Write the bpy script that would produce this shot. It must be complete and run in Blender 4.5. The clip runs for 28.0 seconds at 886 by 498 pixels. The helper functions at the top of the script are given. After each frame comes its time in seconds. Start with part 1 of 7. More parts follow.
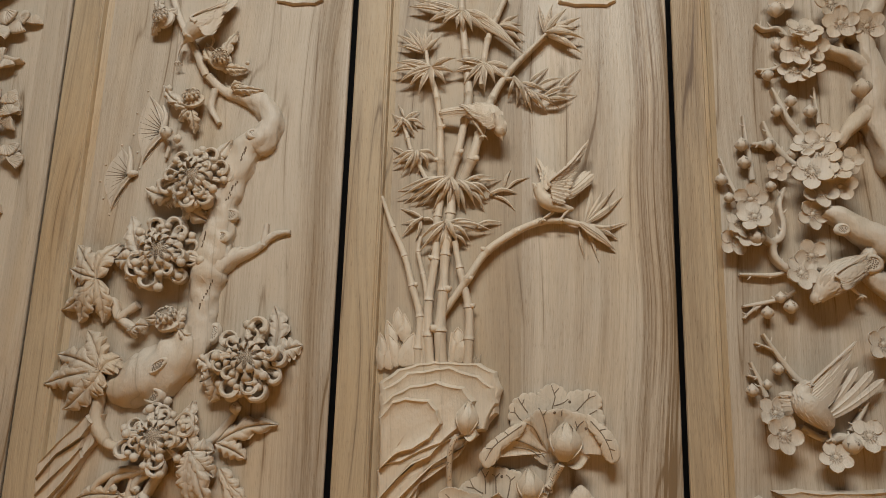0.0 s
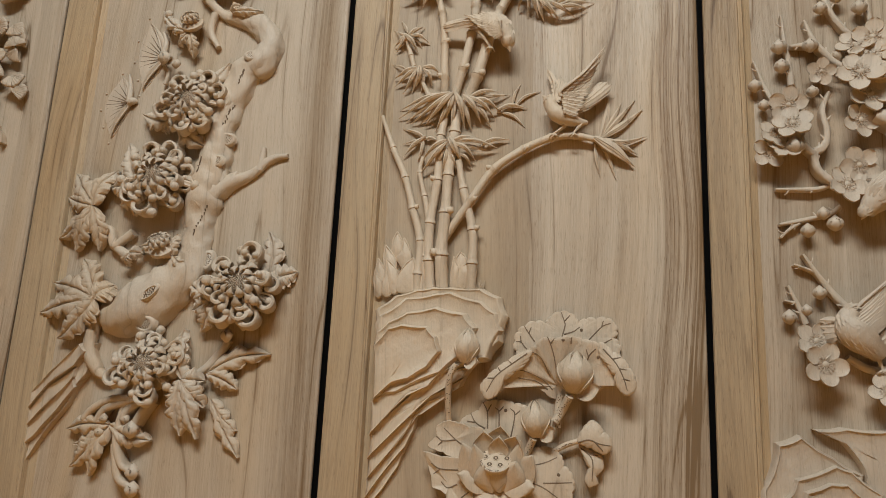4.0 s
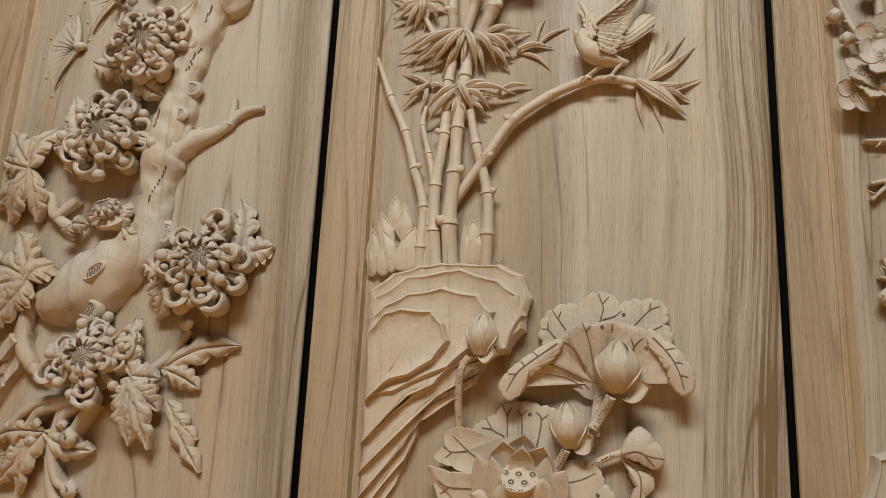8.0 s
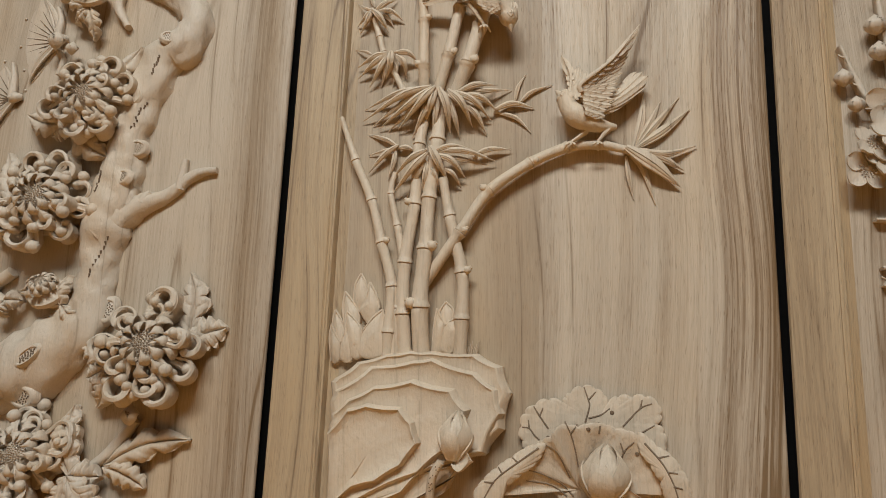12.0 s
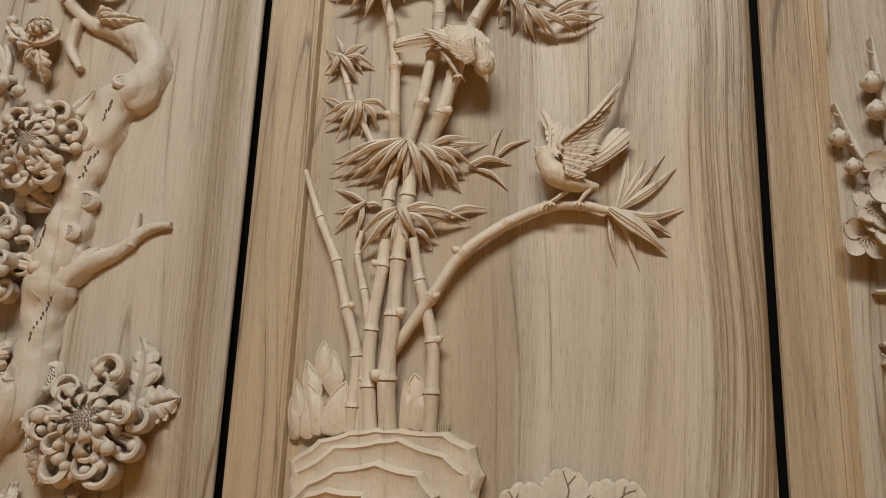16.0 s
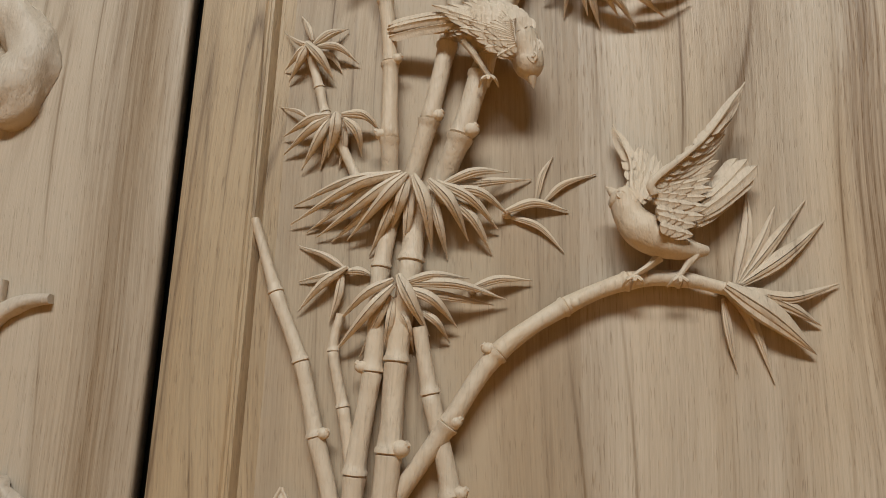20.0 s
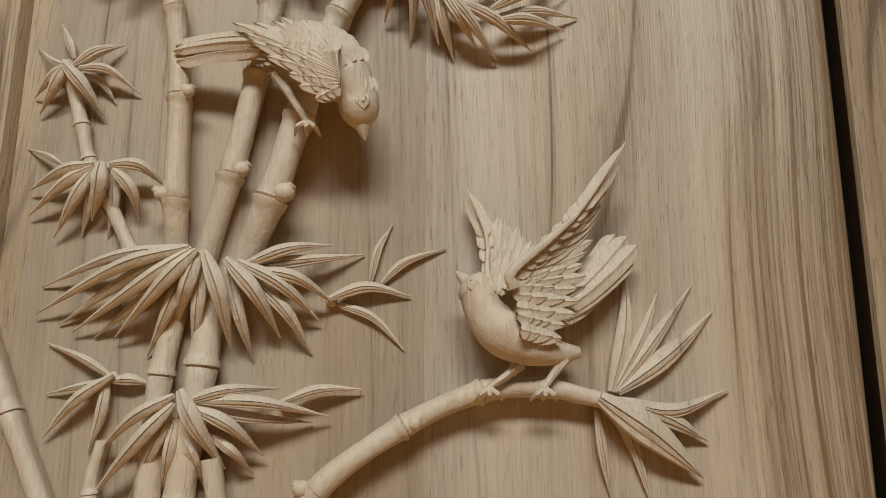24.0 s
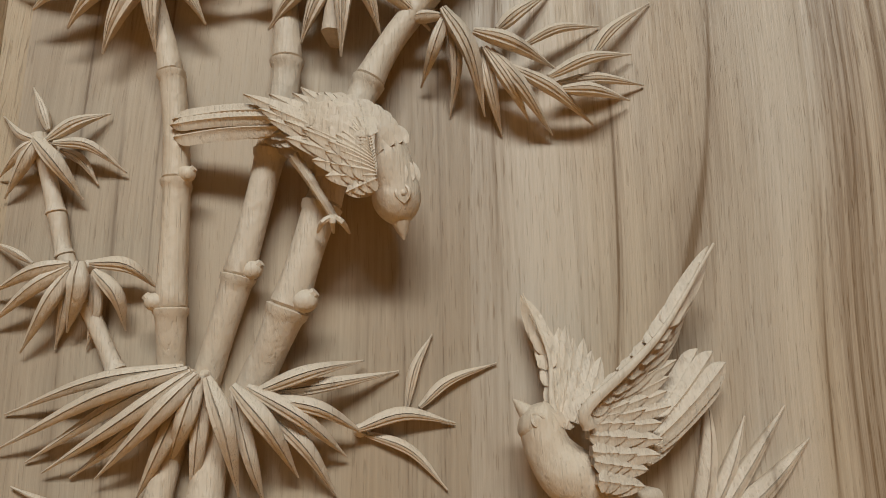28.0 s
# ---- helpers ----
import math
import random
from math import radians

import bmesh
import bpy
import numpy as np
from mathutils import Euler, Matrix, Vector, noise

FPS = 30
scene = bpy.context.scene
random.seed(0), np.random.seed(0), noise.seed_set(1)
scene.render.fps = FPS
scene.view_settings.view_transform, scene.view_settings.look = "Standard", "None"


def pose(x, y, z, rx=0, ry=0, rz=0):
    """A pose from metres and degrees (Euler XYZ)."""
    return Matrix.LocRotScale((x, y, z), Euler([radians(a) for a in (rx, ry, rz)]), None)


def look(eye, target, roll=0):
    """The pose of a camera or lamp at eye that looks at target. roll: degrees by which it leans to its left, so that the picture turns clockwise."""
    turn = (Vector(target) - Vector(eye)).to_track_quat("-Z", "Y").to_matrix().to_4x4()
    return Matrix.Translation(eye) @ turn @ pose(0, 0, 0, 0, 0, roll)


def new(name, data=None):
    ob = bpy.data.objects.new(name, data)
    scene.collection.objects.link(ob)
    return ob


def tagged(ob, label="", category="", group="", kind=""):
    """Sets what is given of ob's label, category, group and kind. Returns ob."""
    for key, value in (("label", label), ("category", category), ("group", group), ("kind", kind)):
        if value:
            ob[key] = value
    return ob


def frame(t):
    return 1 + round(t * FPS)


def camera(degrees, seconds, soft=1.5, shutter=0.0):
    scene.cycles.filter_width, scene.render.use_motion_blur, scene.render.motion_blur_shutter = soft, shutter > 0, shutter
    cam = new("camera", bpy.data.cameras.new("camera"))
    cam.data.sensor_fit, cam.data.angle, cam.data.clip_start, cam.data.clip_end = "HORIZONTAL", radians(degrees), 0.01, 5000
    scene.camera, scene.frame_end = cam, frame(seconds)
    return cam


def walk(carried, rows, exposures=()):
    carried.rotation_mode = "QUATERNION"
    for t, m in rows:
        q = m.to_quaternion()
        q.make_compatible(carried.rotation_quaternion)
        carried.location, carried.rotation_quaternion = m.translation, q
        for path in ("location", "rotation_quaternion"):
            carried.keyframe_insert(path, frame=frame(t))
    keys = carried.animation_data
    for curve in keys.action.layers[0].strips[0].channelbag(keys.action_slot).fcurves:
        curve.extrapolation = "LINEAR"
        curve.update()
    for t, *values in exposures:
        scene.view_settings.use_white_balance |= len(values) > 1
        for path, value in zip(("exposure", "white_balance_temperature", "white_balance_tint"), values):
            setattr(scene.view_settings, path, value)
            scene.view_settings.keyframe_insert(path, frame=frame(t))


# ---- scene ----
cam = camera(65.0, 28.0, 0.9)
PATH = [
    (0, (0.264, 0.154, 1.088), (0.058, 2.102, 1.49), 1.7),
    (0.5, (0.294, 0.131, 1.031), (0.006, 2.066, 1.445), 2.2),
    (1, (0.313, 0.115, 1.003), (-0.03, 2.04, 1.424), 2.5),
    (1.5, (0.328, 0.108, 0.984), (-0.043, 2.025, 1.414), 2.7),
    (2, (0.351, 0.128, 0.981), (-0.025, 2.045, 1.409), 2.8),
    (2.5, (0.363, 0.159, 0.971), (-0.015, 2.074, 1.404), 2.8),
    (3, (0.354, 0.219, 0.981), (-0.022, 2.137, 1.406), 2.8),
    (3.5, (0.343, 0.252, 0.996), (-0.033, 2.173, 1.407), 2.7),
    (5.5, (0.327, 0.296, 0.951), (-0.052, 2.218, 1.355), 2.7),
    (6, (0.318, 0.33, 0.95), (-0.058, 2.252, 1.352), 2.7),
    (6.5, (0.308, 0.356, 0.952), (-0.061, 2.28, 1.352), 2.7),
    (7, (0.297, 0.38, 0.959), (-0.069, 2.306, 1.355), 2.6),
    (7.5, (0.292, 0.418, 0.969), (-0.078, 2.339, 1.384), 2.7),
    (8, (0.291, 0.439, 0.985), (-0.076, 2.36, 1.403), 2.7),
    (8.5, (0.289, 0.446, 0.999), (-0.075, 2.367, 1.415), 2.6),
    (9, (0.29, 0.452, 1.009), (-0.069, 2.374, 1.431), 2.6),
    (9.5, (0.29, 0.454, 1.023), (-0.063, 2.379, 1.437), 2.5),
    (10, (0.287, 0.46, 1.035), (-0.067, 2.383, 1.456), 2.5),
    (10.5, (0.29, 0.468, 1.049), (-0.058, 2.392, 1.468), 2.4),
    (11, (0.3, 0.475, 1.06), (-0.047, 2.399, 1.484), 2.4),
    (11.5, (0.299, 0.483, 1.07), (-0.044, 2.409, 1.489), 2.4),
    (12, (0.295, 0.494, 1.095), (-0.038, 2.426, 1.49), 2.2),
    (12.5, (0.298, 0.5, 1.113), (-0.034, 2.43, 1.518), 2.2),
    (13, (0.301, 0.507, 1.125), (-0.03, 2.436, 1.535), 2.2),
    (13.5, (0.31, 0.51, 1.145), (-0.02, 2.443, 1.541), 2.1),
    (15.5, (0.302, 0.519, 1.149), (-0.007, 2.443, 1.599), 2.4),
    (16, (0.303, 0.535, 1.157), (0.006, 2.465, 1.588), 2.3),
    (16.5, (0.294, 0.562, 1.175), (-0.005, 2.494, 1.596), 2.3),
    (17, (0.29, 0.585, 1.19), (-0.003, 2.516, 1.617), 2.3),
    (17.5, (0.278, 0.625, 1.22), (-0.015, 2.559, 1.638), 2.3),
    (18, (0.269, 0.663, 1.234), (-0.013, 2.595, 1.667), 2.3),
    (18.5, (0.254, 0.68, 1.246), (-0.005, 2.618, 1.666), 2.1),
    (19, (0.24, 0.7, 1.252), (-0.011, 2.641, 1.667), 2.0),
    (19.5, (0.23, 0.73, 1.251), (-0.014, 2.664, 1.697), 2.0),
    (20, (0.239, 0.75, 1.267), (0.003, 2.688, 1.699), 2.0),
    (20.5, (0.258, 0.759, 1.297), (0.087, 2.707, 1.718), 1.8),
    (21, (0.267, 0.774, 1.308), (0.185, 2.728, 1.727), 1.3),
    (21.5, (0.274, 0.784, 1.322), (0.262, 2.737, 1.753), 0.9),
    (23.5, (0.268, 0.829, 1.347), (0.341, 2.791, 1.729), 0.4),
    (24, (0.268, 0.839, 1.348), (0.352, 2.799, 1.734), 0.2),
    (24.5, (0.259, 0.854, 1.354), (0.355, 2.816, 1.728), 0.3),
    (25, (0.256, 0.859, 1.365), (0.367, 2.822, 1.733), 0.3),
    (25.5, (0.257, 0.874, 1.366), (0.373, 2.837, 1.726), 0.4),
    (26, (0.252, 0.888, 1.373), (0.377, 2.851, 1.736), 0.4),
    (26.5, (0.249, 0.894, 1.38), (0.374, 2.85, 1.774), 0.1),
    (27, (0.25, 0.895, 1.384), (0.387, 2.852, 1.776), 0.1),
    (27.5, (0.241, 0.897, 1.396), (0.39, 2.854, 1.778), 0.1),
    (28, (0.239, 0.89, 1.406), (0.38, 2.843, 1.812), 0.2),
]
walk(cam, [(t, look(eye, target, roll)) for t, eye, target, roll in PATH], ((0, -0.42, 6530, 10), (3, -0.39, 6560, 10), (7, -0.25, 6460, 10), (13, -0.31, 6440, 10), (18, -0.35, 6480, 10), (24, -0.46, 6400, 10), (28, -0.44, 6260, 9)))

from mathutils.bvhtree import BVHTree

# ---- light ----
world = bpy.data.worlds.new("world")
scene.world = world
world.use_nodes = True
sky = world.node_tree.nodes.new("ShaderNodeTexSky")
sky.sky_type, sky.sun_disc = "NISHITA", False
sky.sun_elevation, sky.sun_rotation = radians(40), radians(160)
world.node_tree.links.new(sky.outputs[0], world.node_tree.nodes["Background"].inputs[0])
world.node_tree.nodes["Background"].inputs[1].default_value = 0.06
scene.view_settings.exposure = 0.0


def area(name, eye, target, wide, high, power, colour):
    data = bpy.data.lights.new(name, "AREA")
    data.shape, data.size, data.size_y, data.energy, data.color = "RECTANGLE", wide, high, power, colour
    ob = new(name, data)
    ob.matrix_world = look(eye, target)
    return ob


# assumed sources out of view: two overhead key lamps, a fill at a window behind
OVERHEAD_KEYS = ((-0.15, -0.44, 39.5), (0.46, -0.44, 38))
for x, y, power in OVERHEAD_KEYS:
    area("overhead_key_lamp", (x, y, 2.80), (x, y + 0.25, 0), 0.6, 0.42, power, (0.905, 0.98, 1.0))
area("added_window_fill", (-0.3, -3.15, 1.7), (0.1, 1.2, 1.4), 2.2, 1.5, 1.2, (0.90, 0.96, 1.0))

# ---- materials ----


def wood(name, pale, dark, streak, fine=0.5, rough=0.62, seed=0.0, relief=0.25, bands=(), tool=0.0):
    """Planed teak whose grain runs upwards: broad streaks, cathedral lines, fibres and pores. bands: darker heartwood at (x, half width)."""
    m = bpy.data.materials.new(name)
    m.use_nodes = True
    n, l = m.node_tree.nodes, m.node_tree.links
    bsdf = n["Principled BSDF"]
    geo = n.new("ShaderNodeNewGeometry")

    def noise_at(scale, size, detail, rough_, warp=None):
        mp = n.new("ShaderNodeMapping")
        mp.inputs["Location"].default_value = (seed * 3.1, seed, seed * 1.7)
        mp.inputs["Scale"].default_value = scale
        l.new(warp if warp else geo.outputs["Position"], mp.inputs["Vector"])
        t = n.new("ShaderNodeTexNoise")
        t.inputs["Scale"].default_value, t.inputs["Detail"].default_value, t.inputs["Roughness"].default_value = size, detail, rough_
        l.new(mp.outputs[0], t.inputs["Vector"])
        return t.outputs["Fac"]

    def ramp(fac, lo, hi, a, b):
        r = n.new("ShaderNodeMapRange")
        r.inputs["From Min"].default_value, r.inputs["From Max"].default_value = lo, hi
        r.inputs["To Min"].default_value, r.inputs["To Max"].default_value = a, b
        r.interpolation_type = "SMOOTHSTEP"
        l.new(fac, r.inputs["Value"])
        return r.outputs[0]

    def op(kind, a, b):
        o = n.new("ShaderNodeMath")
        o.operation = kind
        for k, v in enumerate((a, b)):
            if isinstance(v, (int, float)):
                o.inputs[k].default_value = v
            else:
                l.new(v, o.inputs[k])
        return o.outputs[0]

    # the grain wanders sideways as it climbs
    bend = noise_at((2.2, 2.2, 1.1), 1.0, 2, 0.5)
    off = n.new("ShaderNodeCombineXYZ")
    l.new(op("MULTIPLY", op("SUBTRACT", bend, 0.5), 0.10), off.inputs[0])
    add = n.new("ShaderNodeVectorMath")
    l.new(geo.outputs["Position"], add.inputs[0])
    l.new(off.outputs[0], add.inputs[1])
    warped = add.outputs[0]
    broad = ramp(noise_at((16, 9, 0.35), 1.0, 3, 0.6, warped), 0.40, 0.70, 0, 1)
    field = op("FRACT", op("MULTIPLY", noise_at((5.5, 5.5, 0.42), 1.0, 3, 0.45, warped), 17.0), 0)
    strength = ramp(noise_at((20, 20, 3.0), 1.0, 3, 0.6, warped), 0.40, 0.68, 0.1, 1)
    edge = op("ABSOLUTE", op("SUBTRACT", field, 0.5), 0)
    lines = op("MULTIPLY", op("ADD", ramp(edge, 0.0, 0.055, 1, 0), ramp(edge, 0.03, 0.26, 0.4, 0)), strength)
    thin = ramp(noise_at((210, 90, 4.5), 1.0, 2, 0.6, warped), 0.63, 0.72, 0, 1)
    fibre = noise_at((560, 400, 14), 1.0, 4, 0.7, warped)
    pores = ramp(noise_at((1300, 1000, 60), 1.0, 1, 0.5, warped), 0.62, 0.69, 0, 1)
    blotch = noise_at((5, 5, 3), 1.0, 3, 0.6)
    total = op("ADD", op("MULTIPLY", broad, 0.44 * streak), op("ADD", op("MULTIPLY", lines, 0.78 * streak), op("MULTIPLY", thin, 0.22 * streak)))
    if bands:
        sep = n.new("ShaderNodeSeparateXYZ")
        l.new(warped, sep.inputs[0])
        for x, half, much in bands:
            away = op("ABSOLUTE", op("SUBTRACT", sep.outputs[0], x), 0)
            total = op("ADD", total, op("MULTIPLY", ramp(away, half * 0.2, half, 1, 0), op("MULTIPLY", ramp(noise_at((170, 60, 0.3), 1.0, 5, 0.7, warped), 0.36, 0.74, 0.2, 1), 1.1 * much)))
    total = op("ADD", total, op("MULTIPLY", op("SUBTRACT", fibre, 0.5), 0.75 * fine))
    total = op("ADD", total, op("MULTIPLY", pores, 0.20 * fine))
    total = op("ADD", total, op("MULTIPLY", op("SUBTRACT", blotch, 0.5), 0.35))
    mix = n.new("ShaderNodeMix")
    mix.data_type = "RGBA"
    l.new(total, mix.inputs["Factor"])
    mix.inputs[6].default_value, mix.inputs[7].default_value = (*pale, 1), (*dark, 1)
    hue = n.new("ShaderNodeMix")
    hue.data_type, hue.blend_type = "RGBA", "MULTIPLY"
    l.new(ramp(noise_at((9, 9, 1.6), 1.0, 3, 0.6, warped), 0.45, 0.75, 0, 0.85), hue.inputs["Factor"])
    l.new(mix.outputs[2], hue.inputs[6])
    hue.inputs[7].default_value = (0.98, 0.89, 0.76, 1)
    l.new(hue.outputs[2], bsdf.inputs["Base Color"])
    l.new(ramp(fibre, 0.3, 0.7, rough - 0.08, rough + 0.1), bsdf.inputs["Roughness"])
    bsdf.inputs["Specular IOR Level"].default_value = 0.42
    bump = n.new("ShaderNodeBump")
    bump.inputs["Strength"].default_value, bump.inputs["Distance"].default_value = relief, 0.0012
    height = op("SUBTRACT", fibre, op("MULTIPLY", pores, 0.5))
    if tool:
        # shallow facets left by the gouge
        height = op("ADD", height, op("MULTIPLY", noise_at((190, 190, 150), 1.0, 2, 0.5), tool))
    l.new(height, bump.inputs["Height"])
    l.new(bump.outputs[0], bsdf.inputs["Normal"])
    return m


def plain(name, colour, rough, vary=0.15, size=6.0):
    m = bpy.data.materials.new(name)
    m.use_nodes = True
    n, l = m.node_tree.nodes, m.node_tree.links
    t = n.new("ShaderNodeTexNoise")
    t.inputs["Scale"].default_value, t.inputs["Detail"].default_value = size, 6
    geo = n.new("ShaderNodeNewGeometry")
    l.new(geo.outputs["Position"], t.inputs["Vector"])
    mix = n.new("ShaderNodeMix")
    mix.data_type = "RGBA"
    mix.inputs[6].default_value = (*[c * (1 - vary) for c in colour], 1)
    mix.inputs[7].default_value = (*[min(1, c * (1 + vary)) for c in colour], 1)
    l.new(t.outputs["Fac"], mix.inputs["Factor"])
    l.new(mix.outputs[2], n["Principled BSDF"].inputs["Base Color"])
    n["Principled BSDF"].inputs["Roughness"].default_value = rough
    return m


PALE, DARK = (0.565, 0.452, 0.335), (0.215, 0.132, 0.066)
BOARD = wood("teak_board", PALE, DARK, 0.82, 1.3, 0.56, 0.0, 0.4, ((0.455, 0.05, 0.7), (-0.045, 0.04, 0.6), (0.575, 0.03, 0.5), (-0.42, 0.04, 0.35)))
STILE = wood("teak_stile", (0.505, 0.365, 0.222), (0.17, 0.105, 0.058), 0.72, 1.4, 0.56, 4.0, 0.5, ((-0.49, 0.02, 0.4), (0.53, 0.03, 0.3)))
CARVED = wood("carved_teak", (0.62, 0.504, 0.385), (0.24, 0.165, 0.105), 0.46, 0.6, 0.52, 9.0, 0.5, (), 1.5)
# warmer timber, its colour also raised for frontal light on the carving
LIT_WARM_CARVED = wood("lit_warm_carved_teak", (0.67, 0.532, 0.388), (0.24, 0.16, 0.098), 0.46, 0.6, 0.52, 6.0, 0.5, (), 1.5)
PALE_BOARD = wood("pale_teak_board", (0.605, 0.488, 0.364), DARK, 0.82, 1.3, 0.5, 0.0, 0.4, ((0.472, 0.056, 1.2),))
# warmer plank, its colour also lowered as shaded ground behind the lit carving
SHADED_WARM_BOARD = wood("shaded_warm_teak_board", (0.495, 0.376, 0.255), (0.20, 0.13, 0.076), 0.75, 1.2, 0.56, 0.0, 0.4)
PLAIN_CARVED = CARVED
# dark brown that paints the shade inside pricks, gouges and small holes
HOLE_SHADE = wood("hole_shade", (0.19, 0.125, 0.075), (0.05, 0.03, 0.02), 0.6, 1.0, 0.8, 2.0, 0.6)
# dark strokes laid on the wood, the shade of fine grooves as colour
GROOVE_SHADE = wood("groove_shade", (0.24, 0.17, 0.11), (0.12, 0.08, 0.05), 0.4, 0.6, 0.8, 3.0, 0.2)
# unseen walls and ceiling, darkened so that they return little fill
PLASTER = plain("low_bounce_plaster", (0.13, 0.12, 0.11), 0.9)
# near-black wall colour that paints the shade seen between the panels
SHADE = plain("gap_shade_plaster", (0.010, 0.008, 0.007), 0.9)
# unseen floor, made strongly orange to throw warm light up the panels
BOUNCE_FLOOR = plain("warm_bounce_floor", (0.88, 0.41, 0.07), 0.6)
PLASTIC = plain("white_lamp_body", (0.8, 0.8, 0.78), 0.4, 0.03)

# ---- shaping ----
GROUND = 1.2  # the sunk ground of the carvings; things stand proud of it towards smaller y


def at(p):
    """Across, up and proud of the ground, as a place in the room."""
    return Vector((p[0], GROUND - p[2], p[1]))


def hub(name, place, label, category, group="", kind=""):
    ob = new(name)
    ob.location = place
    ob.empty_display_size = 0.05
    return tagged(ob, label, category, group, kind)


def part(name, bm, material, parent, label="", m=None, sharp=45):
    if isinstance(bm, bpy.types.Mesh):
        data = bm
    else:
        bmesh.ops.recalc_face_normals(bm, faces=bm.faces)
        data = bpy.data.meshes.new(name)
        bm.to_mesh(data)
        bm.free()
        data.materials.append(material)
        data.shade_smooth()
        data.set_sharp_from_angle(angle=radians(sharp))
    ob = new(name, data)
    m = m or Matrix()
    if parent:
        ob.parent = parent
        chain, up = Matrix(), parent
        while up:
            chain = up.matrix_basis @ chain if up.parent is None else up.matrix_parent_inverse @ up.matrix_basis @ chain
            up = up.parent
        ob.matrix_parent_inverse = chain.inverted()
    ob.matrix_basis = m
    return tagged(ob, label)


def box(bm, lo, hi, bevel=0.0):
    made = bmesh.ops.create_cube(bm, size=1)
    size = Vector(hi) - Vector(lo)
    for v in made["verts"]:
        v.co = Vector(lo) + Vector([(v.co[k] + 0.5) * size[k] for k in range(3)])
    if bevel:
        edges = list({e for v in made["verts"] for e in v.link_edges})
        bmesh.ops.bevel(bm, geom=edges, offset=bevel, segments=2, profile=0.5, affect="EDGES")
    return bm


def spline(pts, steps):
    """A smooth line through the points (tuples of any length)."""
    pts = [np.array(p, float) for p in pts]
    if len(pts) == 2:
        return [pts[0] + (pts[1] - pts[0]) * k / steps for k in range(steps + 1)]
    out = []
    for i in range(len(pts) - 1):
        a, b = pts[i], pts[i + 1]
        before, after = pts[i - 1] if i else 2 * a - b, pts[i + 2] if i + 2 < len(pts) else 2 * b - a
        for k in range(steps):
            u = k / steps
            out.append(0.5 * (2 * a + (b - before) * u + (2 * before - 5 * a + 4 * b - after) * u * u + (3 * a - before - 3 * b + after) * u ** 3))
    return out + [pts[-1]]


def skin(bm, rings, closed=True, cap=True):
    """Joins rings of places into a surface."""
    rows = [[bm.verts.new(p) for p in ring] for ring in rings]
    count = len(rows[0])
    for a, b in zip(rows, rows[1:]):
        for k in range(count if closed else count - 1):
            q = (k + 1) % count
            bm.faces.new((a[k], a[q], b[q], b[k]))
    if cap and closed:
        bm.faces.new(rows[0][::-1])
        bm.faces.new(rows[-1])
    return rows


def tube(bm, line, radii, sides=10, wobble=0.0, flat=1.0, seat=0.0):
    """A round limb along a line of places (world), with a radius for each. seat: how far its back flares out into the board that it is cut from."""
    line = [Vector(p) for p in line]
    rings, side = [], None
    for i, p in enumerate(line):
        ahead = (line[min(i + 1, len(line) - 1)] - line[max(i - 1, 0)]).normalized()
        out = Vector((0, -1, 0)) - ahead * ahead.dot(Vector((0, -1, 0)))
        if side is None or out.length > 0.25:
            out = out.normalized() if out.length > 1e-3 else Vector((1, 0, 0))
            side = ahead.cross(out)
        else:
            side = (side - ahead * side.dot(ahead)).normalized()
            out = side.cross(ahead)
        ring = []
        for k in range(sides):
            a = 2 * math.pi * k / sides
            r = radii[i]
            if wobble:
                r *= 1 + wobble * (noise.noise(p * 42 + Vector((math.cos(a), math.sin(a), 0)) * 1.3) + 0.6 * noise.noise(p * 95 + Vector((math.cos(a), math.sin(a), 2)) * 2.6))
            q = p + side * math.cos(a) * r + out * math.sin(a) * r * flat
            if seat and math.sin(a) < -0.1 and q.y < GROUND + 0.001:
                down = min(1.0, -math.sin(a) * 1.5)
                q = q + side * math.cos(a) * r * seat * down
                q.y += (GROUND + 0.001 - q.y) * down
            ring.append(q)
        rings.append(ring)
    skin(bm, rings)
    return bm


def limb(bm, pts, radii, steps=6, sides=10, wobble=0.0, flat=1.0, seat=0.0):
    """A limb through panel points with radii that glide from one to the next."""
    mixed = spline([(*p, r) for p, r in zip(pts, radii)], steps)
    return tube(bm, [at(q) for q in mixed], [max(q[3], 0.0004) for q in mixed], sides, wobble, flat, seat)


def blob(bm, centre, size, turn=None, rings=7, sides=10, wobble=0.0):
    """A rounded lump: size are half axes; turn a rotation matrix."""
    turn = turn or Matrix.Identity(3)
    rows = []
    for i in range(rings + 1):
        a = math.pi * (0.04 + 0.92 * i / rings)
        ring = []
        for k in range(sides):
            b = 2 * math.pi * k / sides
            v = Vector((math.sin(a) * math.cos(b) * size[0], math.sin(a) * math.sin(b) * size[1], math.cos(a) * size[2]))
            if wobble:
                v *= 1 + wobble * noise.noise(v * 90 + Vector(centre) * 31)
            ring.append(Vector(centre) + turn @ v)
        rows.append(ring)
    skin(bm, rows)
    return bm


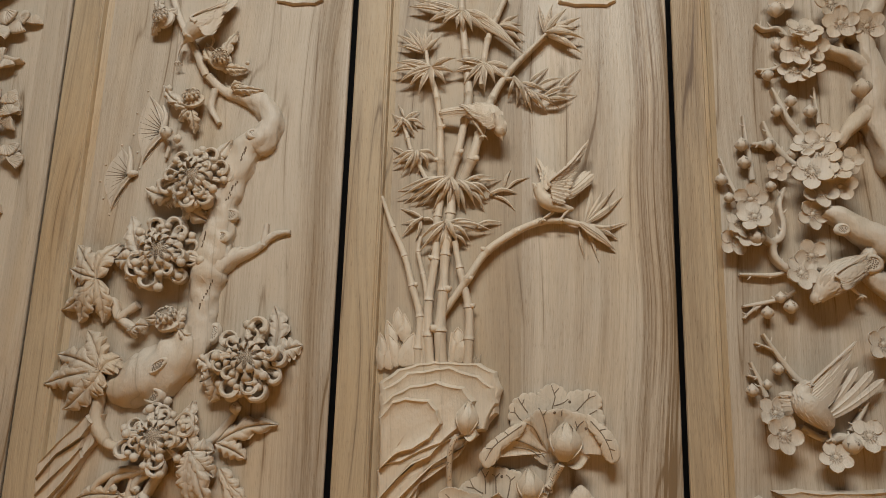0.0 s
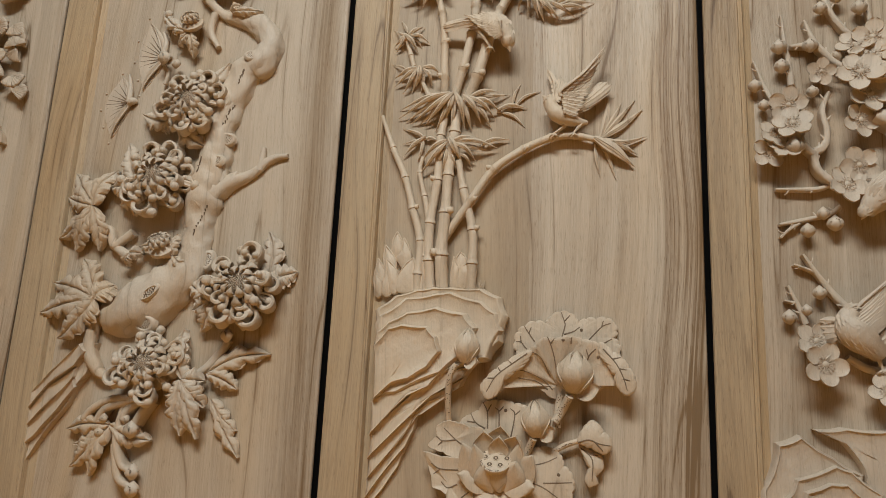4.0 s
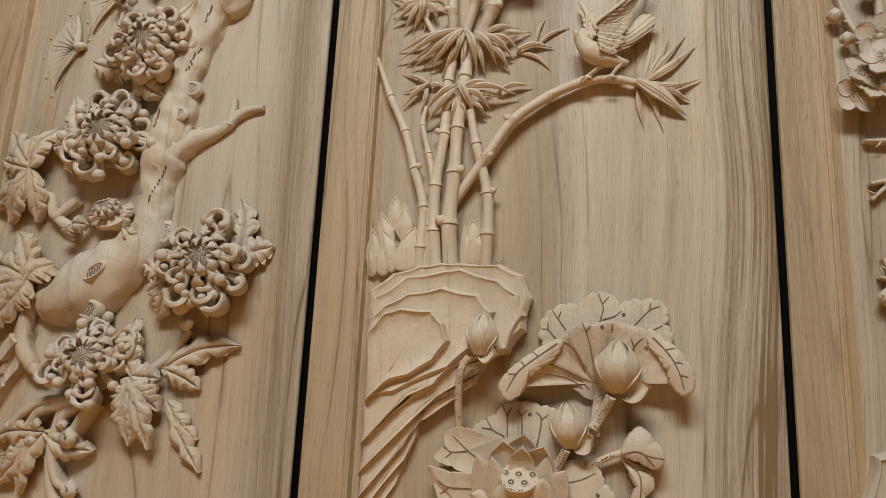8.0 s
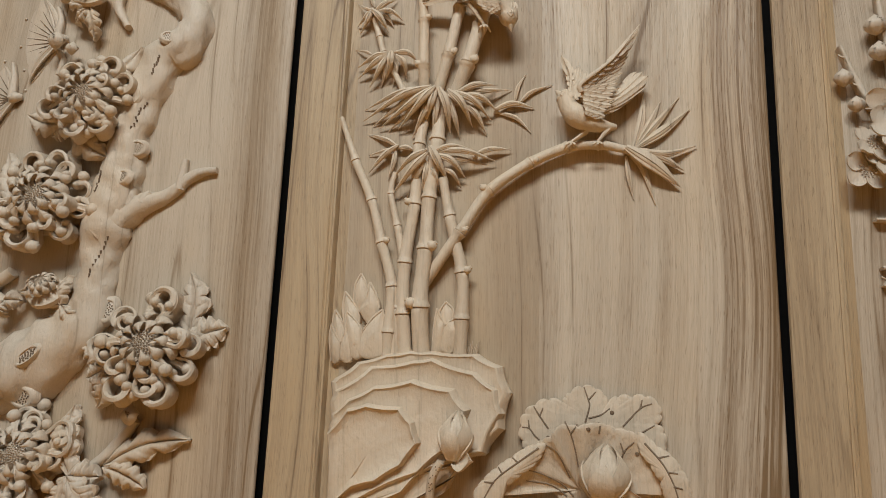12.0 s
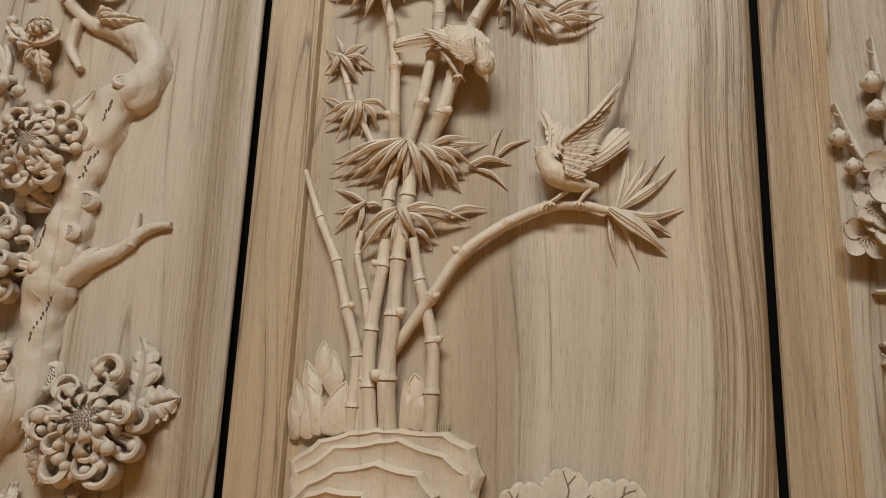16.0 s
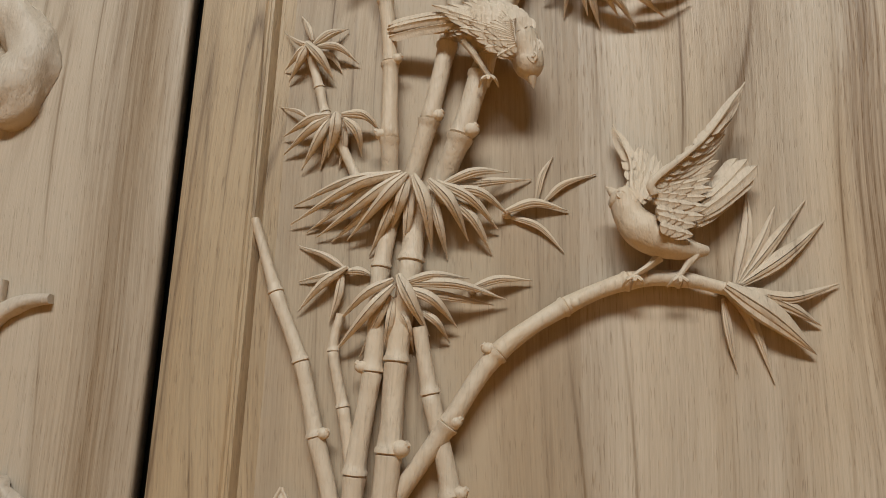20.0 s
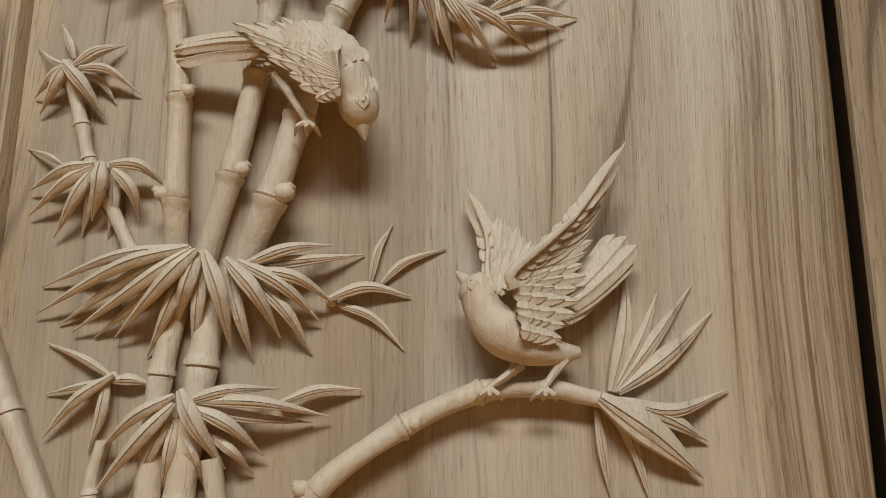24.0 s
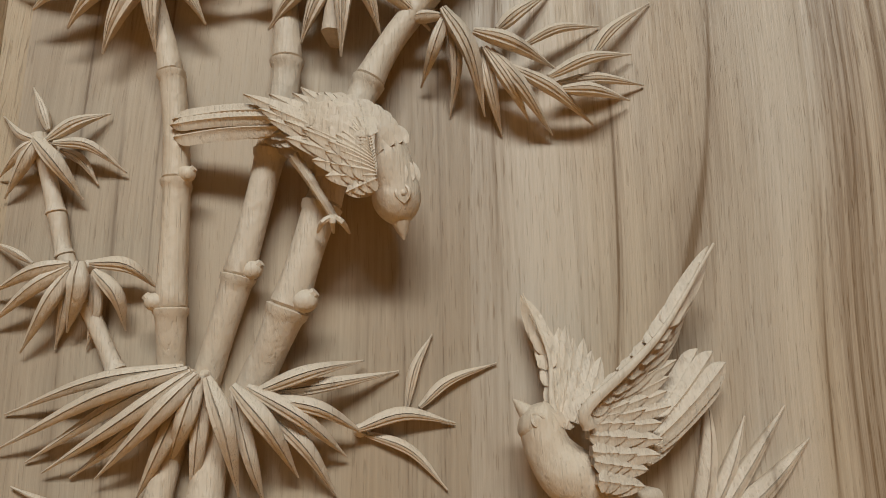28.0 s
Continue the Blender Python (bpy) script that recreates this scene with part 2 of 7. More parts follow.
def blade(bm, base, tip, width, arch=0.008, curve=0.0, thick=0.0042, steps=9, end=1.4):
    """A bamboo leaf: narrow at its foot, broad past it, drawn out to a point, with a groove along each side of its rib."""
    a, b = at(base), at(tip)
    along = b - a
    flat = Vector((along.x, 0, along.z))
    side = Vector((along.z, 0, -along.x)).normalized()
    rings = []
    for i in range(steps + 1):
        u = i / steps
        w = width * 0.93 * (0.30 + 0.70 * math.sin(min(1, u / 0.36) * math.pi / 2)) * (1 - max(0, (u - 0.36) / 0.64) ** end) * 0.5
        w = max(w, 0.0005)
        c = a + along * u + side * curve * flat.length * math.sin(u * math.pi) + Vector((0, -arch * math.sin(u * math.pi * 0.85), 0))
        t = thick * (1 - 0.6 * u)
        ring = []
        for s, h in ((-1, 0.15), (-0.88, 0.55), (-0.5, 0.62), (-0.40, 0.45), (-0.3, 0.8), (-0.06, 0.95), (0.0, 0.55), (0.06, 1.05), (0.32, 1.0), (0.42, 0.6), (0.52, 0.85), (0.88, 0.6), (1, 0.15), (0.75, -1.2), (-0.75, -1.2)):
            ring.append(c + side * s * w + Vector((0, -h * min(t, w * 0.9) * 1.1, 0)))
        rings.append(ring)
    skin(bm, rings)
    return bm


def between(a, b, u):
    return tuple(x + (y - x) * u for x, y in zip(a, b))


def curved_leaf(bm, base, mid, tip, wide, thick=0.0042, steps=12):
    """A bamboo leaf bent through three panel points, grooved along its rib."""
    line = [at(q) for q in spline([base, mid, tip], steps // 2)]
    rings = []
    for i, c in enumerate(line):
        u = i / (len(line) - 1)
        along = line[min(i + 1, len(line) - 1)] - line[max(i - 1, 0)]
        side = Vector((along.z, 0, -along.x)).normalized()
        w = max(wide * 0.5 * (0.42 + 0.58 * math.sin(min(1, u / 0.40) * math.pi / 2)) * (1 - max(0, (u - 0.40) / 0.60) ** 1.5), 0.0004)
        t = min(thick * (1 - 0.5 * u), w * 0.9)
        rings.append([c + side * s * w + Vector((0, -h * t, 0)) for s, h in ((-1, 0.1), (-0.86, 0.5), (-0.4, 0.75), (-0.08, 1.0), (0.0, 0.5), (0.08, 1.05), (0.42, 0.9), (0.5, 0.62), (0.86, 0.55), (1, 0.1), (0.7, -1.3), (-0.7, -1.3))])
    skin(bm, rings)
    return bm


def leaf_fan(panel, heart, leaves, label="fan of carved bamboo leaves"):
    """Bamboo leaves that bow out from one joint: base, middle, tip and width of each."""
    bm = bmesh.new()
    blob(bm, at((heart[0], heart[1], heart[2] * 0.4)), (0.003, heart[2] * 0.4, 0.003))
    whole = part("bamboo_sprig", bm, CARVED, panel, label)
    for base, mid, tip, wide in leaves:
        part("leaf", curved_leaf(bmesh.new(), base, mid, tip, wide), CARVED, whole)
    return whole


def leaf_cluster(panel, centre, tips, width=0.011, spread=0.12, arch=0.007, label="fan of carved bamboo leaves", order=1):
    """Bamboo leaves from one joint, the middle ones lying over the outer ones."""
    bm = bmesh.new()
    blob(bm, at((centre[0], centre[1] - 0.003, centre[2] - 0.014)), (0.004, 0.010, 0.004))
    whole = part("bamboo_sprig", bm, CARVED, panel, label)
    for k, tip in enumerate(tips):
        dx, dz = tip[0] - centre[0], tip[1] - centre[1]
        far = math.hypot(dx, dz)
        lean = random.uniform(-1, 1)
        lift = 0.003 * ((k * 7) % 3) * order
        base = (centre[0] + dx * spread * random.uniform(0.2, 1.0) - 0.03 * dx, centre[1] + dz * spread * 0.4 - dz * 0.04 + 0.001, centre[2] + lift - 0.004)
        bm = bmesh.new()
        blade(bm, base, (tip[0], tip[1], max(0.003, tip[2])), width * random.uniform(0.88, 1.12) * min(1.15, 0.6 + far * 7), arch * random.uniform(0.7, 1.3), 0.03 * lean - 0.03 * (1 if dx > 0 else -1) * (1 if dz < 0 else 0.3))
        part("leaf", bm, CARVED, whole)
    return whole


def culm(panel, nodes, radii, knobs=(), name="bamboo_culm", label="", sides=12):
    """A bamboo stem through its joints: waisted between them, with a rim and a crease at each."""
    line, rad = [], []
    radii = [r * 0.74 for r in radii]
    fine = spline([(*p, r) for p, r in zip(nodes, radii)], 8)
    for i, q in enumerate(fine):
        u = (i % 8) / 8
        joint = i % 8 == 0 and 0 < i < len(fine) - 1
        waist = 1 - 0.10 * math.sin(math.pi * u)
        if joint:
            ahead = (at(fine[i + 1]) - at(fine[i - 1])).normalized()
            for s, k in ((-0.5, 1.0), (-0.3, 1.13), (0.0, 1.16), (0.08, 0.9), (0.22, 1.03)):
                line.append(at(q) + ahead * s * q[3])
                rad.append(q[3] * k)
        else:
            line.append(at(q))
            rad.append(q[3] * waist)
    bm = bmesh.new()
    tube(bm, line, rad, sides + 4, 0.05, 1.0, 0.0 if name == "bamboo_branch" else -0.5)
    stem = part(name, bm, CARVED, panel, label)
    for i, sx in knobs:
        p, r = nodes[i], radii[i]
        bm = bmesh.new()
        blob(bm, at((p[0] + sx * r * 0.9, p[1] + r * 0.35, p[2] + r * 0.55)), (r * 0.72, r * 0.6, r * 0.62), wobble=0.15)
        limb(bm, [(p[0] + sx * r * 0.6, p[1], p[2] + r * 0.4), (p[0] + sx * r * 1.5, p[1] + r * 0.8, p[2] + r * 0.7)], [r * 0.5, r * 0.28], 3, 7)
        part("node_bud", bm, CARVED, stem)
    return stem


def ledge(panel, pts, rim, sink, label="", bow=0.10, steps=4, closed=True, name="rock_ledge", foot=-0.004):
    """A slab of carved rock: a scalloped outline whose rim stands up and whose face dishes inwards."""
    pts = [np.array(p[:2]) for p in pts]
    mid = sum(pts) / len(pts)
    edge = []
    for i, p in enumerate(pts):
        q = pts[(i + 1) % len(pts)]
        for k in range(steps):
            u = k / steps
            c = p + (q - p) * u
            edge.append(c + (mid - c) * bow * math.sin(math.pi * u) * min(1, np.linalg.norm(q - p) / 0.05))
    rows = []
    for shrink, d in ((0.0, foot), (0.0, rim - 0.009), (0.065, rim - 0.0008), (0.085, rim), (0.115, rim - 0.0015), (0.20, rim - sink * 0.7), (0.45, rim - sink), (0.85, rim - sink * 0.8)):
        rows.append([at((*(c + (mid - c) * shrink), max(d, foot + 0.0001) + (0.0012 * noise.noise(Vector((c[0] * 60, c[1] * 60, shrink * 9))) if shrink else 0))) for c in edge])
    bm = bmesh.new()
    skin(bm, rows)
    return part(name, bm, CARVED, panel, label, sharp=32)


def ovoid(bm, centre, wide, tall, lean=0.0, deep=None, sides=14, rings=10, point=0.5):
    """A bud, broad below and drawn to a point; centre is its foot on the panel, lean in degrees."""
    deep = deep or wide
    turn = Matrix.Rotation(radians(lean), 3, "Y")
    rows = []
    for i in range(rings + 1):
        u = i / rings
        r = math.sin(math.pi * min(1, u / (1 - 0.35 * point)) * 0.5 + 0.12) if u < 0.45 else math.cos((u - 0.45) / 0.55 * math.pi / 2) ** (0.85 + 0.3 * point)
        r = max(r, 0.03)
        rows.append([at(centre) + turn @ Vector((math.cos(2 * math.pi * k / sides) * r * wide, math.sin(2 * math.pi * k / sides) * r * deep, u * tall)) for k in range(sides)])
    skin(bm, rows)
    return bm


def petal_sheet(bm, foot, ahead, out, long, wide, cup=0.25, curl=0.3, thick=0.0022, tipped=0.5, rows=8, cols=7, wavy=0.0):
    """A petal or sepal from its foot: ahead its way, out its upper side; cup across, curl along, tipped: how pointed."""
    ahead, out = ahead.normalized(), out.normalized()
    out = (out - ahead * out.dot(ahead)).normalized()
    side = ahead.cross(out)
    top, low = [], []
    for i in range(rows + 1):
        u = i / rows
        w = (math.sin(min(1.0, u * 0.9 + 0.10) * math.pi) ** (0.55 + tipped * 0.55)) * (1 - 0.2 * tipped * u)
        if tipped == 0:
            u = 1 - (1 - u) ** 1.35
            w = math.sqrt(max(0.0, 1 - ((u - 0.54) / 0.47) ** 2)) if u > 0.2 else 0.5
        w = max(w, 0.22 if i == 0 else 0.02) * wide * 0.5
        bend = curl * long * u * u
        c = foot + ahead * long * u * (1 - 0.18 * abs(curl) * u) + out * bend
        normal = (out - ahead * 2 * curl * u).normalized()
        a, b = [], []
        for k in range(cols):
            s = 2 * k / (cols - 1) - 1
            lift = cup * wide * s * s * 0.5 + wavy * wide * math.sin(s * 5 + u * 6) * u
            p = c + side * s * w + normal * lift
            a.append(p + normal * thick * 0.5)
            b.append(p - normal * thick * 0.5)
        top.append(a)
        low.append(b)
    rings = [a + b[::-1] for a, b in zip(top, low)]
    skin(bm, rings)
    return bm


def lobed_leaf(bm, foot, tip, wide, lobes=3, rise=0.006, cup=0.003, thick=0.003, tooth=0.46, steps=48):
    """A broad leaf with deep rounded lobes that sweep forward along both edges, a sunk rib, side veins that run out to the lobes, and edges that roll."""
    a, b = at(foot), at(tip)
    along = b - a
    side = Vector((along.z, 0, -along.x)).normalized()
    twist, phase, sway = random.uniform(-0.3, 0.3), random.uniform(0, 6.28), random.uniform(-0.12, 0.12)
    rings = []
    for i in range(steps + 1):
        u = i / steps
        shape = max(0.0, math.sin(math.pi * min(1, u * 0.97 + 0.025) ** 0.8)) ** 0.62
        c = a + along * u + side * sway * along.length * math.sin(math.pi * u) + Vector((0, -rise * math.sin(math.pi * min(1, u * 1.1)), 0))
        up, down = [], []
        for k in range(17):
            s = k / 8 - 1
            t = abs(s)
            lobe = abs(math.sin(math.pi * (lobes * u + (0.12 if s < 0 else 0.30)))) ** 0.55
            w = max(wide * 0.70 * shape * (1 - tooth + tooth * lobe - 0.06 * abs(math.sin(math.pi * 3 * lobes * u + phase))), 0.0012)
            run = (lobes * u + (0.12 if s < 0 else 0.30) - 0.5 * t * (1 - u)) % 1.0
            groove = 0.0018 * math.exp(-((run - 0.5) / 0.05) ** 2) * min(1, t * 4) * (1 - 0.7 * t) + 0.003 * math.exp(-(t / 0.07) ** 2)
            lift = cup * (1 - (t - 0.45) ** 2 * 4) - groove + twist * s * w * 0.5 - 0.0035 * t ** 3 + 0.002 * t * t * math.sin(lobes * 6.28 * u + 2 * s + phase)
            p = c + side * s * w + along * 0.16 * t * shape * (1 - u)
            up.append(p + Vector((0, -lift, 0)))
            if k % 4 == 0:
                down.append(p + Vector((0, thick, 0)))
        rings.append(up + down[::-1])
    skin(bm, rings)
    return bm


def fan_leaf(panel, centre, rim, high, low, folds=9, ripple=0.004, label="", closed=False, material=None, veins=True, name="lotus_leaf"):
    """A lotus leaf seen from its stalk: rim points in order, high: how proud its rim, low: its heart; folded like a fan, with forked veins."""
    c = np.array([centre[0], centre[1]])
    pts = [p[:2] for p in rim]
    edge = spline(pts + [pts[0]], 6)[:-1] if closed else spline(pts, 6)
    count, rows, back = len(edge), [], []
    for u in (0.03, 0.2, 0.4, 0.6, 0.78, 0.92, 1.0):
        top = []
        for k, e in enumerate(edge):
            a = k / count * folds * 2 * math.pi
            q = c + (np.array(e) - c) * u * (1 + (0.075 * (abs(math.sin(a / 2)) ** 0.6 - 0.7) if u > 0.9 else 0.03 * (abs(math.sin(a / 2)) - 0.7) if u > 0.7 else 0))
            d = low + (high - low) * u ** 0.8 + ripple * math.cos(a) * u + 0.002 * noise.noise(Vector((q[0] * 40, q[1] * 40, 3)))
            if u == 1.0:
                d -= 0.0025
            top.append((q[0], q[1], d))
        rows.append(top)
    rows.append([(q[0], q[1], q[2] - 0.0045) for q in rows[-1]])
    rows.append([(*(c + (np.array(q[:2]) - c) * 0.9), q[2] - 0.005) for q in rows[-2]])
    bm = bmesh.new()
    skin(bm, [[at(q) for q in row] for row in rows], closed, False)
    lines = bmesh.new()
    if veins:
        for k in range(3, count - 2, max(3, count // 13)):
            ends = [rows[i][k] for i in (1, 2, 3, 4)]
            limb(lines, [(x, z, d + 0.0006) for x, z, d in ends], [0.0009, 0.0009, 0.0008, 0.0007], 3, 5)
            for s in (-2, 2):
                if 0 <= k + s < count:
                    fork = [rows[3][k], rows[4][k + s // 2], rows[5][k + s]]
                    limb(lines, [(x, z, d + 0.0006) for x, z, d in fork], [0.0008, 0.0007, 0.0005], 3, 5)
    whole = part(name, bm, material or CARVED, panel, label, sharp=60)
    if veins:
        part("vein_pattern", lines, GROOVE_SHADE, whole, "dark vein lines coloured as groove shade")
    return whole


def plate(parent, name, outline, dome=0.0, label="", lobe=0.0, veins=(), holes=(), heart=None, thick=0.005, power=1.0, flutes=0):
    """A low carved sheet within an outline of panel points: dome: how far its middle swells; lobe: rounded scallops
    from point to point; veins and holes are dark strokes and dots laid on, the shade of cuts put into colour.
    """
    pts = [np.array(p) for p in outline]
    heart = np.array(heart) if heart else sum(pts) / len(pts)
    steps = 12 if lobe else 6
    smooth = spline([*pts, pts[0]], steps)[:-1]
    edge = []
    for i, p in enumerate(pts):
        q = pts[(i + 1) % len(pts)]
        for k in range(steps):
            c = smooth[i * steps + k].copy()
            if lobe:
                out = np.array((-(q - p)[1], (q - p)[0]))
                out = out if np.dot(out, ((p + q) / 2 - heart)[:2]) > 0 else -out
                c = p + (q - p) * k / steps
                c[:2] += out * lobe * (0.6 * math.sin(math.pi * k / steps) + 0.5 * abs(math.sin(2 * math.pi * k / steps)) ** 0.6)
            edge.append(c)
    rows = []
    for u, drop in ((1.0, thick), (1.0, 0.0012), (0.975, 0.0), (0.9, 0.0), (0.75, 0.0), (0.55, 0.0), (0.35, 0.0), (0.15, 0.0), (0.02, 0.0)):
        row = []
        for k, c in enumerate(edge):
            q = heart + (c - heart) * u
            d = heart[2] + (c[2] - heart[2]) * u ** power + dome * (1 - u * u) - drop
            if flutes:
                d += 0.0028 * u * (1.2 - u) * 2 * math.sin(2 * math.pi * flutes * k / len(edge))
            row.append((q[0], q[1], d + 0.0008 * noise.noise(Vector((q[0] * 55, q[1] * 55, heart[2] * 90)))))
        rows.append(row)
    bm = bmesh.new()
    skin(bm, [[at(q) for q in row] for row in rows])
    bmesh.ops.recalc_face_normals(bm, faces=bm.faces)
    tree = BVHTree.FromBMesh(bm)

    def lay(q):
        hit = tree.ray_cast(Vector((q[0], 0, q[1])), Vector((0, 1, 0)))[0]
        return hit or at((q[0], q[1], heart[2]))

    whole = part(name, bm, CARVED, parent, label, sharp=50)
    for vein in veins:
        fine = [lay(q) for q in spline([q[:2] for q in vein], 5)]
        # no groove is cut: a dark tube paints its shade
        part("vein", tube(bmesh.new(), fine, [0.0010 - 0.0004 * k / len(fine) for k in range(len(fine))], 5), GROOVE_SHADE, whole, "dark vein coloured as groove shade")
    for hole in holes:
        bm = bmesh.new()
        blob(bm, lay(hole), (0.0022, 0.0006, 0.0022), None, 5, 9)
        part("wormhole", bm, HOLE_SHADE, whole, "small dark dot coloured as a shaded hole")
    return whole


def bent_petal(parent, foot, tip, wide, cup=0.2, curl=0.15, name="petal", tipped=0.3, lift=0.3, label=""):
    bm = bmesh.new()
    a, b = at(foot), at(tip)
    petal_sheet(bm, a, b - a, Vector((0, -1, lift)), (b - a).length, wide, cup, curl, 0.0024, tipped, 10, 9)
    return part(name, bm, CARVED, parent, label, sharp=60)


def hugging(bm, foot, wide, tall, lean, angle, lo, hi, spread, layer, thick=0.0022, deep=None, rows=9, cols=7):
    """A petal or sheath that hugs a bud from height lo to its tip at hi; angle: which way it faces, 0 being out of the board."""
    deep = deep or wide
    turn = Matrix.Rotation(radians(lean), 3, "Y")
    rings = []
    for i in range(rows + 1):
        u = i / rows
        h = lo + (hi - lo) * u
        r = (math.sin(min(1, h / 0.45) * math.pi / 2 * 0.92 + 0.12) if h < 0.45 else math.cos((h - 0.45) / 0.58 * math.pi / 2) ** 0.9) + layer
        half = radians(spread) * max(0.03, (1 - u ** 2.2)) * (0.75 + 0.25 * math.sin(min(1, u * 3) * math.pi / 2))
        outer, inner = [], []
        for k in range(cols):
            s = 2 * k / (cols - 1) - 1
            a = radians(angle) + s * half - math.pi / 2
            flare = 1.0
            for ring, off in ((outer, thick * (1 - 0.75 * u ** 3)), (inner, 0.0)):
                edge = off * (0.5 + 0.5 * s * s)
                ring.append(at(foot) + turn @ Vector((math.cos(a) * (r * wide * flare + edge), math.sin(a) * (r * deep * flare + edge), h * tall)))
        rings.append(outer + inner[::-1])
    skin(bm, rings)
    return bm


def lotus_bud(panel, foot, wide, tall, lean=0.0, label="closed carved lotus bud"):
    bm = bmesh.new()
    ovoid(bm, foot, wide * 0.45, tall * 0.98, lean, None, 16, 12)
    whole = part("lotus_bud", bm, CARVED, panel, label)
    for a, lo, hi, spread, layer in ((-78, 0.0, 1.0, 62, 0.03), (80, 0.0, 1.0, 62, 0.03), (0, 0.0, 1.0, 44, 0.05), (-42, 0.0, 0.95, 44, 0.11), (46, 0.0, 0.90, 44, 0.18), (-8, 0.0, 0.72, 36, 0.25), (-84, 0.0, 0.66, 40, 0.20), (86, 0.0, 0.60, 40, 0.24)):
        bm = bmesh.new()
        hugging(bm, foot, wide * 0.45, tall, lean, a, lo, hi, spread, layer, 0.0026)
        part("petal", bm, CARVED, whole, sharp=32)
    return whole


def feather(bm, root, tip, wide, curve=0.0, thick=0.0016, lean=0.5, end=0.42):
    """A carved feather: a rounded vane with a raised shaft and slanting barbs, one edge lying over its neighbour."""
    a, b = at(root), at(tip)
    along = b - a
    far = along.length
    side = Vector((along.z, 0, -along.x)).normalized()
    barbs = max(4, far / 0.0024)
    steps = int(min(120, max(12, barbs * 2.7)))
    rings = []
    for i in range(steps + 1):
        u = i / steps
        w = wide * 0.5 * (0.45 + 0.55 * math.sin(min(1, u / 0.4) * math.pi / 2)) * max(0.03, 1 - max(0, (u - end) / (1 - end)) ** 1.9) ** 0.8
        c = a + along * u + side * curve * far * math.sin(u * math.pi)
        ring = []
        for k in range(9):
            x = k / 4 - 1
            rib = 0.7 * math.exp(-(x / 0.16) ** 2)
            barb = 0.22 * math.sin(2 * math.pi * (u * barbs - 1.5 * abs(x))) * min(1, 3 * abs(x)) * (1 - 0.3 * u)
            ring.append(c + side * x * w + Vector((0, -thick * (1 - 0.5 * u) * (0.55 * (1 - x * x) + rib + barb + 0.5 * lean * x), 0)))
        low = thick * (1.3 - 1.1 * u)
        ring += [c + side * w * 0.8 + Vector((0, low, 0)), c - side * w * 0.8 + Vector((0, low, 0))]
        rings.append(ring)
    skin(bm, rings)


def wing(bm, edge, inner, tips, wide, rows=(0.66, 0.42), smooth=0.5, lean=0.5):
    """A wing: long feathers from the bone (edge, from shoulder to wrist) to their tips, covered by shorter rows nearer the bone. inner: where the last feather roots; smooth: how thick the bare leading edge is."""
    fine_tips = spline(tips, 2)
    count = len(fine_tips)
    for row, share in enumerate((1.0, *rows)):
        for k, tip in enumerate(fine_tips):
            v = k / (count - 1)
            root = between(edge[-1], inner, v) if len(edge) < 3 else tuple(np.array(spline([*edge[::-1], inner], 6))[int(round(v * 6 * len(edge)))])
            to = between(root, tip, share * (1 + (0.05 if row == 0 else 0.14) * math.sin(k * 2.3 + row)))
            up = 0.0011 * row
            feather(bm, (root[0], root[1], root[2] + up), (to[0], to[1], to[2] + up * 0.9), wide * (1.1 if row == 0 else 1.0), 0.03, 0.0012, lean)
    if smooth:
        line = [*edge, tips[0]]
        limb(bm, [(q[0], q[1], q[2] + 0.0056) for q in line], [wide * smooth * (1 - 0.8 * i / (len(line) - 1)) for i in range(len(line))], 7, 10, 0.0, 0.7)


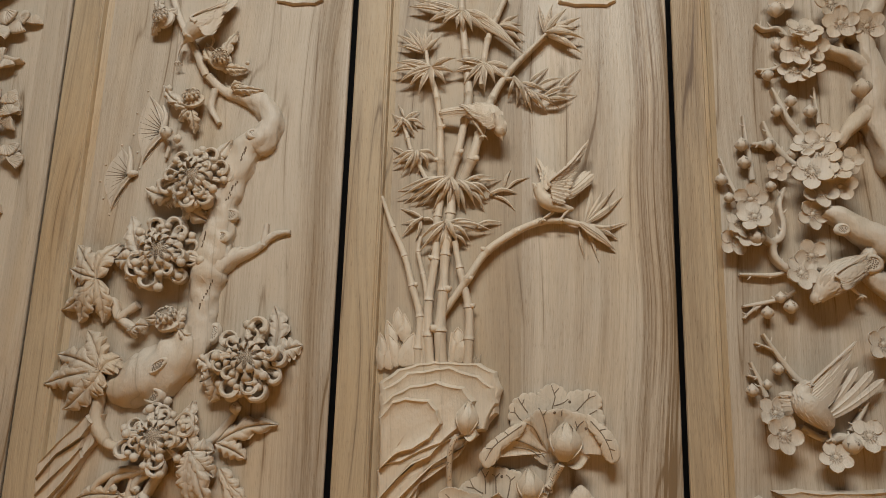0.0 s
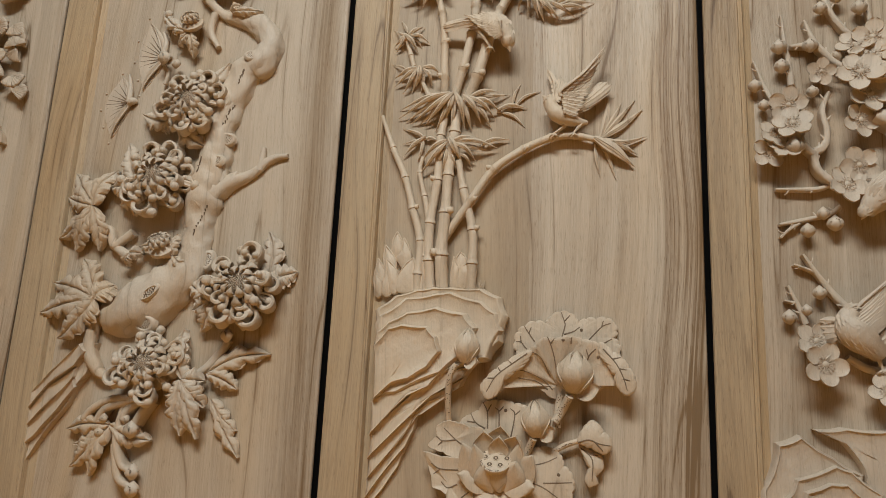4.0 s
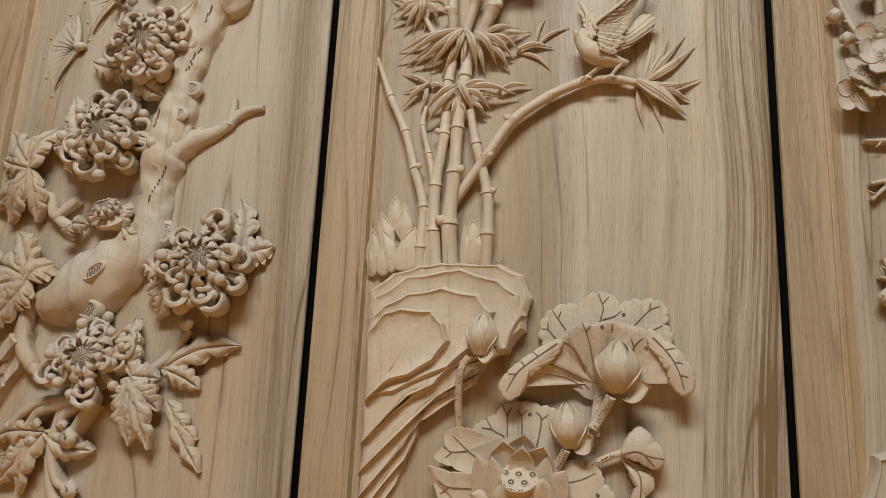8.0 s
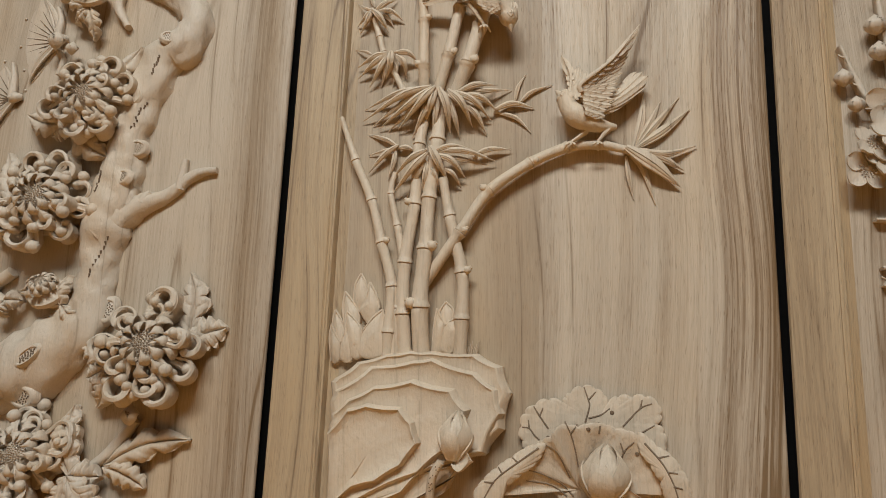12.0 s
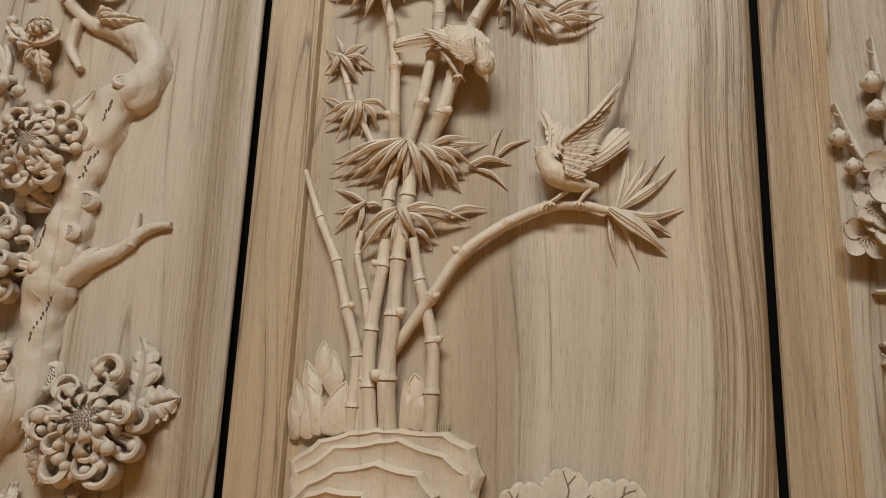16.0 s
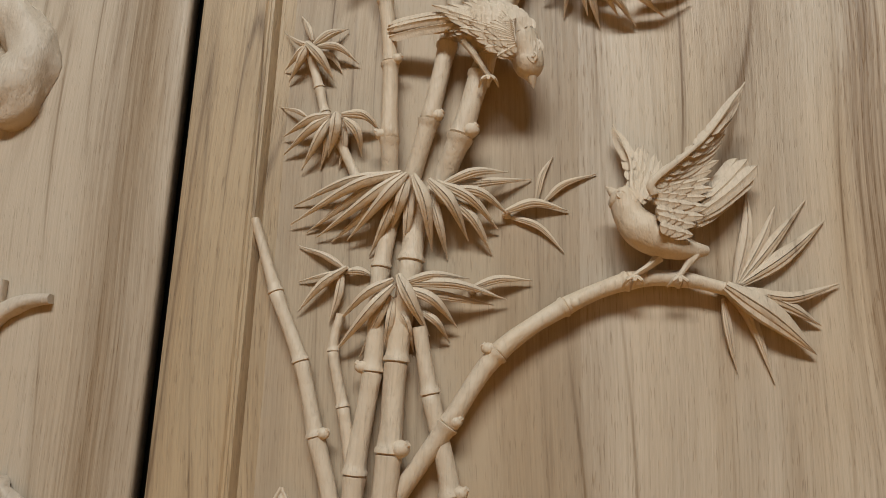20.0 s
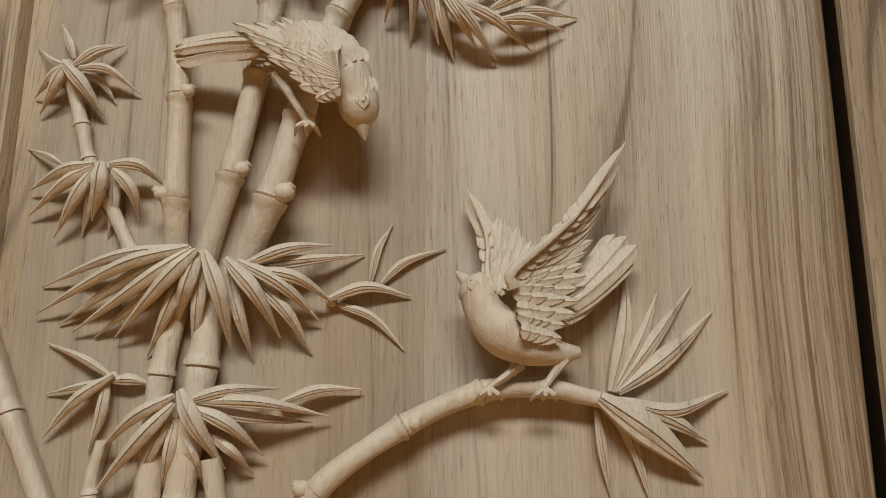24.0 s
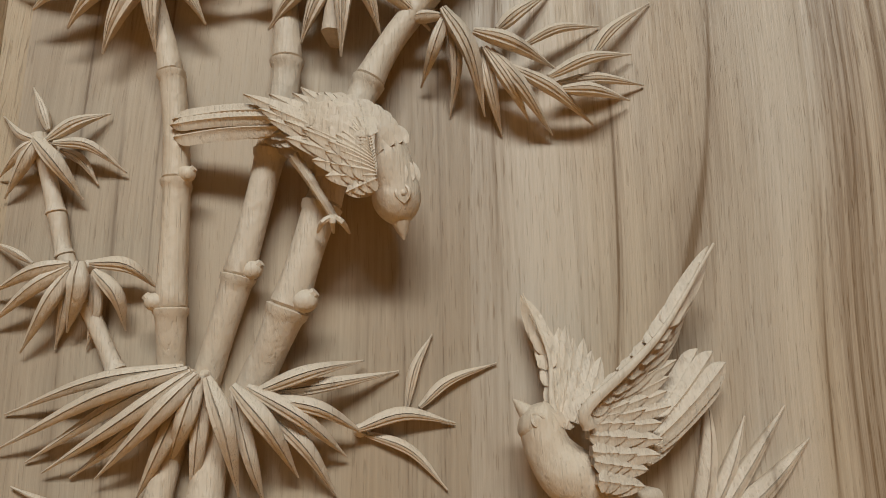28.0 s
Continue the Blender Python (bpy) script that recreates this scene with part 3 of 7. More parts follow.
def feathered_bird(panel, spine, radii, beak, tails, wings, legs, label, plumes=1.0):
    """A carved bird in one piece: smooth body and head, beak with its gape, eye, and overlapping feathers. The spine runs from tail to head."""
    bm = bmesh.new()
    head, r = spine[-1], radii[-1]
    long = (at(beak) - at(head)).length
    end = 1 - 0.85 * r / long
    crown = between(head, beak, end * 0.42)
    limb(bm, [*spine, crown, between(head, beak, end * 0.75), between(head, beak, end), between(head, beak, end * 1.12)], [*radii, r * 0.99, r * 0.84, r * 0.55, r * 0.3], 7, 20, 0.03, 0.95)
    limb(bm, [between(head, beak, end * 0.85), between(head, beak, end), between(head, beak, (1 + end) / 2), beak], [r * 0.5, r * 0.42, r * 0.26, 0.0004], 4, 10)
    way = np.array(beak[:2]) - np.array(head[:2])
    way = way / np.linalg.norm(way)
    brow = np.array((-way[1], way[0])) * (1 if way[0] > 0 else -1)
    off = 0.22 * r if way[0] > 0 else 0.0
    eye = (crown[0] + brow[0] * off, crown[1] + brow[1] * off, crown[2])
    blob(bm, at((eye[0], eye[1], eye[2] + r * 0.80)), (r * 0.17, r * 0.18, r * 0.17), None, 5, 9)
    for lid in (-1, 1):
        tube(bm, [at((eye[0] + way[0] * r * 0.40 * x + brow[0] * lid * r * 0.26 * (1 - x * x), eye[1] + way[1] * r * 0.40 * x + brow[1] * lid * r * 0.26 * (1 - x * x), eye[2] + r * (0.92 - 0.12 * abs(x)))) for x in np.linspace(-1, 1, 9)], [r * (0.05 + 0.04 * math.sin(math.pi * k / 8)) for k in range(9)], 6)
    # hackles on the cheek, then rows of small plumes down the flank
    for k in range(-3, 4):
        a = radians(k * 22)
        p = at(between(head, beak, 0.05)) + Vector((brow[0] * math.sin(a), 0, brow[1] * math.sin(a))) * r * 0.95 + Vector((0, -math.cos(a) * r * 0.90, 0))
        q = p - Vector((way[0], 0, way[1])) * r * 0.85
        feather(bm, (p.x, p.z, GROUND - p.y), (q.x, q.z, GROUND - q.y), r * 0.42, 0.0, 0.00025, 0.2)
    fine = spline([(*p, q) for p, q in zip(spine, radii)], 4) if plumes else []
    for i, q in enumerate(fine[2:-4]):
        p, ahead = at(q), (at(fine[i + 4]) - at(fine[i + 2])).normalized()
        front = (Vector((0, -1, 0)) + ahead * ahead.y).normalized()
        over = ahead.cross(front)
        for k in range(-3, 4):
            a = radians(24 * (k + 0.5 * (i % 2)) + random.uniform(-5, 5))
            n = front * math.cos(a) + over * math.sin(a)
            s, e = p + n * q[3] * 0.96, at(fine[max(0, i - 1)]) + n * fine[max(0, i - 1)][3] * 0.98
            feather(bm, (s.x, s.z, GROUND - s.y), (e.x, e.z, GROUND - e.y), 0.0062 * plumes, 0.0, 0.00022, 0.2)
    for root, tip, w in tails:
        feather(bm, root, tip, w, 0.03, 0.002, 0.4, 0.85)
    for each in wings:
        wing(bm, *each)
    for line in legs:
        limb(bm, line, [0.0038, *[0.0021] * (len(line) - 2), 0.0016], 4, 8, 0.2)
        x, z, d = line[-1]
        for s in (-1, 0, 1):
            limb(bm, [(x, z, d), (x + s * 0.004, z - 0.003, d + 0.002), (x + s * 0.0065, z - 0.006, d - 0.004)], [0.0014, 0.0013, 0.0006], 3, 7)
    return part("bird", bm, CARVED, panel, label, sharp=38)


def sheath_shoot(panel, sheaths, label="young bamboo shoot wrapped in pointed sheaths"):
    """Pointed sheaths cut low, each outline (its tip first) lying over the one before, with a raised rim along its free edges."""
    whole = None
    for outline in sheaths:
        sheath = plate(whole or panel, "sheath" if whole else "bamboo_shoot", outline, 0.004, "" if whole else label, 0.0, (), (), None, 0.012)
        whole = whole or sheath
        for edge in (outline[:3], [outline[0], outline[-1], outline[-2]]):
            line = [(x, z, d + 0.0006) for x, z, d in edge]
            part("rim", limb(bmesh.new(), line, [0.0013, 0.0012, 0.0006], 5, 7), CARVED, whole if sheath is whole else sheath, "pale raised rim")
    return whole


def axis_frame(centre, tilt_up=0.0, tilt_right=0.0, roll=0.0, size=1.0):
    """A pose on the panel: local z points out of the board, leaning up and to the right by degrees."""
    out = Vector((math.tan(radians(tilt_right)), -1, math.tan(radians(tilt_up)))).normalized()
    return Matrix.Translation(at(centre)) @ out.to_track_quat("Z", "Y").to_matrix().to_4x4() @ Matrix.Rotation(radians(roll), 4, "Z") @ Matrix.Scale(size, 4)


def shaped(name, bm, sharp=45):
    bmesh.ops.recalc_face_normals(bm, faces=bm.faces)
    data = bpy.data.meshes.new(name)
    bm.to_mesh(data)
    bm.free()
    data.materials.append(CARVED)
    data.shade_smooth()
    data.set_sharp_from_angle(angle=radians(sharp))
    return data


def scroll_petal(turn, far, low, size=0.20):
    """A chrysanthemum petal: a ribbon on its edge that runs out, curls round in a scroll and ends in a rolled knob (unit flower)."""
    path = [Vector(p) for p in spline([(0.22, 0, low + 0.16), (far * 0.55, 0.02 * turn, low + 0.06), (far * 0.85, -0.02 * turn, low)], 4)]
    middle = Vector((far * 0.85, (size - 0.02) * turn, 0))
    for k in range(1, 13):
        a, r = radians(-90 + 225 * k / 12), size * (1 - 0.34 * k / 12)
        path.append(Vector((middle.x + math.cos(a) * r, middle.y + math.sin(a) * r * turn, low + 0.14 * k / 12)))
    rings = []
    for i, p in enumerate(path):
        u = i / (len(path) - 1)
        ahead = (path[min(i + 1, len(path) - 1)] - path[max(i - 1, 0)]).normalized()
        across = Vector((-ahead.y, ahead.x, 0)).normalized()
        tall, thin = 0.13 + 0.09 * math.sin(math.pi * min(1, u * 1.1)), 0.036 + 0.030 * u ** 3
        rings.append([p + across * x * thin + Vector((0, 0, z * tall)) for x, z in ((-1, -1), (-0.3, -0.4), (-0.3, 0.4), (-1.1, 0.95), (0, 1.12), (1.1, 0.95), (1.2, 0), (1, -1))])
    bm = bmesh.new()
    skin(bm, rings)
    end = path[-1]
    blob(bm, (end.x, end.y, end.z + 0.06), (0.095, 0.095, 0.14), None, 6, 10)
    blob(bm, (middle.x - 0.03, middle.y * 0.8, low - 0.12), (size * 1.05, size * 0.95, 0.09), None, 4, 10)
    return shaped("petal", bm, 50)


def knob_petal(far, low, size=0.11):
    """A petal that bows outwards, channelled along its back, and rolls up into a round knob (unit flower)."""
    path = [Vector(p) for p in spline([(0.25, 0, low + 0.10), (far * 0.6, 0, low + 0.20), (far * 0.86, 0, low + 0.10), (far, 0, low + 0.08)], 5)]
    rings = []
    for i, p in enumerate(path):
        u = i / (len(path) - 1)
        w = 0.055 + 0.05 * u
        rings.append([p + Vector((0, x * w, z * 0.05)) for x, z in ((-1, 0.2), (-0.5, 0.9), (0, 0.55), (0.5, 0.9), (1, 0.2), (0.6, -0.9), (-0.6, -0.9))])
    bm = bmesh.new()
    skin(bm, rings)
    blob(bm, (far, 0, low + 0.12), (size, size * 1.05, size), None, 6, 10)
    return shaped("petal", bm, 50)


SCROLLS = [scroll_petal(1, 0.96, 0.02, 0.24), scroll_petal(-1, 0.96, 0.02, 0.24), scroll_petal(1, 0.76, 0.16, 0.16), scroll_petal(-1, 0.76, 0.16, 0.16)]
KNOBS = [knob_petal(1.0, -0.04, 0.135), knob_petal(0.76, 0.18, 0.125)]
heart = bmesh.new()
for k in range(64):
    r, a = 0.23 * math.sqrt((k + 0.5) / 64), k * 2.4
    blob(heart, (math.cos(a) * r, math.sin(a) * r, 0.52 - r * r * 1.6), (0.018, 0.018, 0.034), None, 4, 6)
blob(heart, (0, 0, 0.18), (0.36, 0.36, 0.32), None, 6, 14)
blob(heart, (0, 0, -0.22), (0.72, 0.72, 0.30), None, 5, 14)
HEART = shaped("chrysanthemum_flower", heart)


def incurved_petal(wide, *line):
    """A petal that rises and bows over the flower's heart (unit flower)."""
    path = [Vector(p) for p in spline(line, 4)]
    rings = []
    for i, p in enumerate(path):
        u = i / (len(path) - 1)
        ahead = (path[min(i + 1, len(path) - 1)] - path[max(i - 1, 0)]).normalized()
        up = Vector((0, 1, 0)).cross(ahead)
        w = wide * (0.55 + 0.6 * math.sin(math.pi * min(1, u * 1.1))) * (1 if u < 0.8 else 1 - (u - 0.8) * 3.6)
        rings.append([p + Vector((0, q * w, 0)) + up * h * wide * 0.3 for q, h in ((-1, -0.9), (-0.55, 0.1), (0, 0.45), (0.55, 0.1), (1, -0.9), (0.8, -1.5), (0, -0.8), (-0.8, -1.5))])
    bm = bmesh.new()
    skin(bm, rings)
    return shaped("petal", bm, 60)


INCURVED = [incurved_petal(0.110, (0.30, 0, 0.05), (0.54, 0, 0.18), (0.55, 0, 0.38), (0.40, 0, 0.50)), incurved_petal(0.085, (0.22, 0, 0.15), (0.40, 0, 0.34), (0.37, 0, 0.52), (0.20, 0, 0.56))]


def chrysanthemum(panel, centre, size, up=0.0, right=0.0, label="full carved chrysanthemum with curled petals", outer=True, name="chrysanthemum_flower"):
    """Scrolled and knobbed petals in rings about a heart of petals that bow inwards; a bud has the heart alone."""
    m = axis_frame(centre, up, right, random.uniform(0, 360), size)
    whole = part(name, HEART, None, panel, label, m)
    rings = [(SCROLLS[:2], 10), (KNOBS[:1], 9), (SCROLLS[2:], 5), (KNOBS[1:], 6)] if outer else []
    for ring, (kinds, count) in enumerate(rings + [(INCURVED[:1], 10), (INCURVED[1:], 10)]):
        wild = 1 if outer and ring < 4 else 0.35
        for k in range(count):
            a = 360 * (k + 0.5 * (ring % 2) + (0.25 if ring in (2, 3) else 0)) / count + random.uniform(-9, 9) * wild
            sway = Matrix.Rotation(radians(a), 4, "Z") @ Matrix.Translation((0, 0, random.uniform(-0.04, 0.05) * wild)) @ Matrix.Rotation(radians(random.uniform(-10, 8) * wild), 4, "Y") @ Matrix.Rotation(radians(random.uniform(-7, 7) * wild), 4, "X") @ Matrix.Scale((1 if wild == 1 or not outer else 1.10) + random.uniform(-0.14, 0.12) * wild, 4)
            part("petal", random.choice(kinds), None, whole, "", m @ sway)
    return whole


def round_petal(cup, curl):
    bm = bmesh.new()
    petal_sheet(bm, Vector((0.10, 0, 0.02)), Vector((1, 0, 0.16)), Vector((0, 0, 1)), 0.90, 0.80, cup, curl, 0.07, 0.0, 8, 7)
    return shaped("petal", bm, 60)


ROUND = [round_petal(0.16, 0.02), round_petal(0.2, 0.08), round_petal(0.12, -0.04)]
eye_bm = bmesh.new()
blob(eye_bm, (0, 0, 0.1), (0.17, 0.17, 0.12), None, 5, 10)
for k in range(14):
    a = k * 2 * math.pi / 14
    limb_line = [Vector((math.cos(a) * 0.12, math.sin(a) * 0.12, 0.14)), Vector((math.cos(a) * 0.24, math.sin(a) * 0.24, 0.2)), Vector((math.cos(a) * 0.33, math.sin(a) * 0.33, 0.2))]
    tube(eye_bm, limb_line, [0.02, 0.02, 0.02], 5)
    blob(eye_bm, (math.cos(a) * 0.34, math.sin(a) * 0.34, 0.21), (0.04, 0.04, 0.04), None, 3, 6)
EYE = shaped("plum_blossom", eye_bm)


def blossom(panel, centre, size, up=0.0, right=0.0, label="open five-petalled plum blossom"):
    m = axis_frame(centre, up, right, random.uniform(0, 72), size)
    whole = part("plum_blossom", EYE, None, panel, label, m)
    for k in range(5):
        part("petal", ROUND[(k + int(size * 1e4)) % 3], None, whole, "", m @ Matrix.Rotation(radians(72 * k + random.uniform(-4, 4)), 4, "Z") @ Matrix.Rotation(radians(random.uniform(-8, 8)), 4, "X"))
    return whole


def ruffled(panel, centre, size, up=0.0, right=0.0, rings=((1.0, 9, 10), (0.78, 8, 30), (0.56, 7, 50), (0.36, 5, 68)), label="carved peony with ruffled petals", name="peony_flower", tipped=0.1):
    m = axis_frame(centre, up, right, random.uniform(0, 360), size)
    bm = bmesh.new()
    blob(bm, (0, 0, 0.1), (0.5, 0.5, 0.3), None, 6, 12)
    whole = part(name, shaped(name, bm), None, panel, label, m)
    for reach, count, rise in rings:
        broad_petal = reach * (0.95 if tipped < 0.4 else 0.62)
        bm = bmesh.new()
        s = math.sin(radians(rise))
        petal_sheet(bm, Vector((0.12, 0, 0.05 + 0.2 * s)), Vector((math.cos(radians(rise)), 0, s)), Vector((-s, 0, math.cos(radians(rise)))), reach, broad_petal, 0.4, 0.35, 0.05, tipped, 8, 9, 0.05 if tipped < 0.3 else 0.0)
        data = shaped("petal", bm, 60)
        for k in range(count):
            part("petal", data, None, whole, "", m @ Matrix.Rotation(radians(360 * k / count + rise * 3 + random.uniform(-8, 8)), 4, "Z") @ Matrix.Rotation(radians(random.uniform(-9, 9)), 4, "Y"))
    return whole


def leaf_group(panel, foot, tips, wide, name="broad_leaf", label="lobed chrysanthemum leaf with carved veins", rise=0.007):
    for k, tip in enumerate(tips):
        bm = bmesh.new()
        lobed_leaf(bm, (foot[0], foot[1], foot[2] + 0.001 * k), tip, wide * random.uniform(0.9, 1.1), random.choice((3, 4)), rise)
        part(name, bm, CARVED, panel, label, sharp=50)


def branch(panel, pts, radii, name="branch", label="", wobble=0.16, sides=12):
    bm = bmesh.new()
    limb(bm, pts, radii, 7, sides + 6, wobble, 0.75 if name == "trunk" else 0.9, 0.35 if name == "trunk" else -0.2)
    if name == "twig":
        line = spline([(*p, r) for p, r in zip(pts, radii)], 4)
        for i in range(2, len(line) - 2, 4):
            a, b = line[i], line[i + 1]
            way = np.array((b[0] - a[0], b[1] - a[1]))
            way = way / max(1e-6, np.linalg.norm(way))
            s = random.choice((-1, 1))
            go = np.array((-way[1] * s, way[0] * s)) * 0.8 - way * 0.5
            long = random.uniform(0.006, 0.012)
            limb(bm, [tuple(a[:3]), (a[0] + go[0] * long * 0.6, a[1] + go[1] * long * 0.6, a[2] + 0.001), (a[0] + go[0] * long, a[1] + go[1] * long + 0.002, a[2])], [a[3] * 0.6, a[3] * 0.4, 0.0007], 3, 7)
    return part(name, bm, CARVED, panel, label, sharp=60)


def on_bark(limb_part, p, lift=0.0):
    """The panel point on the front of a limb, straight ahead of p."""
    mesh = limb_part.data
    tree = BVHTree.FromPolygons([v.co for v in mesh.vertices], [tuple(f.vertices) for f in mesh.polygons])
    spot = tree.ray_cast(Vector((p[0], 0, p[1])), Vector((0, 1, 0)))[0]
    return (p[0], p[1], (GROUND - spot.y if spot else p[2]) + lift)


def knot_end(panel_branch, centre, size, up=0.0, right=0.0, squeeze=0.85, roll=0.0):
    """A sawn knot: a low lip round a sunk face full of dark dots, coloured as shaded pricks; squeeze: its width over
    its length, roll: how its length lies.
    """
    m = axis_frame(on_bark(panel_branch, centre, 0.0006 + 0.05 * size), up, right, roll, size)

    def oval(r, h, uneven=0.05):
        return [m @ Vector((math.cos(2 * math.pi * k / 16) * r * (1 + uneven * math.sin(k * 0.9)), math.sin(2 * math.pi * k / 16) * r * squeeze, h)) for k in range(16)]

    bm = bmesh.new()
    skin(bm, [oval(r, h) for r, h in ((1.45, -0.5), (1.2, -0.05), (1.0, 0.07), (0.84, 0.05), (0.76, -0.10))], True, False)
    lip = part("knot", bm, CARVED, panel_branch)
    bm = bmesh.new()
    skin(bm, [oval(r, h) for r, h in ((0.8, -0.3), (0.79, -0.08), (0.3, -0.05))])
    part("knot_face", bm, CARVED, panel_branch, "pricked face of a sawn knot")
    bm = bmesh.new()
    for k in range(26):
        r, a = 0.70 * math.sqrt((k + 0.5) / 26), k * 2.4
        blob(bm, m @ Vector((math.cos(a) * r, math.sin(a) * r * squeeze, -0.05)), (0.075 * size, 0.05 * size, 0.085 * size), None, 3, 6)
    tagged(part("pricks", bm, HOLE_SHADE, panel_branch, "fine dark dots coloured as shaded pricks"), kind="stuff")
    return lip


def pricked(limb_part, line, wide, count):
    """Fine dark dots, coloured as shaded pricks, scattered along a stalk, or over a face when the line is a ring."""
    bm = bmesh.new()
    for k in range(count):
        i = random.uniform(0, len(line) - 1.001)
        p = between(line[int(i)], line[int(i) + 1], i % 1)
        spot = on_bark(limb_part, (p[0] + random.uniform(-wide, wide), p[1], p[2]))
        blob(bm, at(spot), (0.0007, 0.0004, 0.0008), None, 3, 6)
    return tagged(part("pricks", bm, HOLE_SHADE, limb_part, "fine dark dots coloured as shaded pricks"), kind="stuff")


def worm_marks(panel_branch, a, b, count=9):
    """A row of small dark strokes along the bark, coloured as shaded gouge marks."""
    for k in range(count):
        p = between(a, b, k / (count - 1))
        x = p[0] + random.uniform(-0.0018, 0.0018)
        bm = bmesh.new()
        limb(bm, [on_bark(panel_branch, (x, p[1], p[2])), on_bark(panel_branch, (x + random.uniform(-0.001, 0.001), p[1] - random.uniform(0.002, 0.005), p[2]))], [0.0013, 0.0008], 2, 6)
        part("gouge_mark", bm, HOLE_SHADE, panel_branch, "dark stroke coloured as a shaded gouge mark")


def bud_ball(panel, centre, size, name="flower_bud", lean=0.0):
    bm = bmesh.new()
    turn = Matrix.Rotation(radians(lean), 3, "Y")
    ovoid(bm, (centre[0] + math.sin(radians(lean)) * -size, centre[1] - size, centre[2]), size * 0.92, size * 2.15, lean, size * 0.85, 12, 9, 0.35)
    whole = part(name, bm, CARVED, panel)
    foot = (centre[0] - math.sin(radians(lean)) * size, centre[1] - size, centre[2])
    for a in (-75, -15, 45):
        bm = bmesh.new()
        hugging(bm, foot, size * 0.92, size * 2.15, lean, a, 0.0, 0.80, 36, 0.03, size * 0.07, size * 0.85, 7, 5)
        part("sepal", bm, CARVED, whole)
    if size > 0.009:
        bm = bmesh.new()
        for k in range(9):
            blob(bm, at((centre[0] + math.cos(k * 2.4) * size * 0.09 * k ** 0.5, centre[1] + size * (0.25 + math.sin(k * 2.4) * 0.09 * k ** 0.5), centre[2] + size * 0.80)), (0.0006, 0.0005, 0.0006), None, 3, 6)
        tagged(part("pricks", bm, HOLE_SHADE, whole, "fine dark dots coloured as shaded pricks"), kind="stuff")
    return whole


# ---- the room: an unseen shell, coloured to shape the bounced light ----


def slab(name, lo, hi, material, label, category):
    bm = bmesh.new()
    box(bm, lo, hi)
    return tagged(part(name, bm, material, None), label, category, kind="structure")


slab("floor", (-3.2, -3.2, -0.1), (3.2, 1.35, 0.0), BOUNCE_FLOOR, "unseen orange floor, added to bounce warm light upwards", "floor")
slab("ceiling", (-3.2, -3.2, 2.9), (3.2, 1.35, 3.0), PLASTER, "unseen ceiling, dark to bounce little light", "ceiling")
slab("wall_north", (-3.2, 1.25, 0.0), (3.2, 1.35, 2.9), SHADE, "wall behind the carved panels, blackened as shade for their gaps", "wall")
slab("wall_west", (-3.3, -3.2, 0.0), (-3.2, 1.35, 2.9), PLASTER, "unseen side wall, dark to bounce little light", "wall")
slab("wall_east", (3.2, -3.2, 0.0), (3.3, 1.35, 2.9), PLASTER, "unseen side wall, dark to bounce little light", "wall")
# unseen wall; its window is added for the fill lamp
south = bmesh.new()
for lo, hi in (((-3.2, -3.3, 0), (3.2, -3.2, 0.9)), ((-3.2, -3.3, 2.5), (3.2, -3.2, 2.9)), ((-3.2, -3.3, 0.9), (-1.5, -3.2, 2.5)), ((0.9, -3.3, 0.9), (3.2, -3.2, 2.5))):
    box(south, lo, hi)
tagged(part("wall_south", south, PLASTER, None), "unseen plastered wall with an added window opening", "wall", kind="structure")
# fittings added out of view to house the overhead key lamps
for x, y, power in OVERHEAD_KEYS:
    lamp = bmesh.new()
    box(lamp, (x - 0.33, y - 0.24, 2.82), (x + 0.33, y + 0.24, 2.9), 0.01)
    tagged(part("assumed_ceiling_light", lamp, PLASTIC, None), "wide white ceiling light fitting, added out of view", "lamp", "ceiling lights")

# ---- panels ----
LOW, HIGH, BACK, PROUD = 0.50, 2.08, 1.25, 0.012


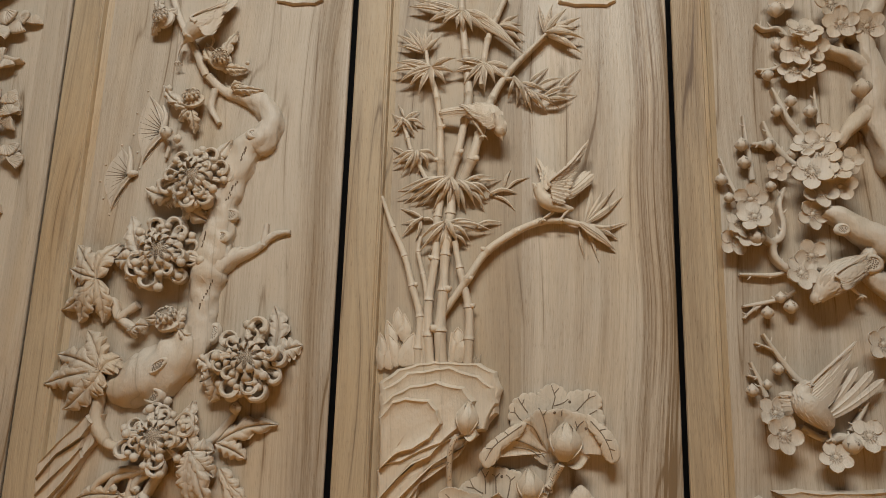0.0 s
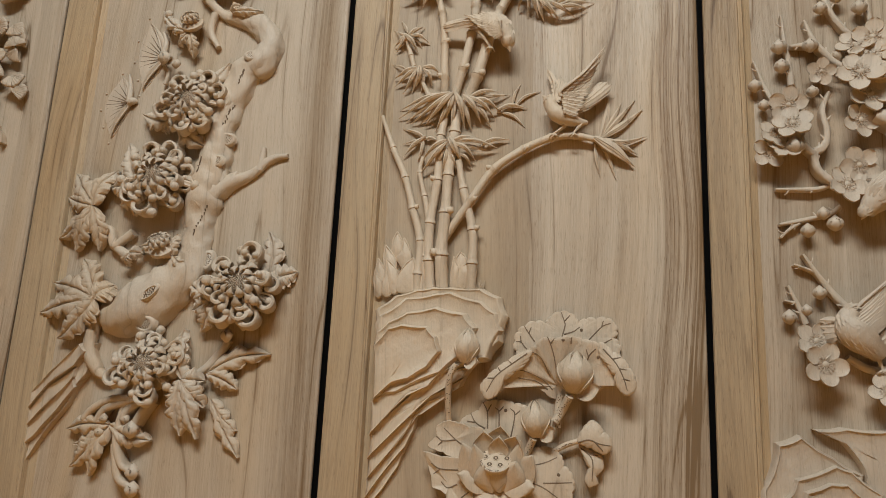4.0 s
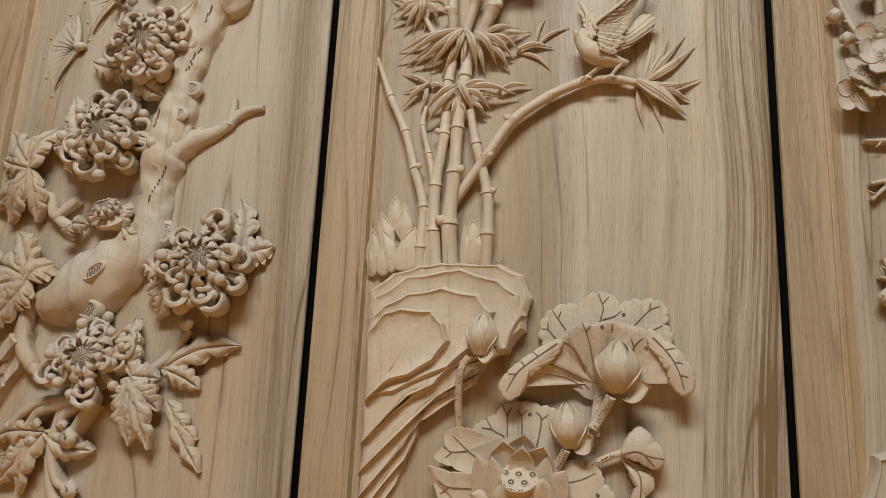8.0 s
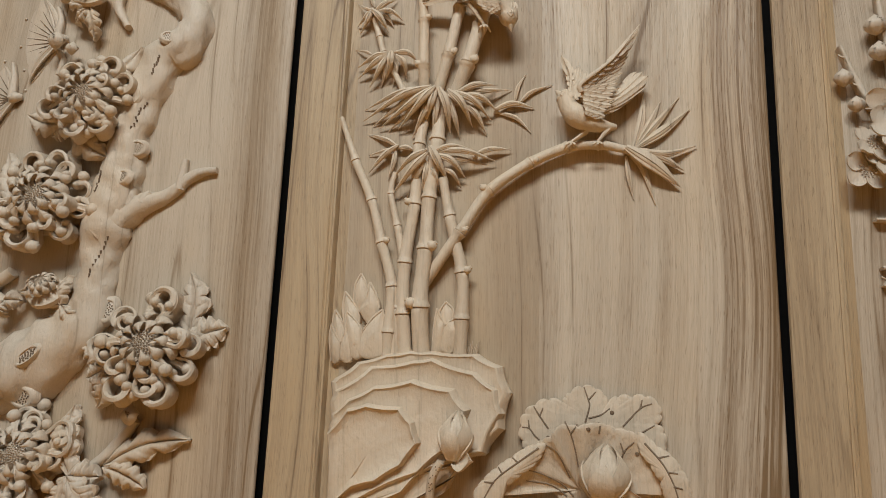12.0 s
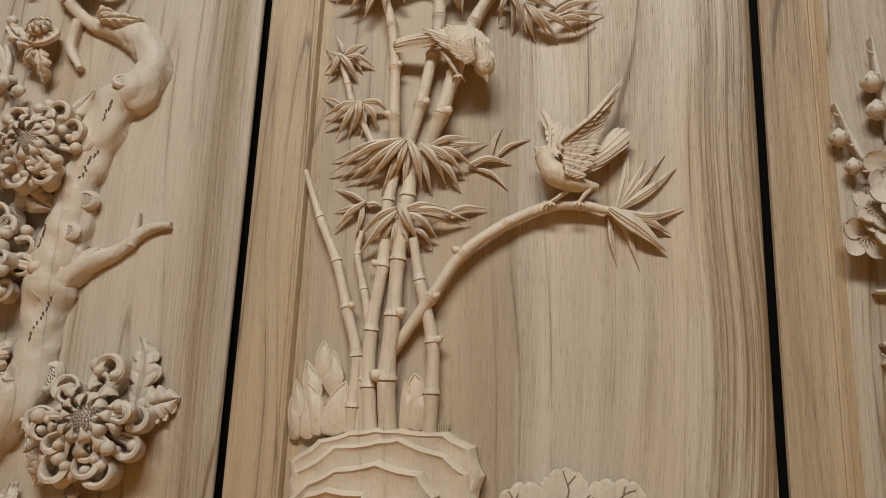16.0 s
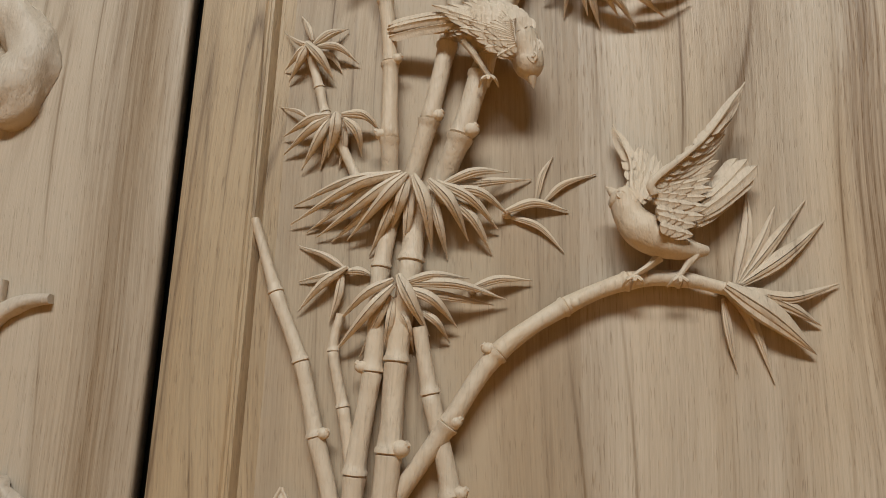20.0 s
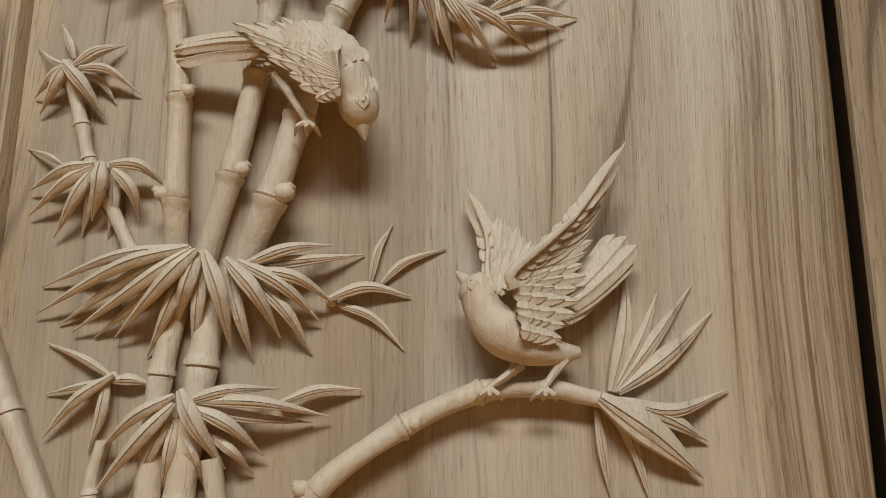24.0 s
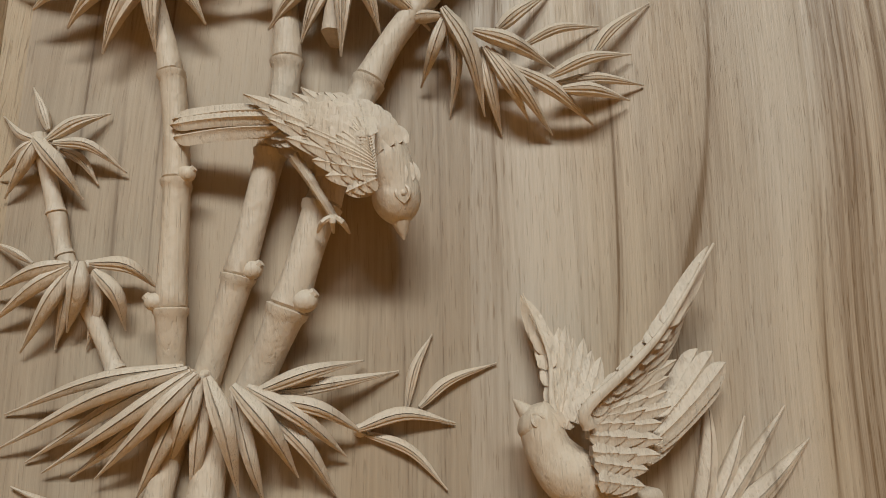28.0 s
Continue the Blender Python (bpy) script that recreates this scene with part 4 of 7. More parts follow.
def carved_panel(left, right, sunk_left, sunk_right, label, planks=(), foot_rail=0.07):
    """A tall board, glued up of planks and undercut along its edges, whose ground is sunk behind a beaded stile on one side and runs out in a long slope on the other; rails at head and foot. planks: where each begins, and its timber."""
    whole = hub("carved_panel", ((left + right) / 2, BACK, LOW), label, "carved panel", "row of carved panels")
    starts = [left + 0.03] + [x for x, _ in planks[1:]] + [right - 0.03]
    for (_, timber), a, b in zip(planks, starts, starts[1:]):
        bm = bmesh.new()
        box(bm, (a, GROUND, LOW + 0.01), (b, BACK, HIGH - 0.01))
        part("plank", bm, timber, whole, "planed teak plank with streaked upright grain")
    # back edges cut away, an added shape, so gaps show only the blackened wall
    face, i, o = GROUND - PROUD, left + sunk_left, left
    sec = [(o + 0.026, BACK), (o, face + 0.004), (o + 0.001, face + 0.001), (o + 0.003, face), (i - 0.0105, face), (i - 0.009, face + 0.0018), (i - 0.0075, face + 0.0018), (i - 0.006, face + 0.0002),
           (i - 0.004, face + 0.0006), (i - 0.0025, face + 0.004), (i - 0.0015, face + 0.0085), (i + 0.004, GROUND - 0.0012), (i + 0.012, GROUND + 0.001), (i + 0.012, BACK)]
    bm = bmesh.new()
    skin(bm, [[Vector((x, y, z)) for x, y in sec] for z in np.linspace(LOW, HIGH, 12)])
    part("stile", bm, STILE, whole, "flat teak stile with a bead along its inner edge", sharp=25)
    i, o = right - sunk_right, right
    sec = [(o - 0.026, BACK), (o, GROUND - 0.005), (o - 0.001, GROUND - 0.008), (o - 0.003, GROUND - 0.009), (o - 0.02, GROUND - 0.0085), (i + 0.02, GROUND - 0.005), (i + 0.006, GROUND - 0.0015), (i - 0.006, GROUND + 0.001), (i - 0.006, BACK)]
    bm = bmesh.new()
    skin(bm, [[Vector((x, y, z)) for x, y in sec] for z in np.linspace(LOW, HIGH, 12)])
    part("stile", bm, planks[-1][1], whole, "edge of the board rising in a long flat slope", sharp=60)
    for z in (LOW, HIGH - foot_rail):
        bm = bmesh.new()
        box(bm, (left + sunk_left, GROUND - PROUD + 0.002, z), (right - sunk_right, BACK - 0.001, z + foot_rail), 0.002)
        part("rail", bm, STILE, whole)
    return whole


# ---- bamboo panel, of a warmer timber, its carving lightened as if lit ----
CARVED = LIT_WARM_CARVED
bamboo = carved_panel(0.0, 0.5, 0.06, 0.055, "tall carved teak panel with bamboo, two birds and lotus", ((0, SHADED_WARM_BOARD), (0.274, PALE_BOARD)))
culm(bamboo, [(0.0557, 1.3851, 0.01), (0.075, 1.335, 0.01), (0.0955, 1.2899, 0.01), (0.1093, 1.2438, 0.01), (0.1226, 1.1972, 0.01), (0.1215, 1.15, 0.01), (0.121, 1.115, 0.006)], [.0040, .0062, .0070, .0078, .0082, .009, .009], [(3, 1)])
culm(bamboo, [(0.1194, 1.3214, 0.009), (0.1162, 1.2973, 0.009), (0.1249, 1.2623, 0.009), (0.1332, 1.2181, 0.009), (0.13, 1.175, 0.009), (0.128, 1.115, 0.006)], [.0035, .0048, .0055, .0065, .0075, .008, .008], [])
culm(bamboo, [(0.153, 1.4, 0.003), (0.1445, 1.3528, 0.007), (0.1427, 1.2852, 0.01), (0.1353, 1.2222, 0.01), (0.136, 1.169, 0.01), (0.141, 1.115, 0.006)], [.0075, .0085, .0090, .0098, .0105, .0115], [(2, -1)])
culm(bamboo, [(0.166, 1.402, 0.002), (0.1642, 1.3572, 0.008), (0.1582, 1.2915, 0.01), (0.1571, 1.2359, 0.014), (0.154, 1.176, 0.014), (0.158, 1.115, 0.006)], [.0095, .0105, .0105, .0112, .0125, .0138], [(3, 1), (4, -1)])
culm(bamboo, [(0.1722, 1.3135, 0.011), (0.1807, 1.2721, 0.011), (0.1956, 1.2123, 0.011), (0.197, 1.165, 0.011), (0.195, 1.115, 0.006)], [.0065, .0080, .0092, .0102, .011], [(2, 1)])
culm(bamboo, [(0.1568, 1.2025, 0.008), (0.1925, 1.2538, 0.014), (0.2224, 1.2984, 0.014), (0.2638, 1.3284, 0.012), (0.3021, 1.3451, 0.011), (0.3342, 1.3471, 0.011), (0.363, 1.341, 0.01)], [.0085, .0084, .0086, .0080, .0078, .0072, .0055], [(1, 1), (2, -1), (3, 1)], "bamboo_branch", "slender bamboo branch arching across the panel")
culm(bamboo, [(0.1477, 1.405, 0.004), (0.1467, 1.4401, 0.014), (0.1445, 1.4956, 0.014), (0.1385, 1.545, 0.014), (0.123, 1.598, 0.014), (0.118, 1.629, 0.014)], [.0085, .0085, .0078, .0075, .006, .004], [(1, -1), (2, 1)])
culm(bamboo, [(0.159, 1.405, 0.002), (0.1728, 1.4546, 0.010), (0.1835, 1.5111, 0.010), (0.1885, 1.5549, 0.010), (0.181, 1.628, 0.010), (0.174, 1.703, 0.010), (0.171, 1.76, 0.010)], [.0088, .0092, .0092, .0092, .0085, .008, .007], [(1, 1)])
culm(bamboo, [(0.1775, 1.400, 0.004), (0.1951, 1.4405, 0.016), (0.2077, 1.4854, 0.016), (0.2263, 1.5437, 0.016), (0.254, 1.591, 0.016), (0.31, 1.653, 0.016)], [.0108, .0108, .0105, .0092, .007, .0035], [(1, 1)])
culm(bamboo, [(0.0809, 1.5177, 0.006), (0.0925, 1.4821, 0.006), (0.0981, 1.4635, 0.006), (0.1094, 1.4429, 0.006), (0.1239, 1.4148, 0.006), (0.1342, 1.3932, 0.006)], [.0045, .0050, .0048, .0052, .0052, .0055], [], "bamboo_culm", "thin bamboo stalk behind the small sprigs")
culm(bamboo, [(0.209, 1.568, 0.014), (0.212, 1.611, 0.014), (0.218, 1.647, 0.014), (0.231, 1.685, 0.014), (0.247, 1.725, 0.014)], [.007, .0075, .0075, .007, .006])
leaf_fan(bamboo, (0.1615, 1.4125, 0.019), [
    ((0.1538, 1.4164, 0.013), (0.119, 1.4102, 0.015), (0.0794, 1.3967, 0.0015), 0.006), ((0.1572, 1.415, 0.019), (0.1247, 1.4044, 0.021), (0.0787, 1.3826, 0.004), 0.0073),
    ((0.1562, 1.4153, 0.013), (0.1276, 1.3998, 0.015), (0.0899, 1.3776, 0.0015), 0.0069), ((0.1586, 1.4142, 0.019), (0.1357, 1.3962, 0.021), (0.0979, 1.3737, 0.004), 0.0072),
    ((0.1579, 1.4147, 0.013), (0.1376, 1.392, 0.015), (0.1081, 1.3712, 0.0015), 0.0068), ((0.1618, 1.413, 0.022), (0.1475, 1.3964, 0.024), (0.1197, 1.3712, 0.0058), 0.008),
    ((0.1559, 1.4067, 0.013), (0.1481, 1.3843, 0.015), (0.1347, 1.3617, 0.0015), 0.0074), ((0.1621, 1.4119, 0.019), (0.1575, 1.3936, 0.021), (0.1479, 1.3752, 0.004), 0.0086),
    ((0.1633, 1.4096, 0.013), (0.1622, 1.3852, 0.015), (0.1579, 1.3579, 0.0015), 0.0074), ((0.1657, 1.412, 0.022), (0.1747, 1.3912, 0.024), (0.1777, 1.364, 0.0058), 0.0092),
    ((0.1746, 1.4069, 0.013), (0.1828, 1.3812, 0.015), (0.1876, 1.3598, 0.0015), 0.0068), ((0.1758, 1.4087, 0.022), (0.1913, 1.3924, 0.024), (0.2014, 1.3715, 0.0058), 0.0086),
    ((0.1856, 1.4012, 0.013), (0.205, 1.3842, 0.015), (0.2169, 1.3636, 0.0015), 0.0072), ((0.1811, 1.4082, 0.019), (0.2041, 1.396, 0.021), (0.2209, 1.3797, 0.004), 0.0074),
    ((0.184, 1.4059, 0.019), (0.206, 1.4143, 0.021), (0.2268, 1.4197, 0.004), 0.0066), ((0.1853, 1.4058, 0.013), (0.2108, 1.4092, 0.015), (0.2422, 1.4153, 0.0015), 0.0067),
    ((0.1882, 1.4037, 0.019), (0.2108, 1.3997, 0.021), (0.2292, 1.3882, 0.004), 0.0066)])
leaf_fan(bamboo, (0.2261, 1.3904, 0.007), [
    ((0.2456, 1.4, 0.002), (0.2491, 1.4169, 0.003), (0.2567, 1.4316, 0.0015), 0.005), ((0.2514, 1.4001, 0.002), (0.2639, 1.4114, 0.003), (0.2852, 1.4191, 0.0015), 0.005),
    ((0.2246, 1.391, 0.007), (0.2445, 1.3975, 0.007), (0.2668, 1.3934, 0.002), 0.0064), ((0.2275, 1.3893, 0.002), (0.2475, 1.3823, 0.003), (0.2636, 1.3658, 0.0015), 0.0049)])
leaf_fan(bamboo, (0.1575, 1.3418, 0.019), [
    ((0.1553, 1.3431, 0.019), (0.1378, 1.3328, 0.021), (0.1161, 1.3151, 0.006), 0.0065), ((0.1556, 1.3392, 0.019), (0.1401, 1.3213, 0.021), (0.1154, 1.2954, 0.006), 0.0075),
    ((0.1524, 1.3338, 0.013), (0.1455, 1.317, 0.015), (0.1321, 1.2938, 0.0024), 0.0066), ((0.1552, 1.3324, 0.013), (0.1533, 1.3144, 0.015), (0.1477, 1.2937, 0.0024), 0.006),
    ((0.1587, 1.3458, 0.022), (0.1675, 1.3299, 0.024), (0.1784, 1.3084, 0.0078), 0.0093), ((0.1573, 1.3259, 0.013), (0.1645, 1.3157, 0.015), (0.1679, 1.2984, 0.0024), 0.006),
    ((0.1642, 1.3374, 0.019), (0.1823, 1.3297, 0.021), (0.196, 1.3143, 0.006), 0.0073), ((0.1712, 1.3246, 0.013), (0.1834, 1.3169, 0.015), (0.1908, 1.3052, 0.0024), 0.0053),
    ((0.1603, 1.34, 0.019), (0.1813, 1.3459, 0.021), (0.2029, 1.3464, 0.006), 0.0058), ((0.1653, 1.3405, 0.019), (0.1962, 1.3401, 0.021), (0.2271, 1.3331, 0.006), 0.0066),
    ((0.1637, 1.3372, 0.013), (0.1926, 1.3326, 0.015), (0.2187, 1.3299, 0.0024), 0.0059)])
leaf_fan(bamboo, (0.2047, 1.3391, 0.009), [
    ((0.2046, 1.3399, 0.009), (0.2223, 1.3459, 0.009), (0.243, 1.3462, 0.004), 0.0058)])
leaf_fan(bamboo, (0.1194, 1.3516, 0.006), [
    ((0.1202, 1.3516, 0.006), (0.1062, 1.3603, 0.006), (0.0856, 1.3682, 0.002), 0.0049), ((0.1198, 1.3505, 0.006), (0.1048, 1.3472, 0.006), (0.0875, 1.3435, 0.002), 0.0035),
    ((0.1219, 1.3526, 0.009), (0.1048, 1.3402, 0.009), (0.0888, 1.3229, 0.0038), 0.0062), ((0.1182, 1.3497, 0.006), (0.1165, 1.3334, 0.006), (0.1103, 1.3158, 0.002), 0.006),
    ((0.1209, 1.3499, 0.006), (0.1304, 1.3505, 0.006), (0.1394, 1.3473, 0.002), 0.006)], 'small flat sprig of bamboo leaves')
leaf_fan(bamboo, (0.0848, 1.5137, 0.011), [
    ((0.0838, 1.5128, 0.011), (0.0759, 1.5158, 0.011), (0.0635, 1.527, 0.003), 0.0041), ((0.0828, 1.5134, 0.011), (0.0763, 1.5068, 0.011), (0.0649, 1.4983, 0.003), 0.0047),
    ((0.0836, 1.5147, 0.011), (0.0785, 1.5024, 0.011), (0.0684, 1.4888, 0.003), 0.0058), ((0.0834, 1.5132, 0.014), (0.0945, 1.5014, 0.014), (0.1024, 1.4888, 0.0048), 0.0075),
    ((0.0872, 1.5135, 0.011), (0.0987, 1.5222, 0.011), (0.1095, 1.5298, 0.003), 0.0059), ((0.0903, 1.5123, 0.011), (0.1056, 1.5114, 0.011), (0.1192, 1.5021, 0.003), 0.0053),
    ((0.0906, 1.5113, 0.005), (0.1006, 1.5063, 0.005), (0.1068, 1.4967, 0.0015), 0.0047), ((0.0843, 1.5203, 0.005), (0.0802, 1.5307, 0.005), (0.0738, 1.5418, 0.0015), 0.0051)])
leaf_fan(bamboo, (0.109, 1.4586, 0.014), [
    ((0.1042, 1.4585, 0.014), (0.0891, 1.4547, 0.014), (0.0685, 1.4468, 0.004), 0.0062), ((0.1043, 1.4573, 0.014), (0.0899, 1.4475, 0.014), (0.07, 1.4335, 0.004), 0.0061),
    ((0.1045, 1.4555, 0.014), (0.0967, 1.4405, 0.014), (0.0835, 1.4218, 0.004), 0.0064), ((0.1022, 1.4544, 0.008), (0.1015, 1.4393, 0.008), (0.0964, 1.4234, 0.0015), 0.0053),
    ((0.1097, 1.4589, 0.017), (0.1093, 1.4458, 0.017), (0.1025, 1.4303, 0.0058), 0.0086), ((0.1119, 1.4557, 0.008), (0.114, 1.4395, 0.008), (0.1093, 1.4236, 0.0015), 0.0055),
    ((0.1143, 1.4557, 0.014), (0.1243, 1.4454, 0.014), (0.1257, 1.4316, 0.004), 0.007), ((0.1124, 1.4587, 0.014), (0.1283, 1.4578, 0.014), (0.1387, 1.4491, 0.004), 0.0065),
    ((0.0863, 1.4593, 0.008), (0.078, 1.4643, 0.008), (0.0639, 1.47, 0.0015), 0.0034)])
leaf_fan(bamboo, (0.3615, 1.3425, 0.011), [
    ((0.3587, 1.3456, 0.005), (0.3756, 1.3274, 0.004), (0.3896, 1.2857, 0.0015), 0.0082), ((0.3608, 1.3361, 0.005), (0.3639, 1.3129, 0.004), (0.3681, 1.2915, 0.0015), 0.0055),
    ((0.3602, 1.3427, 0.014), (0.388, 1.3241, 0.013), (0.4137, 1.3032, 0.0048), 0.016), ((0.367, 1.3412, 0.011), (0.394, 1.333, 0.01), (0.4183, 1.3209, 0.003), 0.0107),
    ((0.3724, 1.34, 0.011), (0.3994, 1.3364, 0.01), (0.4309, 1.347, 0.003), 0.0081), ((0.3687, 1.3455, 0.005), (0.3771, 1.3767, 0.004), (0.3801, 1.4081, 0.0015), 0.0089),
    ((0.3698, 1.3454, 0.005), (0.3858, 1.3729, 0.004), (0.3966, 1.3966, 0.0015), 0.0072), ((0.3709, 1.3454, 0.005), (0.3913, 1.3704, 0.004), (0.4155, 1.401, 0.0015), 0.0083),
    ((0.372, 1.3454, 0.005), (0.3999, 1.3643, 0.004), (0.4255, 1.3868, 0.0015), 0.0109)])
leaf_fan(bamboo, (0.2613, 1.5769, 0.018), [
    ((0.26, 1.5768, 0.018), (0.2482, 1.5751, 0.019), (0.2352, 1.5785, 0.004), 0.0057), ((0.2613, 1.5786, 0.018), (0.2556, 1.56, 0.019), (0.2504, 1.5471, 0.004), 0.0065),
    ((0.2633, 1.577, 0.012), (0.2664, 1.555, 0.013), (0.2645, 1.5344, 0.0015), 0.0061), ((0.2595, 1.579, 0.021), (0.2718, 1.5577, 0.022), (0.2804, 1.5331, 0.0058), 0.009),
    ((0.2782, 1.5649, 0.012), (0.2822, 1.5444, 0.013), (0.289, 1.5255, 0.0015), 0.0071), ((0.279, 1.5617, 0.018), (0.2906, 1.5433, 0.019), (0.3016, 1.5326, 0.004), 0.0065),
    ((0.2816, 1.5607, 0.018), (0.2968, 1.5413, 0.019), (0.3128, 1.5253, 0.004), 0.007), ((0.2735, 1.5683, 0.021), (0.2925, 1.5624, 0.022), (0.3155, 1.5579, 0.0058), 0.0076),
    ((0.2858, 1.5745, 0.012), (0.2953, 1.5831, 0.013), (0.3147, 1.6022, 0.0015), 0.0071), ((0.297, 1.5662, 0.012), (0.3141, 1.5758, 0.013), (0.3383, 1.5842, 0.0015), 0.0052),
    ((0.3081, 1.5483, 0.018), (0.3272, 1.5581, 0.019), (0.353, 1.5686, 0.004), 0.0061), ((0.3135, 1.548, 0.012), (0.334, 1.5511, 0.013), (0.3595, 1.5537, 0.0015), 0.0055),
    ((0.3132, 1.5424, 0.018), (0.3292, 1.5425, 0.019), (0.3511, 1.5444, 0.004), 0.0063), ((0.2912, 1.5527, 0.018), (0.3116, 1.5413, 0.019), (0.3326, 1.5311, 0.004), 0.0065),
    ((0.3305, 1.563, 0.012), (0.3401, 1.5763, 0.013), (0.365, 1.5984, 0.0015), 0.006)])
leaf_cluster(bamboo, (0.174, 1.6963, 0.0174), [(0.085, 1.7095, 0.0093), (0.1182, 1.6802, 0.0093), (0.1393, 1.6702, 0.0093), (0.1663, 1.6653, 0.0124), (0.1776, 1.6592, 0.0093), (0.1925, 1.6596, 0.0136), (0.2177, 1.6551, 0.0093), (0.2328, 1.6712, 0.0093), (0.264, 1.635, 0.0093), (0.276, 1.6199, 0.0093), (0.096, 1.7225, 0.0093)], .0135, .12, .009)
leaf_cluster(bamboo, (0.2328, 1.6708, 0.0112), [(0.267, 1.6912, 0.0062), (0.2711, 1.6731, 0.0062), (0.2771, 1.655, 0.0062), (0.2731, 1.641, 0.0062)], .0105, .05, .006)
leaf_cluster(bamboo, (0.1141, 1.6292, 0.0099), [(0.0684, 1.6618, 0.0056), (0.0794, 1.6739, 0.0056), (0.0974, 1.6739, 0.0056), (0.1155, 1.6729, 0.0056), (0.1276, 1.6659, 0.0056), (0.1396, 1.6568, 0.0056), (0.0693, 1.6418, 0.0056)], .0105, .06, .006)
leaf_cluster(bamboo, (0.1276, 1.5979, 0.0161), [(0.0619, 1.5936, 0.0087), (0.071, 1.6097, 0.0087), (0.075, 1.5745, 0.0087), (0.0911, 1.5655, 0.0087), (0.1072, 1.5544, 0.0087), (0.132, 1.5534, 0.0124), (0.1514, 1.5704, 0.0087), (0.1645, 1.5915, 0.0087), (0.1665, 1.6157, 0.0087)], .012, .08, .009)
leaf_cluster(bamboo, (0.2115, 1.6029, 0.0161), [(0.1614, 1.5916, 0.0087), (0.1665, 1.6107, 0.0087), (0.1796, 1.5695, 0.0087), (0.1947, 1.5634, 0.0087), (0.2136, 1.5545, 0.0124), (0.2308, 1.5684, 0.0087), (0.254, 1.5715, 0.0087), (0.262, 1.5896, 0.0087)], .012, .10, .009)
leaf_cluster(bamboo, (0.3094, 1.6566, 0.0136), [(0.2982, 1.7087, 0.0074), (0.3212, 1.7077, 0.0074), (0.3434, 1.6997, 0.0074), (0.3655, 1.6836, 0.0074), (0.3604, 1.6626, 0.0074), (0.3695, 1.6464, 0.0074), (0.3664, 1.6224, 0.0074), (0.3524, 1.6314, 0.0074)], .0115, .06, .007)
for pts, rim, sink in (
    ([(0.065, 1.098, 0.022), (0.069, 1.102, 0.022), (0.092, 1.119, 0.022), (0.122, 1.128, 0.022), (0.147, 1.132, 0.022), (0.17, 1.132, 0.022), (0.215, 1.131, 0.022), (0.24, 1.119, 0.022), (0.249, 1.094, 0.022), (0.243, 1.059, 0.022), (0.225, 1.034, 0.022), (0.141, 1.014, 0.022), (0.071, 1.011, 0.022)], .022, .003),
    ([(0.067, 1.079, 0.026), (0.07, 1.09, 0.026), (0.107, 1.116, 0.026), (0.152, 1.123, 0.026), (0.171, 1.126, 0.026), (0.216, 1.113, 0.026), (0.238, 1.097, 0.026), (0.243, 1.074, 0.026), (0.227, 1.036, 0.026), (0.21, 1.031, 0.026), (0.142, 1, 0.026), (0.072, 0.997, 0.026)], .0265, .004),
    ([(0.069, 1.053, 0.031), (0.071, 1.067, 0.031), (0.087, 1.082, 0.031), (0.114, 1.096, 0.031), (0.154, 1.104, 0.031), (0.195, 1.096, 0.031), (0.211, 1.077, 0.031), (0.203, 1.046, 0.031), (0.164, 1.014, 0.031), (0.102, 0.984, 0.031), (0.072, 0.976, 0.031)], .032, .004),
    ([(0.07, 1.049, 0.037), (0.089, 1.073, 0.037), (0.109, 1.079, 0.037), (0.144, 1.077, 0.037), (0.157, 1.063, 0.037), (0.164, 1.044, 0.037), (0.148, 1.022, 0.037), (0.122, 1.005, 0.037), (0.098, 0.998, 0.037), (0.074, 0.975, 0.037)], .038, .005),
):
    ledge(bamboo, pts, rim, sink, "stepped slab of carved rock", .04)
for pts, rim in (
    ([(0.069, 0.975, 0.022), (0.119, 1.005, 0.022), (0.161, 1.042, 0.022), (0.169, 1.022, 0.022), (0.149, 0.999, 0.022), (0.12, 0.985, 0.022), (0.1, 0.965, 0.022), (0.07, 0.931, 0.022)], .030),
    ([(0.068, 0.933, 0.017), (0.099, 0.965, 0.017), (0.127, 0.991, 0.017), (0.168, 1.019, 0.017), (0.209, 1.032, 0.017), (0.197, 1.015, 0.017), (0.152, 0.987, 0.017), (0.115, 0.95, 0.017), (0.067, 0.9, 0.017)], .023),
    ([(0.066, 0.903, 0.013), (0.113, 0.952, 0.013), (0.148, 0.987, 0.013), (0.196, 1.014, 0.013), (0.19, 1.001, 0.013), (0.148, 0.98, 0.013), (0.131, 0.964, 0.013), (0.115, 0.933, 0.013), (0.066, 0.873, 0.013)], .017),
    ([(0.065, 0.875, 0.009), (0.113, 0.935, 0.009), (0.132, 0.966, 0.009), (0.129, 0.944, 0.009), (0.118, 0.92, 0.009), (0.094, 0.891, 0.009), (0.064, 0.848, 0.009)], .012),
    ([(0.063, 0.851, 0.006), (0.094, 0.891, 0.006), (0.121, 0.926, 0.006), (0.109, 0.895, 0.006), (0.088, 0.863, 0.006), (0.063, 0.83, 0.006)], .007),
):
    ledge(bamboo, pts, rim, .003, "curved ledge of carved rock", .05)


